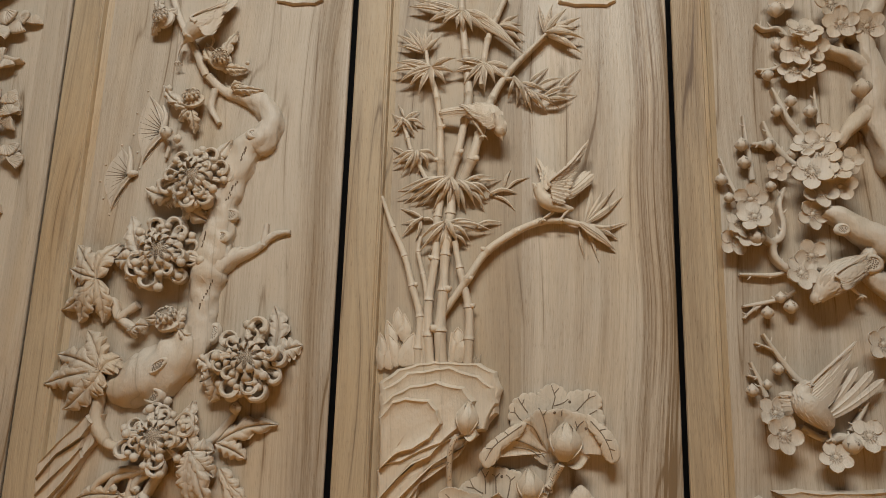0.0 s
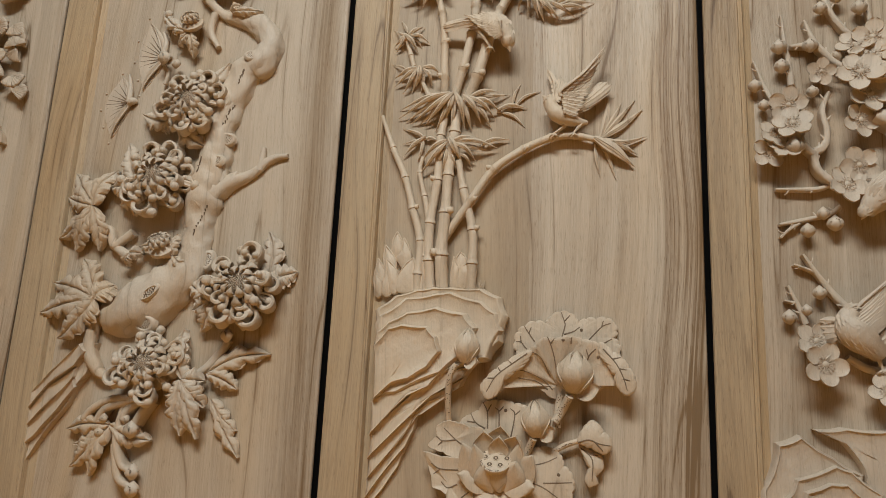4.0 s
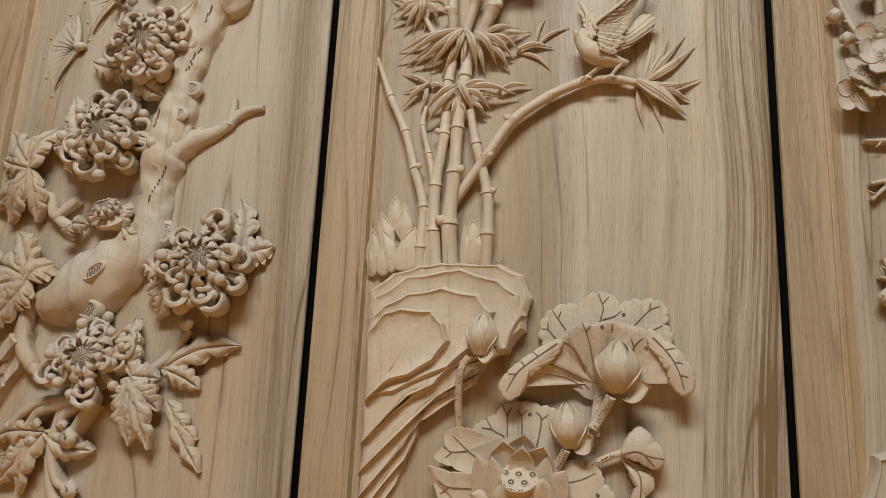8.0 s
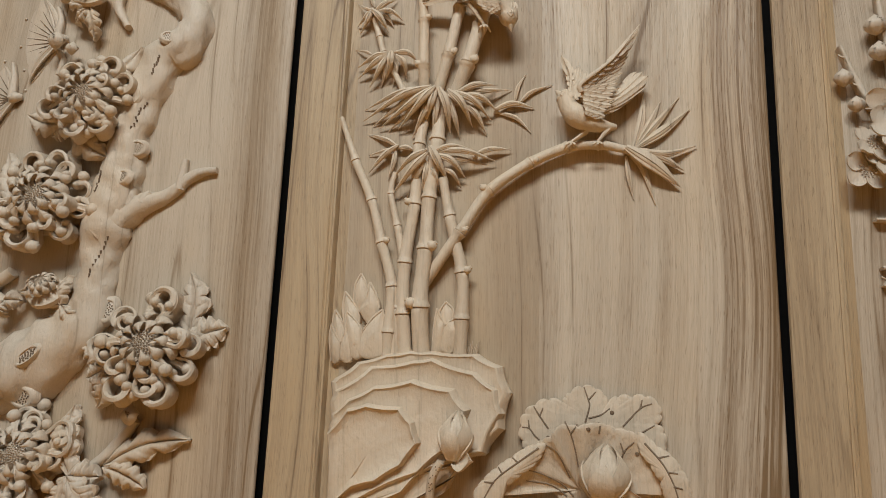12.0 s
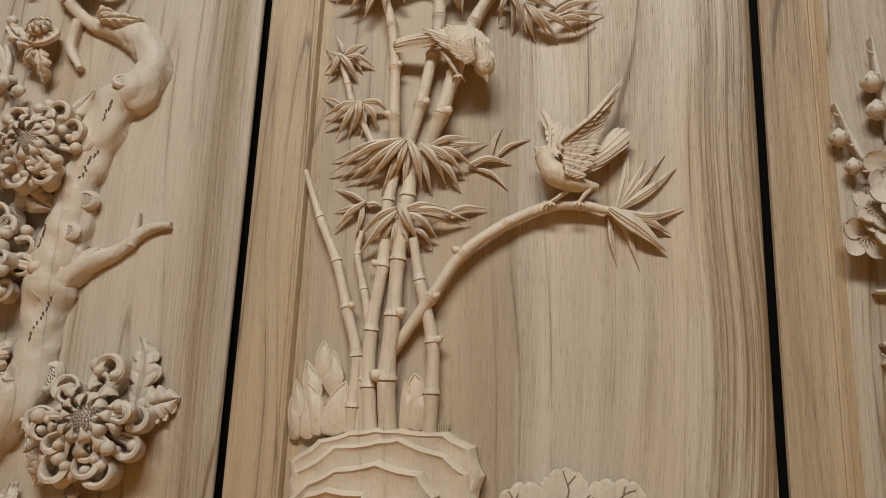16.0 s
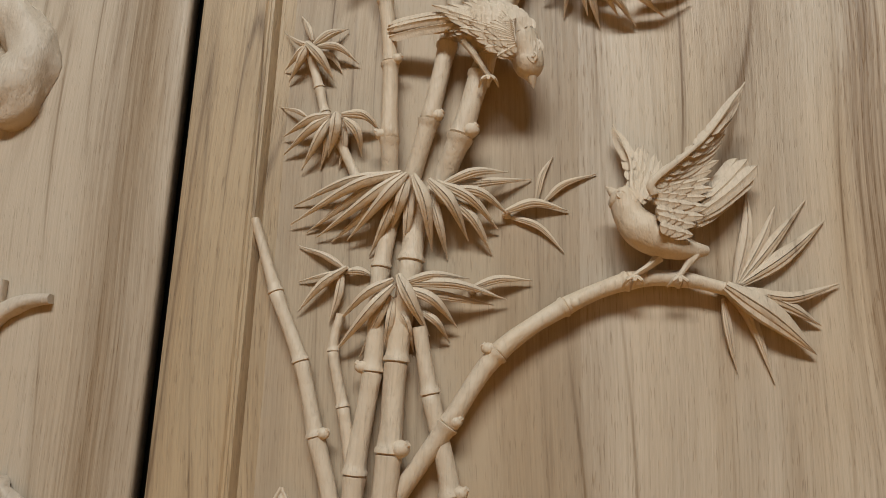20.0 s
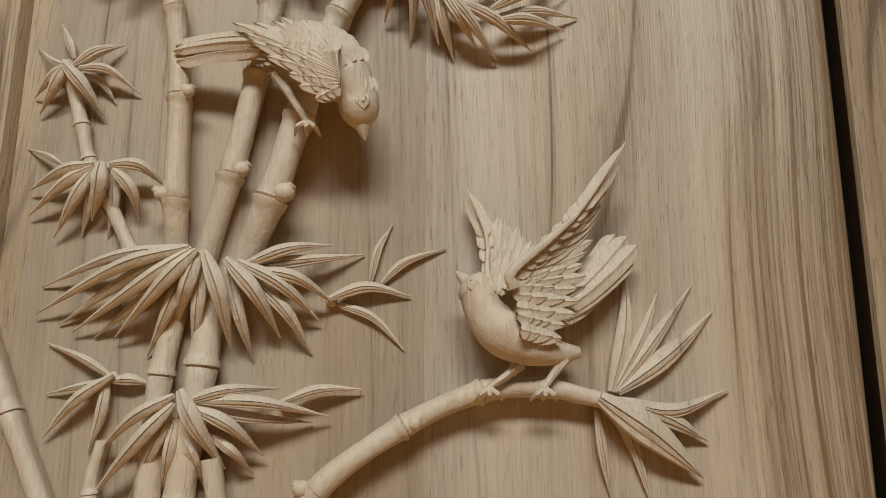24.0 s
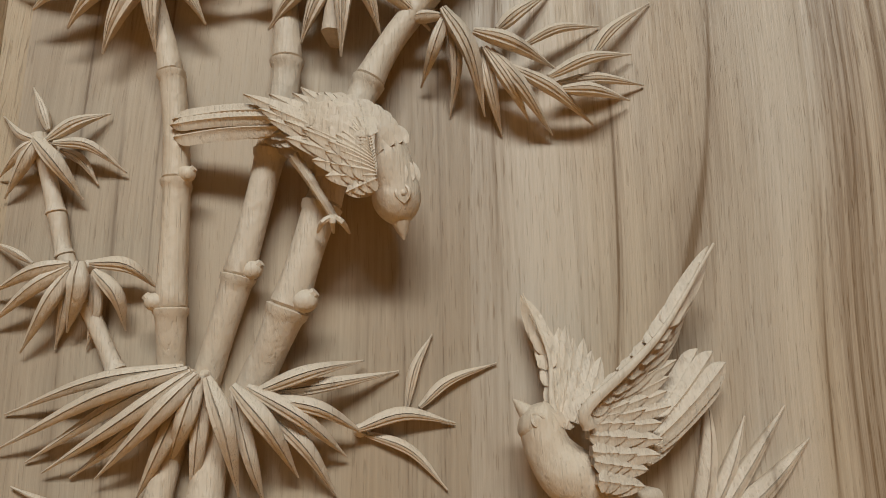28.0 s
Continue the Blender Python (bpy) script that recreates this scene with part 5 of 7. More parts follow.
sheath_shoot(bamboo, [[(0.0875, 1.2115, 0.004), (0.0817, 1.1985, 0.004), (0.0807, 1.1782, 0.004), (0.0897, 1.1693, 0.004), (0.098, 1.1798, 0.004), (0.0944, 1.1988, 0.004)], [(0.072, 1.1917, 0.006), (0.0798, 1.1826, 0.006), (0.0892, 1.1691, 0.006), (0.0877, 1.1475, 0.006), (0.0763, 1.1483, 0.006), (0.0705, 1.1709, 0.006)], [(0.0986, 1.202, 0.007), (0.0949, 1.1852, 0.007), (0.0894, 1.1702, 0.007), (0.1047, 1.1536, 0.007), (0.1104, 1.1753, 0.007), (0.106, 1.1889, 0.007)], [(0.0757, 1.1708, 0.009), (0.0852, 1.1626, 0.009), (0.0936, 1.1515, 0.009), (0.0942, 1.1253, 0.009), (0.0826, 1.1238, 0.009), (0.0761, 1.1482, 0.009)], [(0.1146, 1.1728, 0.011), (0.1051, 1.1647, 0.011), (0.0954, 1.1515, 0.011), (0.0925, 1.1253, 0.011), (0.1157, 1.1261, 0.011), (0.118, 1.1549, 0.011)]], 'young bamboo shoot wrapped in pointed sheaths')
sheath_shoot(bamboo, [[(0.0618, 1.1726, 0.004), (0.0596, 1.1536, 0.004), (0.0624, 1.1254, 0.004), (0.0761, 1.1259, 0.004), (0.0759, 1.1455, 0.004), (0.07, 1.1607, 0.004)], [(0.0598, 1.1568, 0.007), (0.0648, 1.1468, 0.007), (0.0703, 1.1379, 0.007), (0.0704, 1.12, 0.007), (0.0616, 1.1186, 0.007), (0.0586, 1.1421, 0.007)], [(0.0792, 1.1585, 0.008), (0.0746, 1.1482, 0.008), (0.0706, 1.1379, 0.008), (0.0719, 1.1201, 0.008), (0.0837, 1.1205, 0.008), (0.0839, 1.1428, 0.008)]], 'small bamboo shoot beside a taller one')
sheath_shoot(bamboo, [[(0.1794, 1.1828, 0.005), (0.173, 1.1708, 0.005), (0.173, 1.1458, 0.005), (0.1814, 1.1351, 0.005), (0.1883, 1.1463, 0.005), (0.1878, 1.1729, 0.005)], [(0.1711, 1.1756, 0.008), (0.1749, 1.1668, 0.008), (0.1798, 1.1586, 0.008), (0.1786, 1.1328, 0.008), (0.1673, 1.1324, 0.008), (0.1685, 1.1566, 0.008)], [(0.1984, 1.1689, 0.01), (0.1889, 1.1648, 0.01), (0.1801, 1.1585, 0.01), (0.1767, 1.1327, 0.01), (0.1913, 1.1332, 0.01), (0.1961, 1.1546, 0.01)]], 'short bamboo shoot wrapped in pointed sheaths')
# low cloud border at the head of the board, and ripples at its foot
ledge(bamboo, [(0.329, 1.715, 0.003), (0.356, 1.708, 0.003), (0.41, 1.706, 0.003), (0.425, 1.714, 0.003), (0.434, 1.777, 0.003), (0.329, 1.781, 0.003)], .006, .002, "low carved cloud at the head of the panel", .05, 4, True, "cloud")
for k in range(5):
    bm = bmesh.new()
    limb(bm, [(.181 + math.cos(a) * (.007 + .0045 * k), .826 + math.sin(a) * (.006 + .004 * k), .0001) for a in np.linspace(.2, 2.9, 9)], [.0009] * 9, 3, 6)
    part("water_ripple", bm, CARVED, bamboo)
bm = bmesh.new()
for k in range(12):
    x, z = (0.204, 1.134, 0.006)[:2]
    blade(bm, (x + .0016 * (k - 6), z - .004, .004), (x + .0022 * (k - 6), z + .004 + .003 * (k % 3), .005), .0016, .001, 0, .001, 4)
part("grass_tuft", bm, CARVED, bamboo, "tiny tuft of carved grass on the rock")
# lotus at the foot of the panel
for pts, r in (([(0.185, 1.028, 0.036), (0.177, 1.013, 0.033), (0.174, 0.988, 0.024), (0.174, 0.953, 0.01)], .0042), ([(0.33, 0.994, 0.03), (0.321, 0.976, 0.02), (0.312, 0.961, 0.02)], .0055), ([(0.319, 0.994, 0.014), (0.315, 0.973, 0.014), (0.314, 0.954, 0.014)], .0055), ([(0.286, 0.94, 0.026), (0.278, 0.923, 0.016), (0.268, 0.906, 0.016)], .0048), ([(0.348, 0.942, 0.012), (0.327, 0.934, 0.012), (0.311, 0.925, 0.012)], .0035), ([(0.224, 0.851, 0.01), (0.222, 0.819, 0.01), (0.222, 0.781, 0.01)], .0055), ([(0.256, 0.853, 0.01), (0.251, 0.821, 0.01), (0.248, 0.783, 0.01)], .0055)):
    bm = bmesh.new()
    limb(bm, pts, [r] * len(pts), 5, 9, 0.06)
    stalk = part("lotus_stalk", bm, CARVED, bamboo, "pricked lotus stalk")
    pricked(stalk, pts, r * .6, 26)
plate(bamboo, "lotus_leaf", [(0.268, 1.038, 0.008), (0.258, 1.063, 0.008), (0.271, 1.083, 0.008), (0.298, 1.086, 0.008), (0.305, 1.096, 0.008), (0.329, 1.101, 0.008), (0.34, 1.087, 0.008), (0.363, 1.094, 0.008), (0.387, 1.089, 0.008), (0.386, 1.07, 0.008), (0.393, 1.053, 0.008), (0.371, 1.028, 0.008), (0.311, 1.017, 0.008)], .002, "lotus leaf with scalloped rim cut low behind the bud", .22,
    ([(0.284, 1.044, 0.01), (0.272, 1.054, 0.01), (0.266, 1.061, 0.01), (0.259, 1.062, 0.01)], [(0.266, 1.061, 0.01), (0.265, 1.069, 0.01)], [(0.284, 1.062, 0.01), (0.276, 1.073, 0.01), (0.27, 1.082, 0.01)], [(0.276, 1.073, 0.01), (0.279, 1.081, 0.01)], [(0.319, 1.069, 0.01), (0.323, 1.084, 0.01), (0.322, 1.09, 0.01), (0.318, 1.102, 0.01)], [(0.322, 1.09, 0.01), (0.329, 1.098, 0.01)], [(0.322, 1.073, 0.01), (0.334, 1.077, 0.01), (0.342, 1.083, 0.01)], [(0.354, 1.067, 0.01), (0.37, 1.084, 0.01), (0.381, 1.089, 0.01)], [(0.37, 1.084, 0.01), (0.372, 1.092, 0.01)], [(0.371, 1.062, 0.01), (0.383, 1.069, 0.01)]), ((0.284, 1.053, 0.01), (0.344, 1.079, 0.01)))
plate(bamboo, "lotus_leaf", [(0.31, 0.99, 0.007), (0.288, 1.007, 0.01), (0.264, 1.01, 0.016), (0.242, 1, 0.024), (0.234, 1.015, 0.03), (0.252, 1.035, 0.03), (0.272, 1.047, 0.03), (0.287, 1.055, 0.03), (0.295, 1.066, 0.03), (0.312, 1.065, 0.03), (0.329, 1.069, 0.03), (0.346, 1.065, 0.03), (0.366, 1.06, 0.03), (0.377, 1.042, 0.03), (0.386, 1.009, 0.024), (0.371, 1.019, 0.016), (0.35, 1.012, 0.01), (0.323, 0.991, 0.007)], 0, "lotus leaf opening like a funnel", .10,
    ([(0.314, 1.019, 0.01), (0.31, 1.042, 0.01), (0.305, 1.059, 0.01), (0.3, 1.069, 0.01)], [(0.305, 1.059, 0.01), (0.313, 1.069, 0.01)], [(0.305, 1.018, 0.01), (0.293, 1.041, 0.01), (0.281, 1.048, 0.01)], [(0.308, 1.001, 0.01), (0.296, 1.013, 0.01), (0.276, 1.022, 0.01), (0.258, 1.025, 0.01)], [(0.302, 1.001, 0.01), (0.287, 1.011, 0.01), (0.264, 1.014, 0.01)], [(0.345, 1.017, 0.01), (0.353, 1.044, 0.01), (0.362, 1.054, 0.01)], [(0.353, 1.044, 0.01), (0.35, 1.053, 0.01)], [(0.331, 1.06, 0.01), (0.332, 1.072, 0.01)]), ((0.321, 1.064, 0.01), (0.365, 1.044, 0.01)), (0.314, 1.007, 0.006), .006, .8, 8)
plate(bamboo, "lotus_leaf", [(0.282, 1.049, 0.031), (0.264, 1.043, 0.031), (0.251, 1.034, 0.031), (0.237, 1.024, 0.031), (0.225, 1.013, 0.031), (0.216, 1, 0.03), (0.226, 0.985, 0.03), (0.24, 0.994, 0.031), (0.246, 1.01, 0.031), (0.261, 1.022, 0.031), (0.275, 1.033, 0.03)], .004, "drooping edge of a lotus leaf", .12, ([(0.276, 1.045, 0.01), (0.257, 1.031, 0.01), (0.237, 1.015, 0.01), (0.225, 0.995, 0.01)], [(0.257, 1.031, 0.01), (0.252, 1.035, 0.01)], [(0.243, 1.02, 0.01), (0.239, 1.026, 0.01)], [(0.235, 1.012, 0.01), (0.226, 1.012, 0.01)]), (), None, .008)
plate(bamboo, "lotus_leaf", [(0.367, 1.063, 0.031), (0.382, 1.051, 0.031), (0.395, 1.043, 0.031), (0.403, 1.032, 0.031), (0.41, 1.018, 0.031), (0.41, 1.005, 0.03), (0.4, 0.997, 0.03), (0.39, 1.005, 0.031), (0.385, 1.022, 0.031), (0.376, 1.036, 0.031), (0.366, 1.049, 0.03)], .004, "drooping edge of a lotus leaf", .12, ([(0.371, 1.054, 0.01), (0.386, 1.037, 0.01), (0.395, 1.02, 0.01), (0.4, 1.004, 0.01)], [(0.383, 1.042, 0.01), (0.392, 1.044, 0.01)], [(0.39, 1.03, 0.01), (0.399, 1.029, 0.01)], [(0.395, 1.018, 0.01), (0.403, 1.016, 0.01)]), (), None, .008)
plate(bamboo, "lotus_leaf", [(0.186, 0.939, 0.007), (0.189, 0.955, 0.007), (0.202, 0.964, 0.007), (0.213, 0.97, 0.007), (0.219, 0.98, 0.007), (0.239, 0.984, 0.007), (0.259, 0.981, 0.007), (0.277, 0.976, 0.007), (0.282, 0.952, 0.007), (0.274, 0.912, 0.007), (0.241, 0.897, 0.007), (0.206, 0.908, 0.007)], .001, "low scalloped lotus leaf behind the open flower", .16,
    ([(0.225, 0.948, 0.01), (0.224, 0.969, 0.01), (0.218, 0.981, 0.01)], [(0.224, 0.969, 0.01), (0.229, 0.979, 0.01)], [(0.24, 0.95, 0.01), (0.239, 0.97, 0.01), (0.234, 0.975, 0.01)], [(0.239, 0.97, 0.01), (0.245, 0.977, 0.01)], [(0.255, 0.936, 0.01), (0.26, 0.967, 0.01), (0.254, 0.975, 0.01)], [(0.26, 0.967, 0.01), (0.267, 0.973, 0.01)], [(0.222, 0.948, 0.01), (0.209, 0.955, 0.01), (0.202, 0.967, 0.01)], [(0.209, 0.955, 0.01), (0.198, 0.956, 0.01)]), ((0.248, 0.972, 0.01),))
plate(bamboo, "lotus_leaf", [(0.149, 0.923, 0.02), (0.161, 0.935, 0.017), (0.159, 0.947, 0.017), (0.171, 0.955, 0.017), (0.188, 0.953, 0.017), (0.203, 0.948, 0.017), (0.221, 0.948, 0.022), (0.215, 0.926, 0.017), (0.205, 0.899, 0.017), (0.188, 0.909, 0.017), (0.169, 0.916, 0.017)], -.004, "lotus leaf lobe turned towards the board", .10, ([(0.203, 0.92, 0.01), (0.185, 0.932, 0.01), (0.169, 0.946, 0.01)], [(0.185, 0.932, 0.01), (0.168, 0.93, 0.01), (0.16, 0.935, 0.01)], [(0.168, 0.93, 0.01), (0.162, 0.924, 0.01)]))
plate(bamboo, "lotus_leaf", [(0.145, 0.916, 0.026), (0.167, 0.91, 0.019), (0.191, 0.91, 0.019), (0.208, 0.896, 0.019), (0.211, 0.87, 0.019), (0.207, 0.839, 0.014), (0.198, 0.84, 0.019), (0.185, 0.841, 0.019), (0.178, 0.85, 0.019), (0.176, 0.864, 0.019), (0.168, 0.869, 0.019), (0.157, 0.872, 0.019), (0.155, 0.886, 0.019), (0.15, 0.9, 0.019)], -.005, "broad pointed lobe of a lotus leaf", .03, ([(0.192, 0.895, 0.01), (0.167, 0.895, 0.01), (0.155, 0.902, 0.01)], [(0.167, 0.895, 0.01), (0.158, 0.888, 0.01)], [(0.189, 0.877, 0.01), (0.177, 0.872, 0.01), (0.168, 0.879, 0.01)], [(0.205, 0.869, 0.01), (0.194, 0.86, 0.01), (0.187, 0.851, 0.01)]))
plate(bamboo, "lotus_leaf", [(0.261, 0.919, 0.015), (0.284, 0.925, 0.015), (0.304, 0.929, 0.015), (0.318, 0.922, 0.015), (0.323, 0.908, 0.015), (0.335, 0.894, 0.015), (0.334, 0.877, 0.015), (0.327, 0.858, 0.015), (0.312, 0.857, 0.015), (0.31, 0.844, 0.015), (0.292, 0.835, 0.015), (0.275, 0.842, 0.015), (0.259, 0.86, 0.015)], .003, "scalloped lotus leaf beside the open flower", .16, ([(0.275, 0.905, 0.01), (0.298, 0.91, 0.01), (0.315, 0.918, 0.01)], [(0.278, 0.887, 0.01), (0.298, 0.881, 0.01), (0.319, 0.868, 0.01)], [(0.298, 0.886, 0.01), (0.334, 0.889, 0.01)], [(0.275, 0.864, 0.01), (0.292, 0.859, 0.01), (0.299, 0.844, 0.01)], [(0.282, 0.865, 0.01), (0.302, 0.864, 0.01)]), ((0.317, 0.897, 0.01),))
plate(bamboo, "lotus_leaf", [(0.34, 0.938, 0.021), (0.346, 0.954, 0.021), (0.358, 0.966, 0.021), (0.366, 0.961, 0.021), (0.372, 0.952, 0.021), (0.38, 0.946, 0.021), (0.381, 0.933, 0.021), (0.374, 0.925, 0.021), (0.357, 0.932, 0.021)], .005, "small folded lotus leaf", .10, ([(0.341, 0.938, 0.01), (0.354, 0.942, 0.01), (0.366, 0.938, 0.01), (0.38, 0.936, 0.01)], [(0.362, 0.939, 0.01), (0.371, 0.929, 0.01)]), (), None, .012)
plate(bamboo, "lotus_leaf", [(0.341, 0.934, 0.013), (0.357, 0.928, 0.013), (0.371, 0.921, 0.013), (0.372, 0.907, 0.013), (0.363, 0.898, 0.013), (0.366, 0.889, 0.013), (0.354, 0.884, 0.013), (0.349, 0.892, 0.013), (0.354, 0.907, 0.013), (0.347, 0.922, 0.013)], .004, "drooping edge of a small lotus leaf", .06, ([(0.344, 0.931, 0.01), (0.358, 0.918, 0.01), (0.358, 0.892, 0.01)], [(0.354, 0.924, 0.01), (0.365, 0.923, 0.01)]), (), None, .010)
fan_leaf(bamboo, (0.334, 0.859, 0.012), [(0.327, 0.866, 0.012), (0.347, 0.86, 0.012), (0.366, 0.857, 0.012), (0.384, 0.845, 0.012), (0.39, 0.827, 0.012), (0.359, 0.815, 0.012), (0.337, 0.829, 0.012)], .018, .014, 4, .003, "small lotus leaf below the flower", True)
lotus_bud(bamboo, (0.196, 1.03, 0.036), .029, .046, 6)
lotus_bud(bamboo, (0.333, 0.998, 0.026), .042, .054, 6)
lotus_bud(bamboo, (0.289, 0.941, 0.022), .033, .046, -4)
for foot, tip, w in (((0.197, 1.029, 0.036), (0.219, 1.029, 0.042), .022), ((0.339, 0.995, 0.022), (0.373, 1.003, 0.026), .026), ((0.294, 0.939, 0.022), (0.315, 0.954, 0.022), .024)):
    bm = bmesh.new()
    petal_sheet(bm, at(foot), at(tip) - at(foot), Vector((0, -1, 0.4)), (at(tip) - at(foot)).length, w, 0.3, 0.25, .0025, .6)
    part("lotus_petal", bm, CARVED, bamboo, "loose lotus petal curling under the bud")
pod_m = axis_frame((0.239, 0.89, 0.006), 46, 0, 0, .050)
bm = bmesh.new()
skin(bm, [[pod_m @ Vector((math.cos(2 * math.pi * k / 26) * r, math.sin(2 * math.pi * k / 26) * r, h)) for k in range(26)] for r, h in ((.2, -.1), (.30, .25), (.38, .48), (.405, .55), (.395, .59), (.35, .61), (.2, .61))])
pod = part("lotus_flower", bm, CARVED, bamboo, "open lotus flower round a pricked seed pod")
ring = [pod_m @ Vector((math.cos(2 * math.pi * k / 16) * .37, math.sin(2 * math.pi * k / 16) * .37, .6)) for k in range(17)]
pricked(pod, [(q.x, q.z, GROUND - q.y) for q in ring], .0012, 46)
for x, y in ((-.27, .05), (-.12, .24), (.12, .24), (.28, .04), (.13, -.18), (-.14, -.18), (.0, .03)):
    bm = bmesh.new()
    skin(bm, [[pod_m @ Vector((x + math.cos(2 * math.pi * k / 14) * r, y + math.sin(2 * math.pi * k / 14) * r, h)) for k in range(14)] for r, h in ((.085, .60), (.085, .625), (.065, .63), (.06, .60))], True, False)
    blob(bm, pod_m @ Vector((x, y, .615)), (.0016, .0016, .0016), None, 4, 8)
    part("seed", bm, CARVED, pod)
    bm = bmesh.new()
    skin(bm, [[pod_m @ Vector((x + math.cos(2 * math.pi * k / 14) * r, y + math.sin(2 * math.pi * k / 14) * r, h)) for k in range(14)] for r, h in ((.068, .60), (.066, .616), (.03, .616))])
    part("seed_hole", bm, HOLE_SHADE, pod, "dark disc coloured as a shaded seed hole")
for foot, tip, wide, cup, curl in (
    ((0.239, 0.907, 0.01), (0.245, 0.956, 0.02), 0.0455, .2, .1), ((0.226, 0.906, 0.012), (0.222, 0.948, 0.022), 0.0376, .2, .1), ((0.253, 0.908, 0.012), (0.267, 0.946, 0.026), 0.0356, .3, .12), ((0.241, 0.91, 0.016), (0.243, 0.944, 0.025), 0.0277, .3, .15),
    ((0.221, 0.867, 0.012), (0.195, 0.931, 0.024), 0.0395, -.15, .12), ((0.225, 0.872, 0.018), (0.211, 0.93, 0.029), 0.0296, -.2, .1), ((0.261, 0.877, 0.016), (0.287, 0.921, 0.028), 0.0356, -.1, .12), ((0.257, 0.877, 0.018), (0.271, 0.938, 0.027), 0.0257, -.2, .08),
    ((0.237, 0.88, 0.014), (0.189, 0.89, 0.022), 0.0356, -.15, .12), ((0.235, 0.884, 0.014), (0.222, 0.849, 0.02), 0.0455, -.2, .15), ((0.245, 0.885, 0.016), (0.29, 0.879, 0.026), 0.0356, -.15, .15), ((0.243, 0.885, 0.012), (0.271, 0.853, 0.018), 0.0455, -.2, .15),
    ((0.244, 0.872, 0.022), (0.241, 0.902, 0.037), 0.0296, -.3, .02), ((0.235, 0.871, 0.02), (0.226, 0.905, 0.037), 0.0395, -.35, .02), ((0.252, 0.873, 0.02), (0.264, 0.909, 0.037), 0.0395, -.35, .02),
):
    bent_petal(pod, foot, tip, wide, cup, curl, "petal", .65)
# the two birds of the bamboo
feathered_bird(bamboo, [(0.1854, 1.5209, 0.02), (0.1961, 1.5168, 0.025), (0.2085, 1.5132, 0.028), (0.2218, 1.5097, 0.03), (0.2327, 1.5005, 0.031), (0.2388, 1.4907, 0.031)], [0.005, 0.0105, 0.0155, 0.0165, 0.0135, 0.0104], (0.2432, 1.4677, 0.03),
    [((0.1901, 1.5213, 0.032), (0.1429, 1.5209, 0.02), 0.0075), ((0.1909, 1.5178, 0.033), (0.1425, 1.5178, 0.021), 0.0065), ((0.1902, 1.5142, 0.031), (0.1437, 1.5131, 0.019), 0.0095), ((0.1874, 1.5135, 0.028), (0.1594, 1.5153, 0.02), 0.007)],
    [([(0.2349, 1.495, 0.045), (0.2321, 1.4874, 0.046)], (0.2281, 1.5044, 0.047), [(0.2197, 1.4831, 0.044), (0.2042, 1.4977, 0.041), (0.1865, 1.5161, 0.036), (0.1774, 1.5269, 0.033), (0.1946, 1.5296, 0.034), (0.2047, 1.5294, 0.036), (0.2134, 1.5266, 0.038), (0.224, 1.5214, 0.041)], 0.0085, (0.74, 0.52, 0.32), 0, 0.6)],
    [[(0.1981, 1.5023, 0.03), (0.2049, 1.4908, 0.032), (0.2139, 1.4771, 0.03)]], "perched bird carved in pale wood, stooping from a bamboo culm", 1.2)
feathered_bird(bamboo, [(0.3505, 1.3645, 0.014), (0.3385, 1.3644, 0.018), (0.3236, 1.368, 0.022), (0.3107, 1.3746, 0.024), (0.3029, 1.3835, 0.024), (0.299, 1.3935, 0.024)], [0.003, 0.0065, 0.0105, 0.012, 0.0098, 0.0088], (0.2888, 1.4036, 0.022),
    [((0.3331, 1.3824, 0.023), (0.3721, 1.4254, 0.012), 0.0095), ((0.3351, 1.3824, 0.024), (0.3784, 1.4244, 0.013), 0.0095), ((0.3359, 1.3802, 0.025), (0.3832, 1.4196, 0.014), 0.0095), ((0.3373, 1.3791, 0.024), (0.3809, 1.4131, 0.013), 0.009), ((0.3387, 1.3768, 0.023), (0.3693, 1.4015, 0.012), 0.008)],
    [([(0.3073, 1.3914, 0.02), (0.3045, 1.403, 0.018), (0.3044, 1.4224, 0.014)], (0.3164, 1.3971, 0.022), [(0.2949, 1.4483, 0.01), (0.3079, 1.4334, 0.01), (0.3144, 1.4348, 0.011), (0.3214, 1.4278, 0.012), (0.3289, 1.4219, 0.013)], 0.0085, (0.6, 0.36), 0.22, 0.5),
     ([(0.3151, 1.3932, 0.034), (0.3139, 1.4005, 0.036), (0.3325, 1.4167, 0.034), (0.3498, 1.4337, 0.03)], (0.3182, 1.3739, 0.035), [(0.3739, 1.4684, 0.026), (0.3647, 1.4449, 0.023), (0.3599, 1.4314, 0.023), (0.3559, 1.4193, 0.024), (0.3526, 1.4074, 0.026), (0.3495, 1.3947, 0.028), (0.3455, 1.3824, 0.029), (0.3384, 1.3705, 0.03)], 0.0085, (0.7, 0.46, 0.28), 0.36, 0.6)],
    [[(0.3203, 1.3591, 0.02), (0.3132, 1.3526, 0.02), (0.3051, 1.3472, 0.02)], [(0.3419, 1.3617, 0.018), (0.3365, 1.3534, 0.019), (0.332, 1.3471, 0.02)]], "carved wooden bird with raised wings alighting on a branch", 0)

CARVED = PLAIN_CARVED
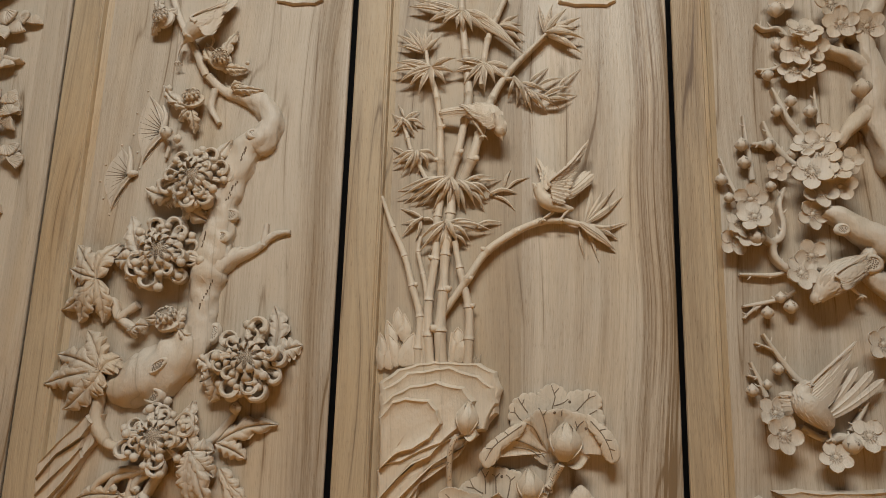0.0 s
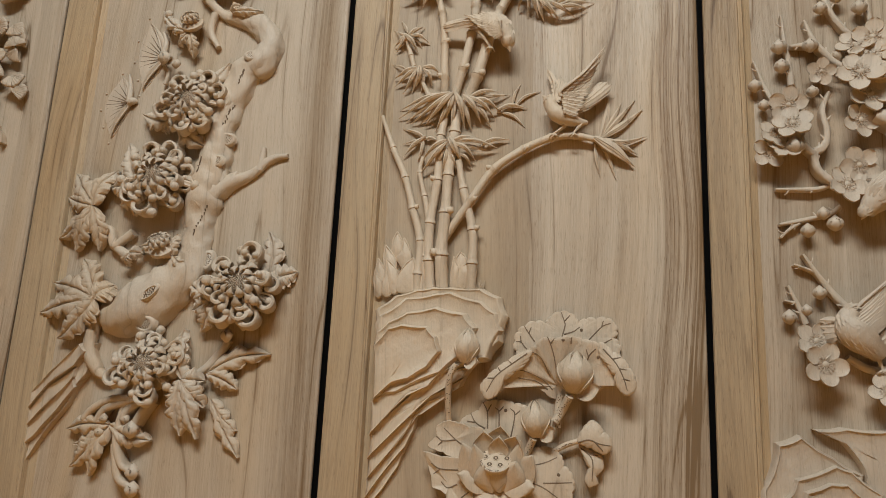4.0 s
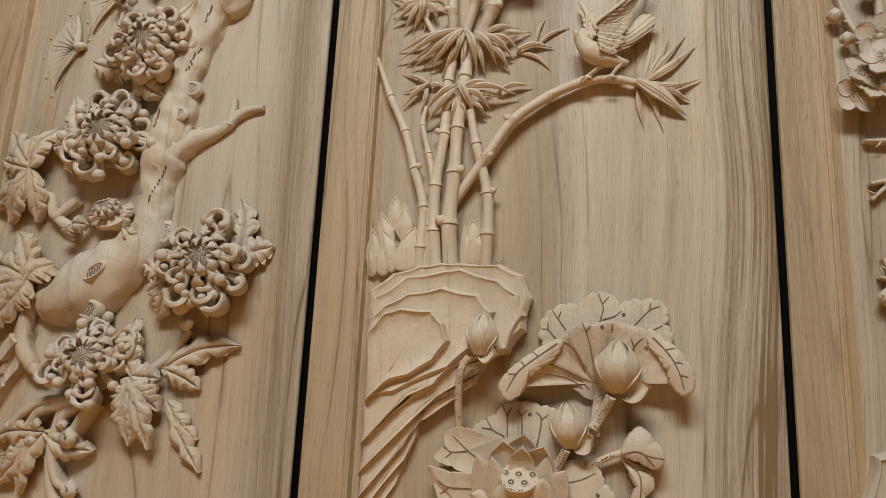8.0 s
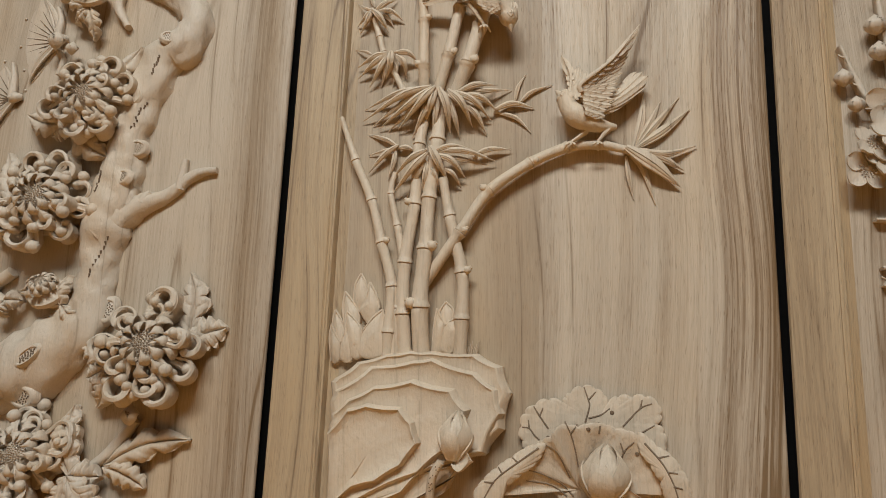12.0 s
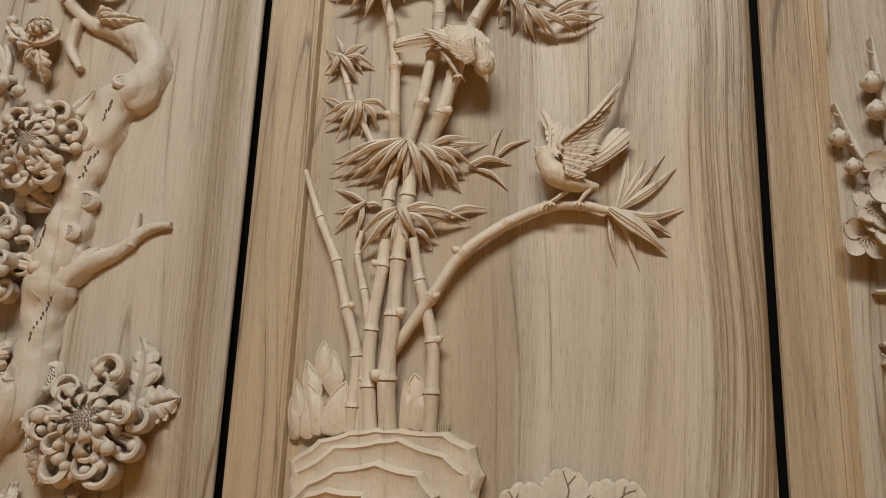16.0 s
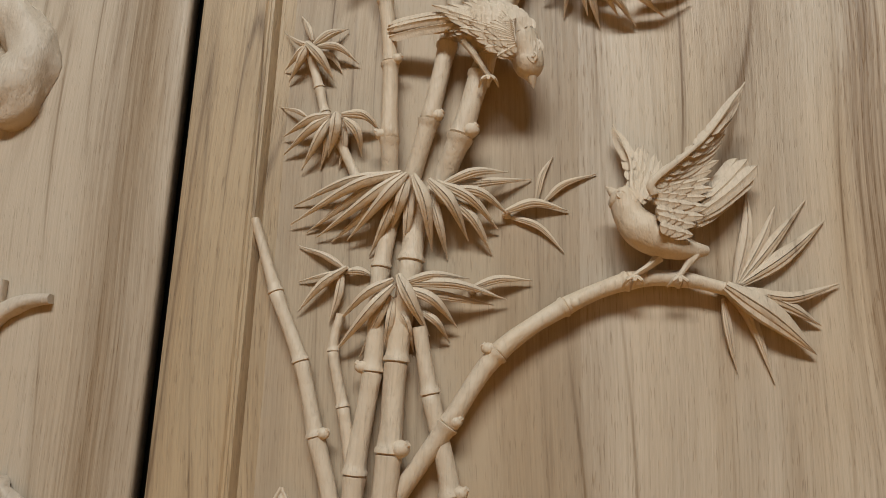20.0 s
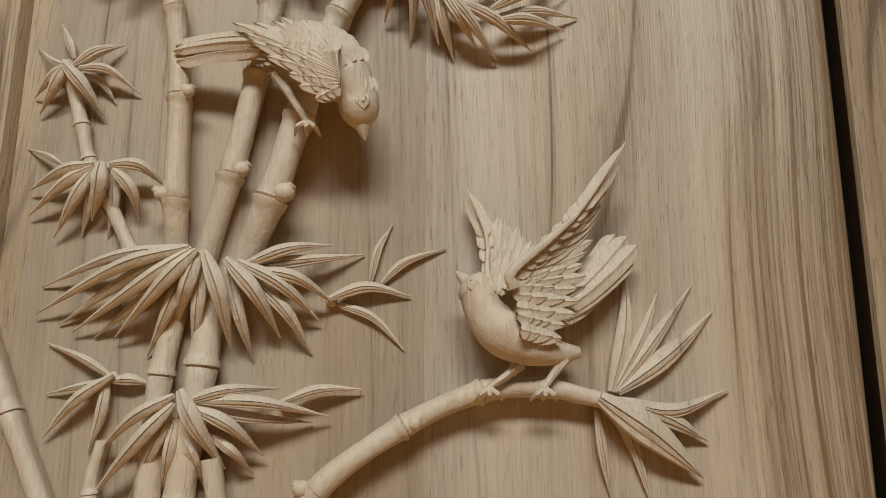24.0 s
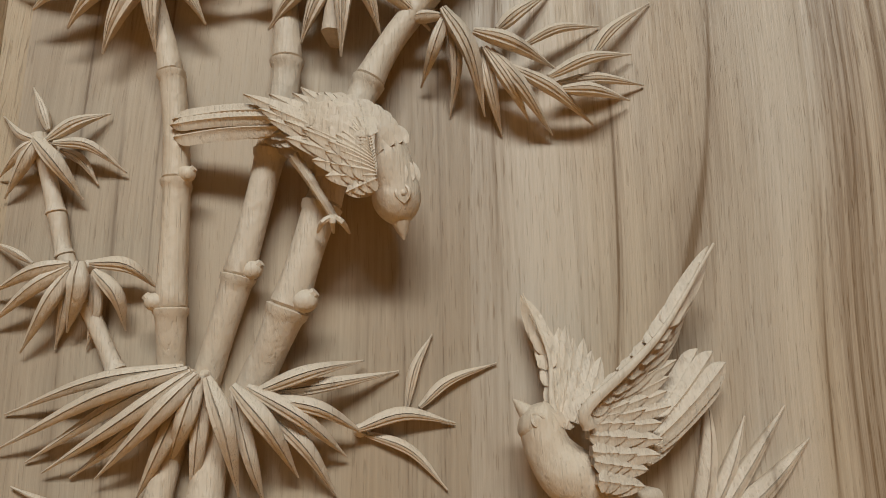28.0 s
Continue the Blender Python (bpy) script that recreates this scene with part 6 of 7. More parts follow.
# ---- chrysanthemum panel ----
autumn = carved_panel(-0.507, -0.0098, 0.06, 0.052, "tall carved teak panel with chrysanthemums on an old trunk", ((0, BOARD), (-0.31, BOARD)))
trunk = branch(autumn, [(-0.3568, 1.08, 0.003), (-0.3263, 1.0856, 0.003), (-0.2895, 1.1011, 0.003), (-0.2527, 1.1281, 0.003), (-0.2276, 1.1617, 0.003), (-0.223, 1.2023, 0.003), (-0.2217, 1.2341, 0.003), (-0.2173, 1.2714, 0.003), (-0.211, 1.3083, 0.003), (-0.2053, 1.3439, 0.003), (-0.1995, 1.3872, 0.003), (-0.186, 1.4299, 0.003), (-0.1675, 1.4709, 0.003), (-0.1467, 1.4843, 0.004), (-0.1346, 1.5139, 0.004), (-0.1543, 1.5442, 0.004), (-0.1871, 1.5594, 0.004), (-0.218, 1.5672, 0.004), (-0.249, 1.594, 0.01)], [0.0221, 0.0345, 0.0414, 0.0366, 0.0285, 0.0234, 0.0244, 0.0326, 0.0283, 0.0229, 0.0213, 0.0231, 0.0241, 0.0258, 0.018, 0.0176, 0.0141, 0.0075, 0.007], "trunk", "gnarled old trunk climbing the board", .22, 28)
side = branch(autumn, [(-0.222, 1.2554, 0.004), (-0.2006, 1.2725, 0.004), (-0.1806, 1.2861, 0.004), (-0.1522, 1.296, 0.004), (-0.1356, 1.3069, 0.004), (-0.1234, 1.318, 0.004), (-0.1066, 1.3263, 0.004), (-0.0893, 1.3284, 0.004)], [0.0236, 0.0199, 0.0144, 0.0081, 0.0071, 0.0062, 0.0053, 0.0035], "branch", "", .2)
branch(autumn, [(-0.1323, 1.3056, 0.005), (-0.1297, 1.323, 0.005), (-0.129, 1.3415, 0.005)], [0.0062, 0.0053, 0.0036])
branch(autumn, [(-0.19, 1.2859, 0.01), (-0.1876, 1.2963, 0.01), (-0.1844, 1.3067, 0.01)], [0.0081, 0.0063, 0.0027])
branch(autumn, [(-0.1724, 1.289, 0.01), (-0.1697, 1.2959, 0.01), (-0.165, 1.3019, 0.01)], [0.0071, 0.0054, 0.0027])
branch(autumn, [(-0.2101, 1.2811, 0.01), (-0.2142, 1.2925, 0.01), (-0.2098, 1.3003, 0.01)], [0.0091, 0.0063, 0.0027])
branch(autumn, [(-0.3618, 1.0872, 0.0106), (-0.3709, 1.0607, 0.0106), (-0.3699, 1.0272, 0.0106), (-0.3496, 0.9977, 0.0106), (-0.3262, 0.9906, 0.0106)], [.009, .009, .010, .008, .006])
branch(autumn, [(-0.3263, 1.2084, 0.009), (-0.3436, 1.1962, 0.009), (-0.3557, 1.1881, 0.009), (-0.3679, 1.2135, 0.009), (-0.3902, 1.2053, 0.009)], [.006, .006, .007, .006, .005])
branch(autumn, [(-0.3558, 1.1878, 0.0082), (-0.3355, 1.1746, 0.0082), (-0.3194, 1.1696, 0.0082)], [.006, .007, .004])
branch(autumn, [(-0.1507, 1.05, 0.0074), (-0.1649, 1.0288, 0.0074), (-0.181, 1.0106, 0.0074), (-0.1941, 1.0005, 0.0074)], [.005, .006, .006, .005])
branch(autumn, [(-0.3094, 1.4524, 0.0066), (-0.3065, 1.4706, 0.0066), (-0.3206, 1.4928, 0.0066)], [.003, .003, .003])
branch(autumn, [(-0.2356, 1.5714, 0.0074), (-0.2396, 1.539, 0.0074), (-0.2235, 1.5108, 0.0074)], [.006, .006, .004])
branch(autumn, [(-0.2536, 1.5946, 0.0082), (-0.2759, 1.6411, 0.0082), (-0.3103, 1.7008, 0.0082), (-0.3355, 1.7615, 0.0082)], [.007, .007, .006, .006])
for c, s, u, r, *turned in (((-0.1865, 1.3538, 0.02), 0.0099, 0, 10), ((-0.1946, 1.3171, 0.02), 0.0089, 10, -10), ((-0.1985, 1.1672, 0.02), 0.0125, 10, 12, 0.72, 80), ((-0.2810, 1.0692, 0.02), 0.0135, -12, 0, 0.8, 0), ((-0.2700, 1.1140, 0.02), 0.0150, 5, 5, 0.42, 42), ((-0.3702, 1.0821, 0.02), 0.0082, 0, 0), ((-0.1564, 1.4868, 0.02), 0.0082, 15, 20)):
    knot_end(trunk, c, s, u, r, *turned)
worm_marks(trunk, (-0.1813, 1.4092, 0.02), (-0.1922, 1.379, 0.02))
worm_marks(trunk, (-0.2189, 1.3239, 0.02), (-0.2241, 1.3004, 0.02))
worm_marks(trunk, (-0.2031, 1.2481, 0.02), (-0.219, 1.206, 0.02))
worm_marks(trunk, (-0.1695, 1.4653, 0.02), (-0.1743, 1.4435, 0.02))
for c, s, u, r in (((-0.245, 1.410, 0.020), .050, 4, 6), ((-0.283, 1.288, 0.022), .054, 4, 6), ((-0.131, 1.125, 0.022), .055, 12, 8), ((-0.262, 1.009, 0.022), .050, 14, 8)):
    chrysanthemum(autumn, c, s, u, r)
chrysanthemum(autumn, (-0.266, 1.186, 0.026), .030, 35, 0, "half-open chrysanthemum bud", False, "chrysanthemum_bud")
chrysanthemum(autumn, (-0.265, 1.549, 0.024), .026, 30, 0, "half-open chrysanthemum bud", False, "chrysanthemum_bud")
chrysanthemum(autumn, (-0.224, 1.618, 0.024), .026, 10, 20, "half-open chrysanthemum bud", False, "chrysanthemum_bud")
chrysanthemum(autumn, (-0.333, 1.696, 0.024), .026, 10, -10, "half-open chrysanthemum bud", False, "chrysanthemum_bud")
for c, s in (((-0.306, 1.49, 0.02), .011), ((-0.287, 1.481, 0.016), .008), ((-0.272, 0.862, 0.014), .011), ((-0.269, 0.839, 0.014), .011), ((-0.276, 0.92, 0.024), .012), ((-0.288, 0.934, 0.022), .007), ((-0.328, 0.914, 0.02), .008), ((-0.365, 0.929, 0.016), .006), ((-0.323, 0.933, 0.022), .007), ((-0.145, 1.056, 0.026), .010), ((-0.123, 1.071, 0.022), .008), ((-0.312, 1.569, 0.016), .007), ((-0.181, 1.614, 0.014), .004)):
    bud_ball(autumn, c, s)
for pts in ([(-0.265, 0.963, 0.022), (-0.294, 0.957, 0.022), (-0.323, 0.947, 0.022), (-0.336, 0.928, 0.022)], [(-0.27, 0.958, 0.022), (-0.288, 0.946, 0.022), (-0.293, 0.933, 0.022)], [(-0.296, 0.952, 0.018), (-0.302, 0.908, 0.018), (-0.291, 0.874, 0.018), (-0.275, 0.864, 0.018)], [(-0.305, 0.899, 0.016), (-0.294, 0.856, 0.016), (-0.273, 0.842, 0.016)], [(-0.275, 0.962, 0.022), (-0.315, 0.96, 0.022), (-0.343, 0.946, 0.022), (-0.356, 0.931, 0.022)], [(-0.255, 0.959, 0.022), (-0.267, 0.941, 0.022), (-0.275, 0.925, 0.022)]):
    branch(autumn, pts, [.0055, .0058, .005, .0045][:len(pts)] if len(pts) < 5 else [.005] * len(pts), "hanging_petal", "loose petal curling down below the flower", .05, 9)
broad = "broad_leaf"
leaf_group(autumn, (-0.362, 1.104, 0.024), [(-0.401, 1.166, 0.012), (-0.446, 1.128, 0.012), (-0.462, 1.082, 0.012), (-0.425, 1.044, 0.012), (-0.387, 1.065, 0.02), (-0.342, 1.126, 0.012)], .034)
leaf_group(autumn, (-0.39, 1.247, 0.02), [(-0.438, 1.303, 0.01), (-0.446, 1.264, 0.01), (-0.451, 1.198, 0.01), (-0.419, 1.178, 0.01), (-0.379, 1.179, 0.01), (-0.365, 1.307, 0.01)], .028)
leaf_group(autumn, (-0.097, 1.137, 0.012), [(-0.105, 1.21, 0.006), (-0.057, 1.151, 0.006), (-0.075, 1.136, 0.006)], .030, broad, "flat lobed leaf cut low into the board", .003)
leaf_group(autumn, (-0.18, 1.107, 0.018), [(-0.223, 1.131, 0.012), (-0.193, 1.061, 0.012), (-0.211, 1.092, 0.012)], .024)
leaf_group(autumn, (-0.176, 1.003, 0.014), [(-0.087, 1.033, 0.006), (-0.131, 0.982, 0.006)], .024, broad, "flat lobed leaf cut low into the board", .004)
leaf_group(autumn, (-0.207, 0.992, 0.024), [(-0.217, 1.064, 0.014), (-0.178, 0.992, 0.014), (-0.222, 0.948, 0.014), (-0.180, 0.912, 0.016), (-0.206, 0.915, 0.014), (-0.174, 0.955, 0.014)], .027)
leaf_group(autumn, (-0.168, 0.968, 0.008), [(-0.120, 0.890, 0.005), (-0.128, 0.925, 0.005)], .020, broad, "narrow lobed leaf cut low into the board", .002)
leaf_group(autumn, (-0.268, 1.385, 0.018), [(-0.335, 1.398, 0.012), (-0.222, 1.343, 0.012), (-0.299, 1.37, 0.012), (-0.196, 1.48, 0.012)], .026)
leaf_group(autumn, (-0.316, 1.272, 0.02), [(-0.351, 1.351, 0.012), (-0.352, 1.249, 0.012), (-0.327, 1.234, 0.012), (-0.374, 1.279, 0.012)], .026)
leaf_group(autumn, (-0.319, 1.174, 0.02), [(-0.324, 1.155, 0.014), (-0.302, 1.175, 0.014)], .016)
leaf_group(autumn, (-0.247, 1.17, 0.02), [(-0.309, 1.185, 0.014), (-0.229, 1.143, 0.014), (-0.247, 1.205, 0.014)], .018)
leaf_group(autumn, (-0.314, 0.925, 0.016), [(-0.374, 0.894, 0.01), (-0.375, 0.863, 0.01), (-0.343, 0.852, 0.01), (-0.253, 0.906, 0.01), (-0.388, 0.915, 0.01)], .026)
leaf_group(autumn, (-0.203, 1.566, 0.016), [(-0.151, 1.566, 0.012), (-0.184, 1.576, 0.012)], .014)
leaf_group(autumn, (-0.268, 1.533, 0.018), [(-0.324, 1.577, 0.012), (-0.291, 1.515, 0.012), (-0.262, 1.492, 0.012), (-0.306, 1.549, 0.012)], .016)
leaf_group(autumn, (-0.226, 1.604, 0.016), [(-0.182, 1.605, 0.01), (-0.205, 1.674, 0.01), (-0.258, 1.654, 0.01)], .016)
leaf_group(autumn, (-0.337, 1.696, 0.016), [(-0.358, 1.672, 0.01), (-0.354, 1.749, 0.01), (-0.314, 1.72, 0.01)], .016)
for pts, rim in (
    ([(-0.379, 1.04, 0.016), (-0.367, 1.029, 0.016), (-0.382, 1.007, 0.016), (-0.424, 0.977, 0.016), (-0.452, 0.939, 0.016), (-0.451, 0.962, 0.016), (-0.422, 0.996, 0.016)], .022),
    ([(-0.383, 1.004, 0.014), (-0.384, 0.991, 0.014), (-0.399, 0.972, 0.014), (-0.435, 0.936, 0.014), (-0.452, 0.915, 0.014), (-0.453, 0.936, 0.014), (-0.425, 0.974, 0.014)], .018),
    ([(-0.386, 0.991, 0.011), (-0.381, 0.977, 0.011), (-0.407, 0.941, 0.011), (-0.442, 0.899, 0.011), (-0.453, 0.889, 0.011), (-0.454, 0.912, 0.011), (-0.432, 0.937, 0.011)], .015),
    ([(-0.383, 0.976, 0.008), (-0.393, 0.951, 0.008), (-0.425, 0.909, 0.008), (-0.452, 0.864, 0.008), (-0.456, 0.889, 0.008), (-0.436, 0.912, 0.008)], .010),
    ([(-0.374, 1.04, 0.008), (-0.36, 1.04, 0.008), (-0.368, 0.994, 0.008), (-0.383, 0.975, 0.008), (-0.39, 0.993, 0.008), (-0.381, 1.016, 0.008)], .014),
):
    ledge(autumn, pts, rim, .004, "slanting ledge of carved rock", .05)
ledge(autumn, [(-0.146, 1.731, 0.003), (-0.115, 1.724, 0.003), (-0.075, 1.724, 0.003), (-0.061, 1.73, 0.003), (-0.055, 1.796, 0.003), (-0.156, 1.8, 0.003)], .006, .002, "low carved cloud at the head of the panel", .05, 4, True, "cloud")
# two winged insects cut flat into the board, and a bird at the top
for pts, root in (([(-0.352, 1.564, 0.012), (-0.365, 1.529, 0.012), (-0.366, 1.496, 0.012), (-0.357, 1.468, 0.012), (-0.351, 1.444, 0.012), (-0.334, 1.473, 0.012)], (-0.316, 1.498, 0.009)), ([(-0.389, 1.47, 0.012), (-0.41, 1.44, 0.012), (-0.415, 1.415, 0.012), (-0.407, 1.389, 0.012), (-0.395, 1.365, 0.012), (-0.38, 1.388, 0.012)], (-0.367, 1.423, 0.009))):
    ends = [q[:2] for q in pts]
    bm = bmesh.new()
    limb(bm, [(root[0] + .010, root[1] + .004, .002), (root[0] + .003, root[1] + .002, .006), (root[0] - .004, root[1] - .003, .004)], [.0035, .0062, .003], 5, 10, .1)
    ornament = part("winged_ornament", bm, CARVED, autumn, "flat carved winged insect with dark rays laid on")
    plate(ornament, "wing", [(*q, .0012) for q in (*ends[:-1], (root[0] - .004, root[1] - .004), (root[0] - .002, root[1] + .006))], .0015, "", .05, (), (), None, .004)
    for end in (ends[0], ends[-2]):
        bm = bmesh.new()
        blade(bm, (*root[:2], .004), (*end, .002), .012, .003, .08, .003)
        part("wing", bm, CARVED, ornament)
    for q in spline(ends[:-1], 3):
        bm = bmesh.new()
        limb(bm, [(*between(root[:2], q, .15), .0034), (*between(root[:2], q, .55), .0026), (*between(root[:2], q, .96), .0012)], [.0006, .0006, .0004], 3, 5)
        # the ray is a dark tube that paints a groove's shade
        part("ray", bm, GROOVE_SHADE, ornament, "thin dark ray coloured as groove shade")
    for q in spline(ends[:-1], 1):
        bm = bmesh.new()
        blob(bm, at((q[0] + (q[0] - root[0]) * .14, q[1] + (q[1] - root[1]) * .14, .0006)), (.0018, .0016, .0018), None, 5, 9)
        part("dot", bm, CARVED, ornament)
branch(autumn, [(-0.3218, 1.4982, 0.005), (-0.3177, 1.5254, 0.005), (-0.3248, 1.5446, 0.005)], [.005, .004, .002], "feeler")
branch(autumn, [(-0.37, 1.4239, 0.005), (-0.3711, 1.4499, 0.005), (-0.3761, 1.4721, 0.005)], [.005, .004, .002], "feeler")
feathered_bird(autumn, [(-0.232, 1.706, 0.02), (-0.246, 1.683, 0.028), (-0.265, 1.671, 0.032), (-0.278, 1.659, 0.032)], [0.006, 0.016, 0.017, 0.012], (-0.289, 1.642, 0.03), [((-0.234, 1.699, 0.024), (-0.212, 1.736, 0.014), 0.016), ((-0.24, 1.704, 0.024), (-0.229, 1.752, 0.014), 0.016)], [([(-0.261, 1.6712, 0.0428), (-0.269, 1.684, 0.042)], (-0.249, 1.652, 0.044), [(-0.216, 1.713, 0.034), (-0.22, 1.697, 0.034), (-0.223, 1.682, 0.034), (-0.231, 1.667, 0.034)], 0.014, (0.68, 0.42), 0.25, 0.5)], [[(-0.251, 1.67, 0.02), (-0.241, 1.652, 0.02), (-0.245, 1.642, 0.02)], [(-0.299, 1.654, 0.015), (-0.304, 1.633, 0.015), (-0.302, 1.619, 0.015)]], 'small carved bird perched among the buds')


# ---- plum panel ----
plum = carved_panel(0.507, 1.008, 0.055, 0.055, "tall carved teak panel with plum blossom and birds", ((0, BOARD),))
bark = branch(plum, [(0.82, 1.423, 0.022), (0.802, 1.474, 0.022), (0.79, 1.514, 0.022), (0.798, 1.554, 0.022), (0.795, 1.588, 0.022), (0.789, 1.631, 0.022), (0.807, 1.682, 0.022), (0.826, 1.728, 0.022)], [.02, .018, .0165, .016, .0155, .012, .012, .012], "trunk", "smooth twisted plum trunk", .2, 16)
for t_pts, r in (
    ([(0.79, 1.584, 0.02), (0.763, 1.604, 0.02), (0.736, 1.614, 0.02), (0.713, 1.633, 0.02)], [.0099, .0086, .0072, .0054]),
    ([(0.793, 1.627, 0.02), (0.774, 1.637, 0.02), (0.764, 1.656, 0.02), (0.757, 1.675, 0.02)], [.0081, .0063, .0054, .0045]),
    ([(0.759, 1.604, 0.02), (0.753, 1.624, 0.02), (0.763, 1.642, 0.02)], [.0047, .0039, .0031]),
    ([(0.786, 1.514, 0.022), (0.761, 1.494, 0.022), (0.741, 1.469, 0.022), (0.729, 1.456, 0.022)], [.0126, .0117, .0081, .0054]),
    ([(0.834, 1.274, 0.024), (0.793, 1.306, 0.024), (0.757, 1.33, 0.024), (0.729, 1.351, 0.024), (0.708, 1.361, 0.024)], [.0234, .0216, .0180, .0135, .0081]),
    ([(0.803, 1.242, 0.022), (0.774, 1.258, 0.022), (0.762, 1.282, 0.022), (0.77, 1.306, 0.022)], [.0180, .0144, .0126, .0090]),
    ([(0.57, 1.447, 0.01), (0.579, 1.419, 0.01), (0.591, 1.389, 0.01), (0.606, 1.373, 0.01)], [.0017, .0025, .0031, .0039]),
    ([(0.608, 1.514, 0.01), (0.61, 1.476, 0.01), (0.614, 1.443, 0.01), (0.616, 1.411, 0.01)], [.0016, .0027, .0033, .0039]),
    ([(0.635, 1.502, 0.014), (0.647, 1.469, 0.014), (0.669, 1.44, 0.014), (0.684, 1.428, 0.014)], [.0017, .0039, .0047, .0055]),
    ([(0.617, 1.467, 0.01), (0.636, 1.468, 0.01), (0.649, 1.466, 0.01)], [.0023, .0039, .0039]),
    ([(0.652, 1.557, 0.012), (0.663, 1.53, 0.012), (0.674, 1.503, 0.012), (0.693, 1.474, 0.012)], [.0016, .0035, .0039, .0047]),
    ([(0.713, 1.557, 0.01), (0.715, 1.521, 0.01), (0.717, 1.499, 0.01)], [.0016, .0027, .0031]),
    ([(0.659, 1.397, 0.016), (0.65, 1.372, 0.016), (0.653, 1.341, 0.016), (0.647, 1.321, 0.016), (0.637, 1.314, 0.016), (0.639, 1.292, 0.016), (0.656, 1.275, 0.016), (0.667, 1.275, 0.016)], [.0023, .0035, .0039, .0047, .0051, .0047, .0051, .0047]),
    ([(0.616, 1.344, 0.018), (0.626, 1.323, 0.018), (0.636, 1.312, 0.018)], [.0039, .0039, .0039]),
    ([(0.59, 1.268, 0.009), (0.621, 1.267, 0.009), (0.645, 1.269, 0.009), (0.664, 1.278, 0.009)], [.0016, .0027, .0031, .0039]),
    ([(0.592, 1.221, 0.009), (0.623, 1.227, 0.009), (0.65, 1.234, 0.009), (0.665, 1.244, 0.009)], [.0016, .0031, .0031, .0031]),
    ([(0.593, 1.204, 0.008), (0.604, 1.215, 0.008), (0.616, 1.223, 0.008)], [.0016, .0023, .0027]),
    ([(0.617, 1.182, 0.011), (0.633, 1.156, 0.011), (0.651, 1.129, 0.011), (0.669, 1.11, 0.011)], [.0016, .0031, .0043, .0047]),
    ([(0.606, 1.169, 0.01), (0.62, 1.164, 0.01), (0.632, 1.158, 0.01)], [.0012, .0016, .0023]),
    ([(0.598, 1.142, 0.01), (0.607, 1.12, 0.01), (0.616, 1.094, 0.01)], [.0016, .0027, .0039]),
    ([(0.593, 1.123, 0.01), (0.601, 1.121, 0.01), (0.607, 1.12, 0.01)], [.0012, .0016, .0023]),
    ([(0.725, 1.051, 0.012), (0.738, 1.071, 0.012), (0.75, 1.091, 0.012)], [.0039, .0031, .0016]),
    ([(0.691, 1.034, 0.012), (0.71, 1.043, 0.012), (0.735, 1.037, 0.012), (0.767, 1.034, 0.012)], [.0054, .0063, .0063, .0072]),
    ([(0.661, 1.055, 0.01), (0.682, 1.042, 0.01), (0.704, 1.039, 0.01)], [.0039, .0047, .0055]),
    ([(0.632, 1.588, 0.01), (0.653, 1.588, 0.01), (0.678, 1.597, 0.01)], [.0016, .0031, .0031]),
    ([(0.635, 1.666, 0.01), (0.649, 1.656, 0.01), (0.67, 1.657, 0.01), (0.685, 1.634, 0.01)], [.0016, .0027, .0027, .0023]),
):
    branch(plum, t_pts, r, "twig" if max(r) < .008 else "branch", "", .26, 10)
for c, s in (((0.76, 1.281, 0.036), .013), ((0.726, 1.33, 0.036), .008)):
    knot_end(bark, c, s, 0, 0)
for c, s in (
    ((0.607, 1.347, 0.034), .026), ((0.606, 1.376, 0.026), .025), ((0.588, 1.337, 0.022), .023), ((0.582, 1.315, 0.018), .023), ((0.599, 1.321, 0.026), .022),
    ((0.69, 1.413, 0.036), .029), ((0.707, 1.434, 0.032), .028), ((0.711, 1.465, 0.028), .026), ((0.723, 1.42, 0.032), .027), ((0.702, 1.387, 0.026), .027), ((0.731, 1.396, 0.026), .024), ((0.691, 1.355, 0.02), .024), ((0.651, 1.426, 0.016), .019), ((0.692, 1.459, 0.022), .024), ((0.747, 1.435, 0.022), .022),
    ((0.683, 1.293, 0.026), .025), ((0.666, 1.266, 0.03), .026),
    ((0.694, 1.636, 0.034), .029), ((0.685, 1.61, 0.03), .028), ((0.707, 1.614, 0.028), .027), ((0.684, 1.582, 0.02), .025), ((0.703, 1.585, 0.02), .025), ((0.749, 1.65, 0.032), .027), ((0.788, 1.645, 0.03), .026), ((0.74, 1.687, 0.024), .027), ((0.671, 1.706, 0.024), .026),
    ((0.628, 1.044, 0.028), .027), ((0.622, 1.072, 0.02), .025), ((0.741, 1.045, 0.024), .025), ((0.697, 1.016, 0.022), .022), ((0.769, 1.169, 0.024), .026),
):
    blossom(plum, c, s, random.uniform(-18, 25), random.uniform(-22, 14))
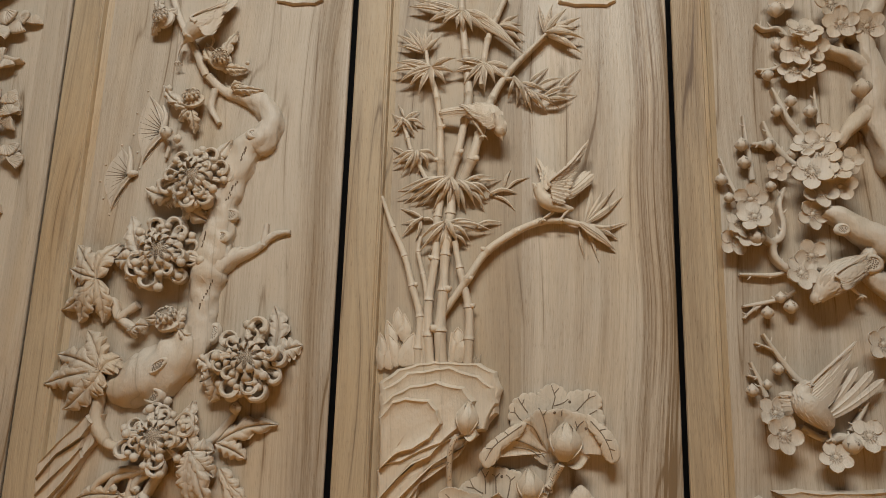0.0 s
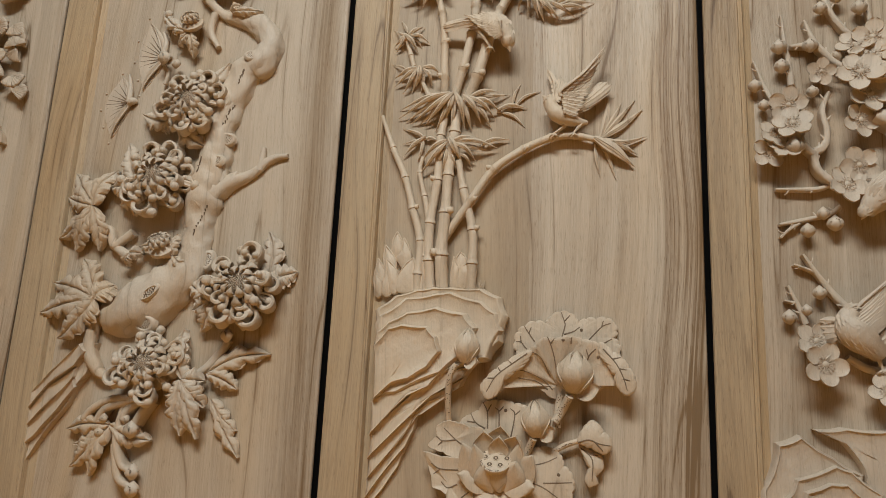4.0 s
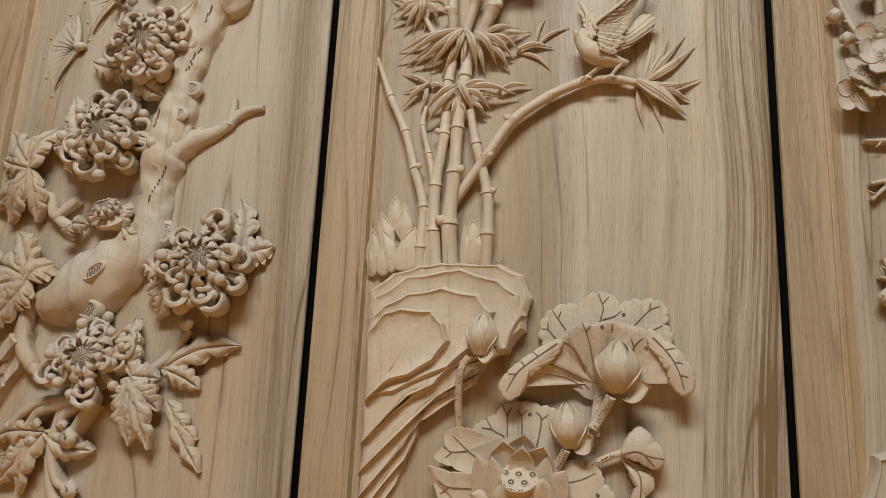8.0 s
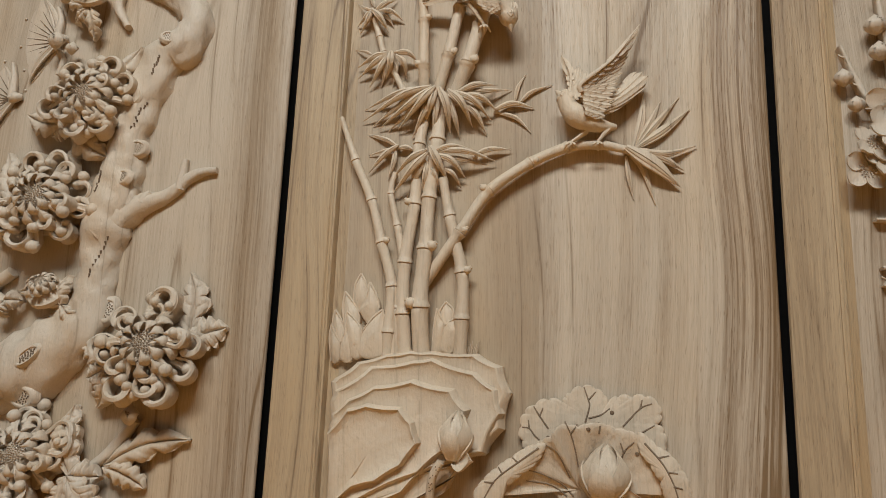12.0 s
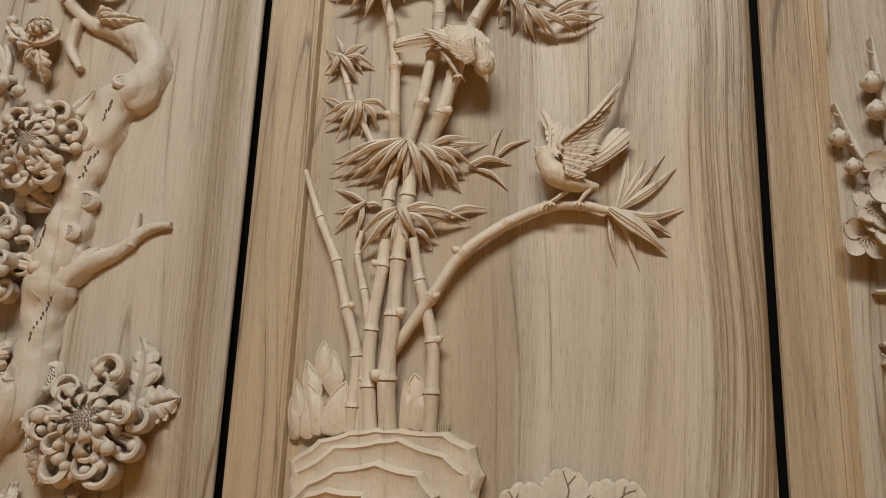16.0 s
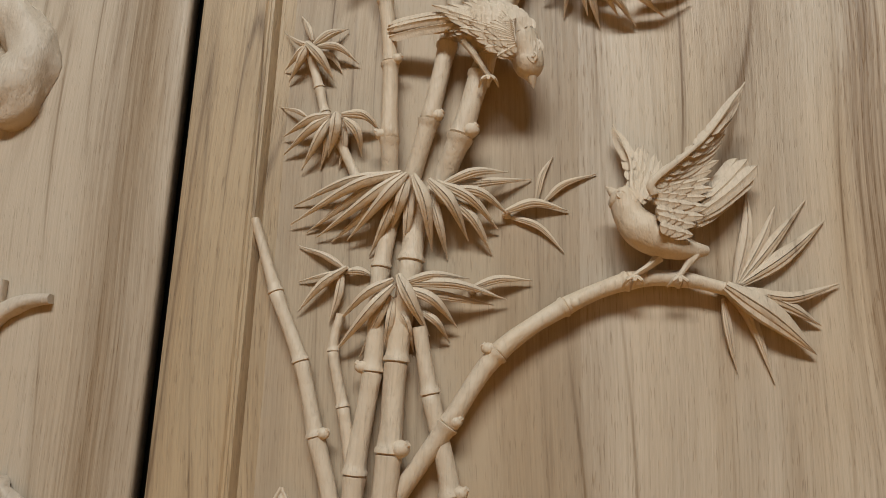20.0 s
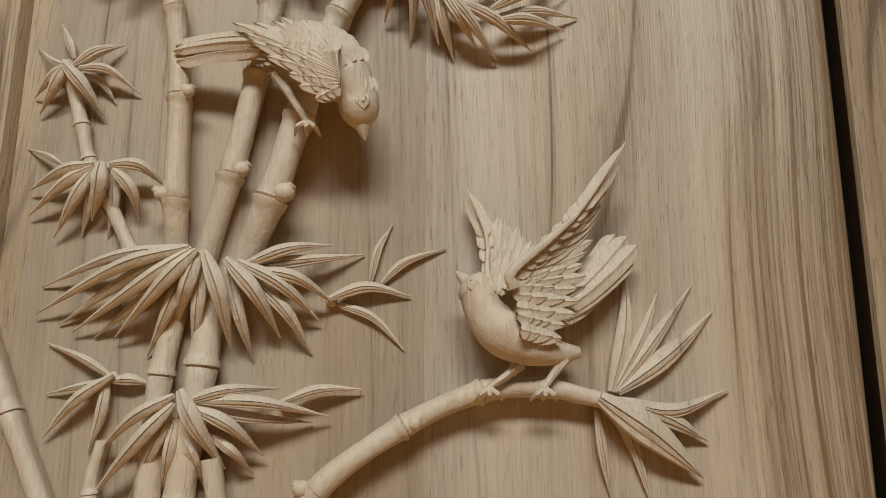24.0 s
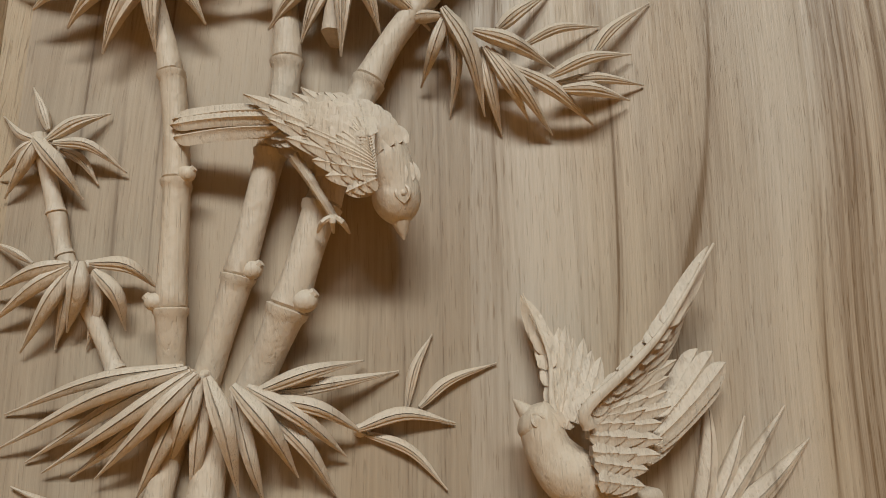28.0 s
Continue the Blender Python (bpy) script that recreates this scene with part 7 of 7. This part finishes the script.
for c, s in (((0.602, 1.465, 0.014), .0105), ((0.604, 1.437, 0.014), .010), ((0.57, 1.411, 0.012), .009), ((0.58, 1.383, 0.012), .008), ((0.656, 1.519, 0.014), .009), ((0.677, 1.534, 0.014), .009), ((0.704, 1.517, 0.014), .010), ((0.64, 1.464, 0.016), .010), ((0.624, 1.212, 0.013), .009), ((0.656, 1.221, 0.014), .010), ((0.633, 1.133, 0.013), .0085), ((0.617, 1.111, 0.013), .007), ((0.597, 1.102, 0.012), .009), ((0.673, 1.449, 0.014), .009), ((0.61, 1.319, 0.03), .012), ((0.64, 1.4, 0.013), .008), ((0.643, 1.234, 0.014), .008), ((0.718, 1.034, 0.026), .013), ((0.776, 1.548, 0.024), .015), ((0.664, 1.684, 0.018), .013), ((0.663, 1.626, 0.016), .010), ((0.647, 1.577, 0.013), .009)):
    bud_ball(plum, c, s)
feathered_bird(plum, [(0.76, 1.283, 0.024), (0.735, 1.273, 0.03), (0.71, 1.258, 0.033), (0.695, 1.243, 0.033), (0.687, 1.233, 0.032)], [0.01, 0.018, 0.021, 0.015, 0.0105], (0.68, 1.222, 0.03), [((0.742, 1.277, 0.032), (0.804, 1.335, 0.02), 0.016), ((0.746, 1.273, 0.03), (0.809, 1.318, 0.02), 0.016), ((0.746, 1.269, 0.03), (0.793, 1.301, 0.02), 0.014)], [([(0.7068, 1.256, 0.05), (0.704, 1.264, 0.05)], (0.711, 1.244, 0.05), [(0.754, 1.294, 0.04), (0.757, 1.283, 0.04), (0.752, 1.273, 0.04), (0.744, 1.263, 0.04), (0.736, 1.255, 0.04)], 0.01, (0.68, 0.42), 0.25, 0.5)], [[(0.734, 1.255, 0.02), (0.744, 1.242, 0.02), (0.751, 1.238, 0.02)]], 'carved bird leaning down from a plum branch')
feathered_bird(plum, [(0.694, 1.058, 0.02), (0.674, 1.072, 0.028), (0.659, 1.086, 0.032), (0.656, 1.099, 0.032), (0.662, 1.109, 0.032)], [0.008, 0.016, 0.018, 0.013, 0.01], (0.671, 1.114, 0.034), [((0.685, 1.069, 0.026), (0.759, 1.134, 0.016), 0.012), ((0.685, 1.065, 0.026), (0.772, 1.123, 0.016), 0.012), ((0.684, 1.073, 0.026), (0.738, 1.138, 0.016), 0.01)], [([(0.6642, 1.0964, 0.0372), (0.663, 1.11, 0.034)], (0.666, 1.076, 0.042), [(0.734, 1.173, 0.024), (0.729, 1.161, 0.024), (0.725, 1.148, 0.024), (0.719, 1.133, 0.024), (0.713, 1.119, 0.024), (0.707, 1.103, 0.024)], 0.0085, (0.68, 0.42), 0.25, 0.5), ([(0.6454, 1.0854, 0.03), (0.649, 1.095, 0.03)], (0.64, 1.071, 0.03), [(0.628, 1.098, 0.02), (0.63, 1.082, 0.02), (0.635, 1.067, 0.02)], 0.01, (0.68, 0.42), 0.25, 0.5)], [[(0.69, 1.058, 0.02), (0.693, 1.046, 0.02), (0.694, 1.041, 0.02)]], 'carved bird with spread wings above a plum twig')
for pts, rim in (
    ([(0.6167, 0.9684, 0.014), (0.6488, 0.9723, 0.014), (0.7012, 0.972, 0.014), (0.7833, 0.9792, 0.014), (0.7857, 0.857, 0.014), (0.6725, 0.8485, 0.014), (0.6683, 0.9245, 0.014), (0.6479, 0.9553, 0.014)], 0.014),
    ([(0.5739, 0.9499, 0.019), (0.6008, 0.961, 0.019), (0.6364, 0.9374, 0.019), (0.6686, 0.9191, 0.019), (0.6723, 0.8492, 0.019), (0.5461, 0.8397, 0.019), (0.5545, 0.8939, 0.019), (0.5709, 0.9299, 0.019)], 0.019),
    ([(0.591, 0.9104, 0.024), (0.6367, 0.9297, 0.024), (0.6536, 0.9243, 0.024), (0.6862, 0.8994, 0.024), (0.6909, 0.8513, 0.024), (0.5733, 0.8425, 0.024), (0.5736, 0.8835, 0.024), (0.5839, 0.8927, 0.024)], 0.024),
    ([(0.599, 0.897, 0.029), (0.6273, 0.9088, 0.029), (0.6458, 0.9092, 0.029), (0.6678, 0.8903, 0.029), (0.6867, 0.8517, 0.029), (0.5827, 0.8439, 0.029)], 0.029),
):
    ledge(plum, pts, rim, .004, "faceted carved rock at the foot of the plum", .06)


# ---- pine and peony panel ----
pine = carved_panel(-1.014, -0.513, 0.055, 0.055, "tall carved teak panel with pine boughs above peonies", ((0, BOARD),))
for pts, r in (
    ([(-0.847, 1.626, 0.02), (-0.788, 1.652, 0.02), (-0.738, 1.654, 0.02), (-0.704, 1.673, 0.02), (-0.68, 1.692, 0.02)], [.016, .014, .011, .009, .006]),
    ([(-0.829, 1.541, 0.02), (-0.758, 1.567, 0.02), (-0.711, 1.567, 0.02), (-0.698, 1.593, 0.02), (-0.713, 1.625, 0.02), (-0.746, 1.645, 0.02)], [.014, .012, .012, .010, .009, .008]),
    ([(-0.806, 1.552, 0.02), (-0.754, 1.548, 0.02), (-0.7, 1.525, 0.02), (-0.659, 1.532, 0.02)], [.011, .009, .008, .005]),
    ([(-0.614, 1.391, 0.014), (-0.595, 1.374, 0.014), (-0.588, 1.358, 0.014)], [.004, .003, .002]),
    ([(-0.59, 1.631, 0.014), (-0.602, 1.629, 0.014), (-0.628, 1.636, 0.014)], [.002, .004, .005]),
):
    branch(pine, pts, r, "branch", "", .2)
tuft = bmesh.new()
fan = [radians(-78 + 156 * k / 48) for k in range(49)]
skin(tuft, [[Vector((-.75 + math.cos(a) * r * (1.7 - .25 * abs(a)) * (1 + (.03 * math.cos(16 * a) if r > .9 else 0)), math.sin(a) * r * 1.35, h + (.05 * math.cos(26 * a) * min(1, r * 1.5) if h > -.2 else 0))) for a in fan] for r, h in ((.05, -.3), (.9, -.3), (1.0, -.12), (1.0, .02), (.93, .12), (.75, .2), (.5, .26), (.25, .28), (.05, .22))])
TUFT = shaped("pine_tuft", tuft, 50)
for c, s in (((-0.716, 1.712, 0.022), .024), ((-0.671, 1.691, 0.026), .024), ((-0.647, 1.666, 0.026), .022), ((-0.628, 1.633, 0.02), .020), ((-0.625, 1.709, 0.018), .022), ((-0.594, 1.712, 0.014), .016), ((-0.684, 1.6, 0.02), .020), ((-0.661, 1.593, 0.016), .018), ((-0.66, 1.557, 0.028), .024), ((-0.635, 1.525, 0.028), .022), ((-0.619, 1.562, 0.02), .018), ((-0.594, 1.558, 0.016), .018), ((-0.59, 1.533, 0.02), .018), ((-0.68, 1.482, 0.026), .026), ((-0.638, 1.471, 0.03), .026), ((-0.619, 1.483, 0.02), .022), ((-0.582, 1.464, 0.018), .020), ((-0.627, 1.435, 0.028), .024), ((-0.623, 1.412, 0.022), .020), ((-0.694, 1.422, 0.018), .016), ((-0.656, 1.401, 0.018), .018), ((-0.612, 1.399, 0.014), .013), ((-0.766, 1.731, 0.02), .024), ((-0.655, 1.749, 0.02), .026), ((-0.721, 1.766, 0.02), .028)):
    for k in range(2):
        near = (c[0] + random.uniform(-.5, .5) * s * k * 2, c[1] + random.uniform(-.6, .4) * s * k * 2, c[2] - .004 * k)
        m = axis_frame(near, random.uniform(-10, 25), random.uniform(-20, 20), random.uniform(0, 360), s * .74)
        part("pine_tuft", TUFT, None, pine, "rounded tuft of carved pine needles", m)
for c, s, u in (((-0.627, 1.108, 0.026), .052, 20), ((-0.613, 0.938, 0.024), .046, 15), ((-0.718, 1.197, 0.02), .05, 20)):
    ruffled(pine, c, s, u, -8)
for c, s in (((-0.672, 1.258, 0.02), .016), ((-0.621, 1.209, 0.02), .016), ((-0.559, 0.958, 0.008), .006)):
    bud_ball(pine, c, s, "peony_bud")
branch(pine, [(-0.676, 1.251, 0.014), (-0.675, 1.22, 0.014), (-0.659, 1.168, 0.014)], [.005, .005, .005], "twig")
branch(pine, [(-0.628, 1.2, 0.014), (-0.638, 1.179, 0.014), (-0.644, 1.148, 0.014)], [.005, .005, .005], "twig")
leaf_group(pine, (-0.676, 1.259, 0.016), [(-0.643, 1.258, 0.01), (-0.72, 1.273, 0.01)], .02, "peony_leaf", "small carved peony leaf")
leaf_group(pine, (-0.639, 1.078, 0.016), [(-0.628, 1.079, 0.01), (-0.658, 1.056, 0.01), (-0.689, 1.067, 0.01)], .03, "peony_leaf", "small carved peony leaf")
leaf_group(pine, (-0.619, 0.921, 0.016), [(-0.587, 0.909, 0.01), (-0.608, 0.893, 0.01), (-0.626, 0.874, 0.01)], .03, "peony_leaf", "small carved peony leaf")
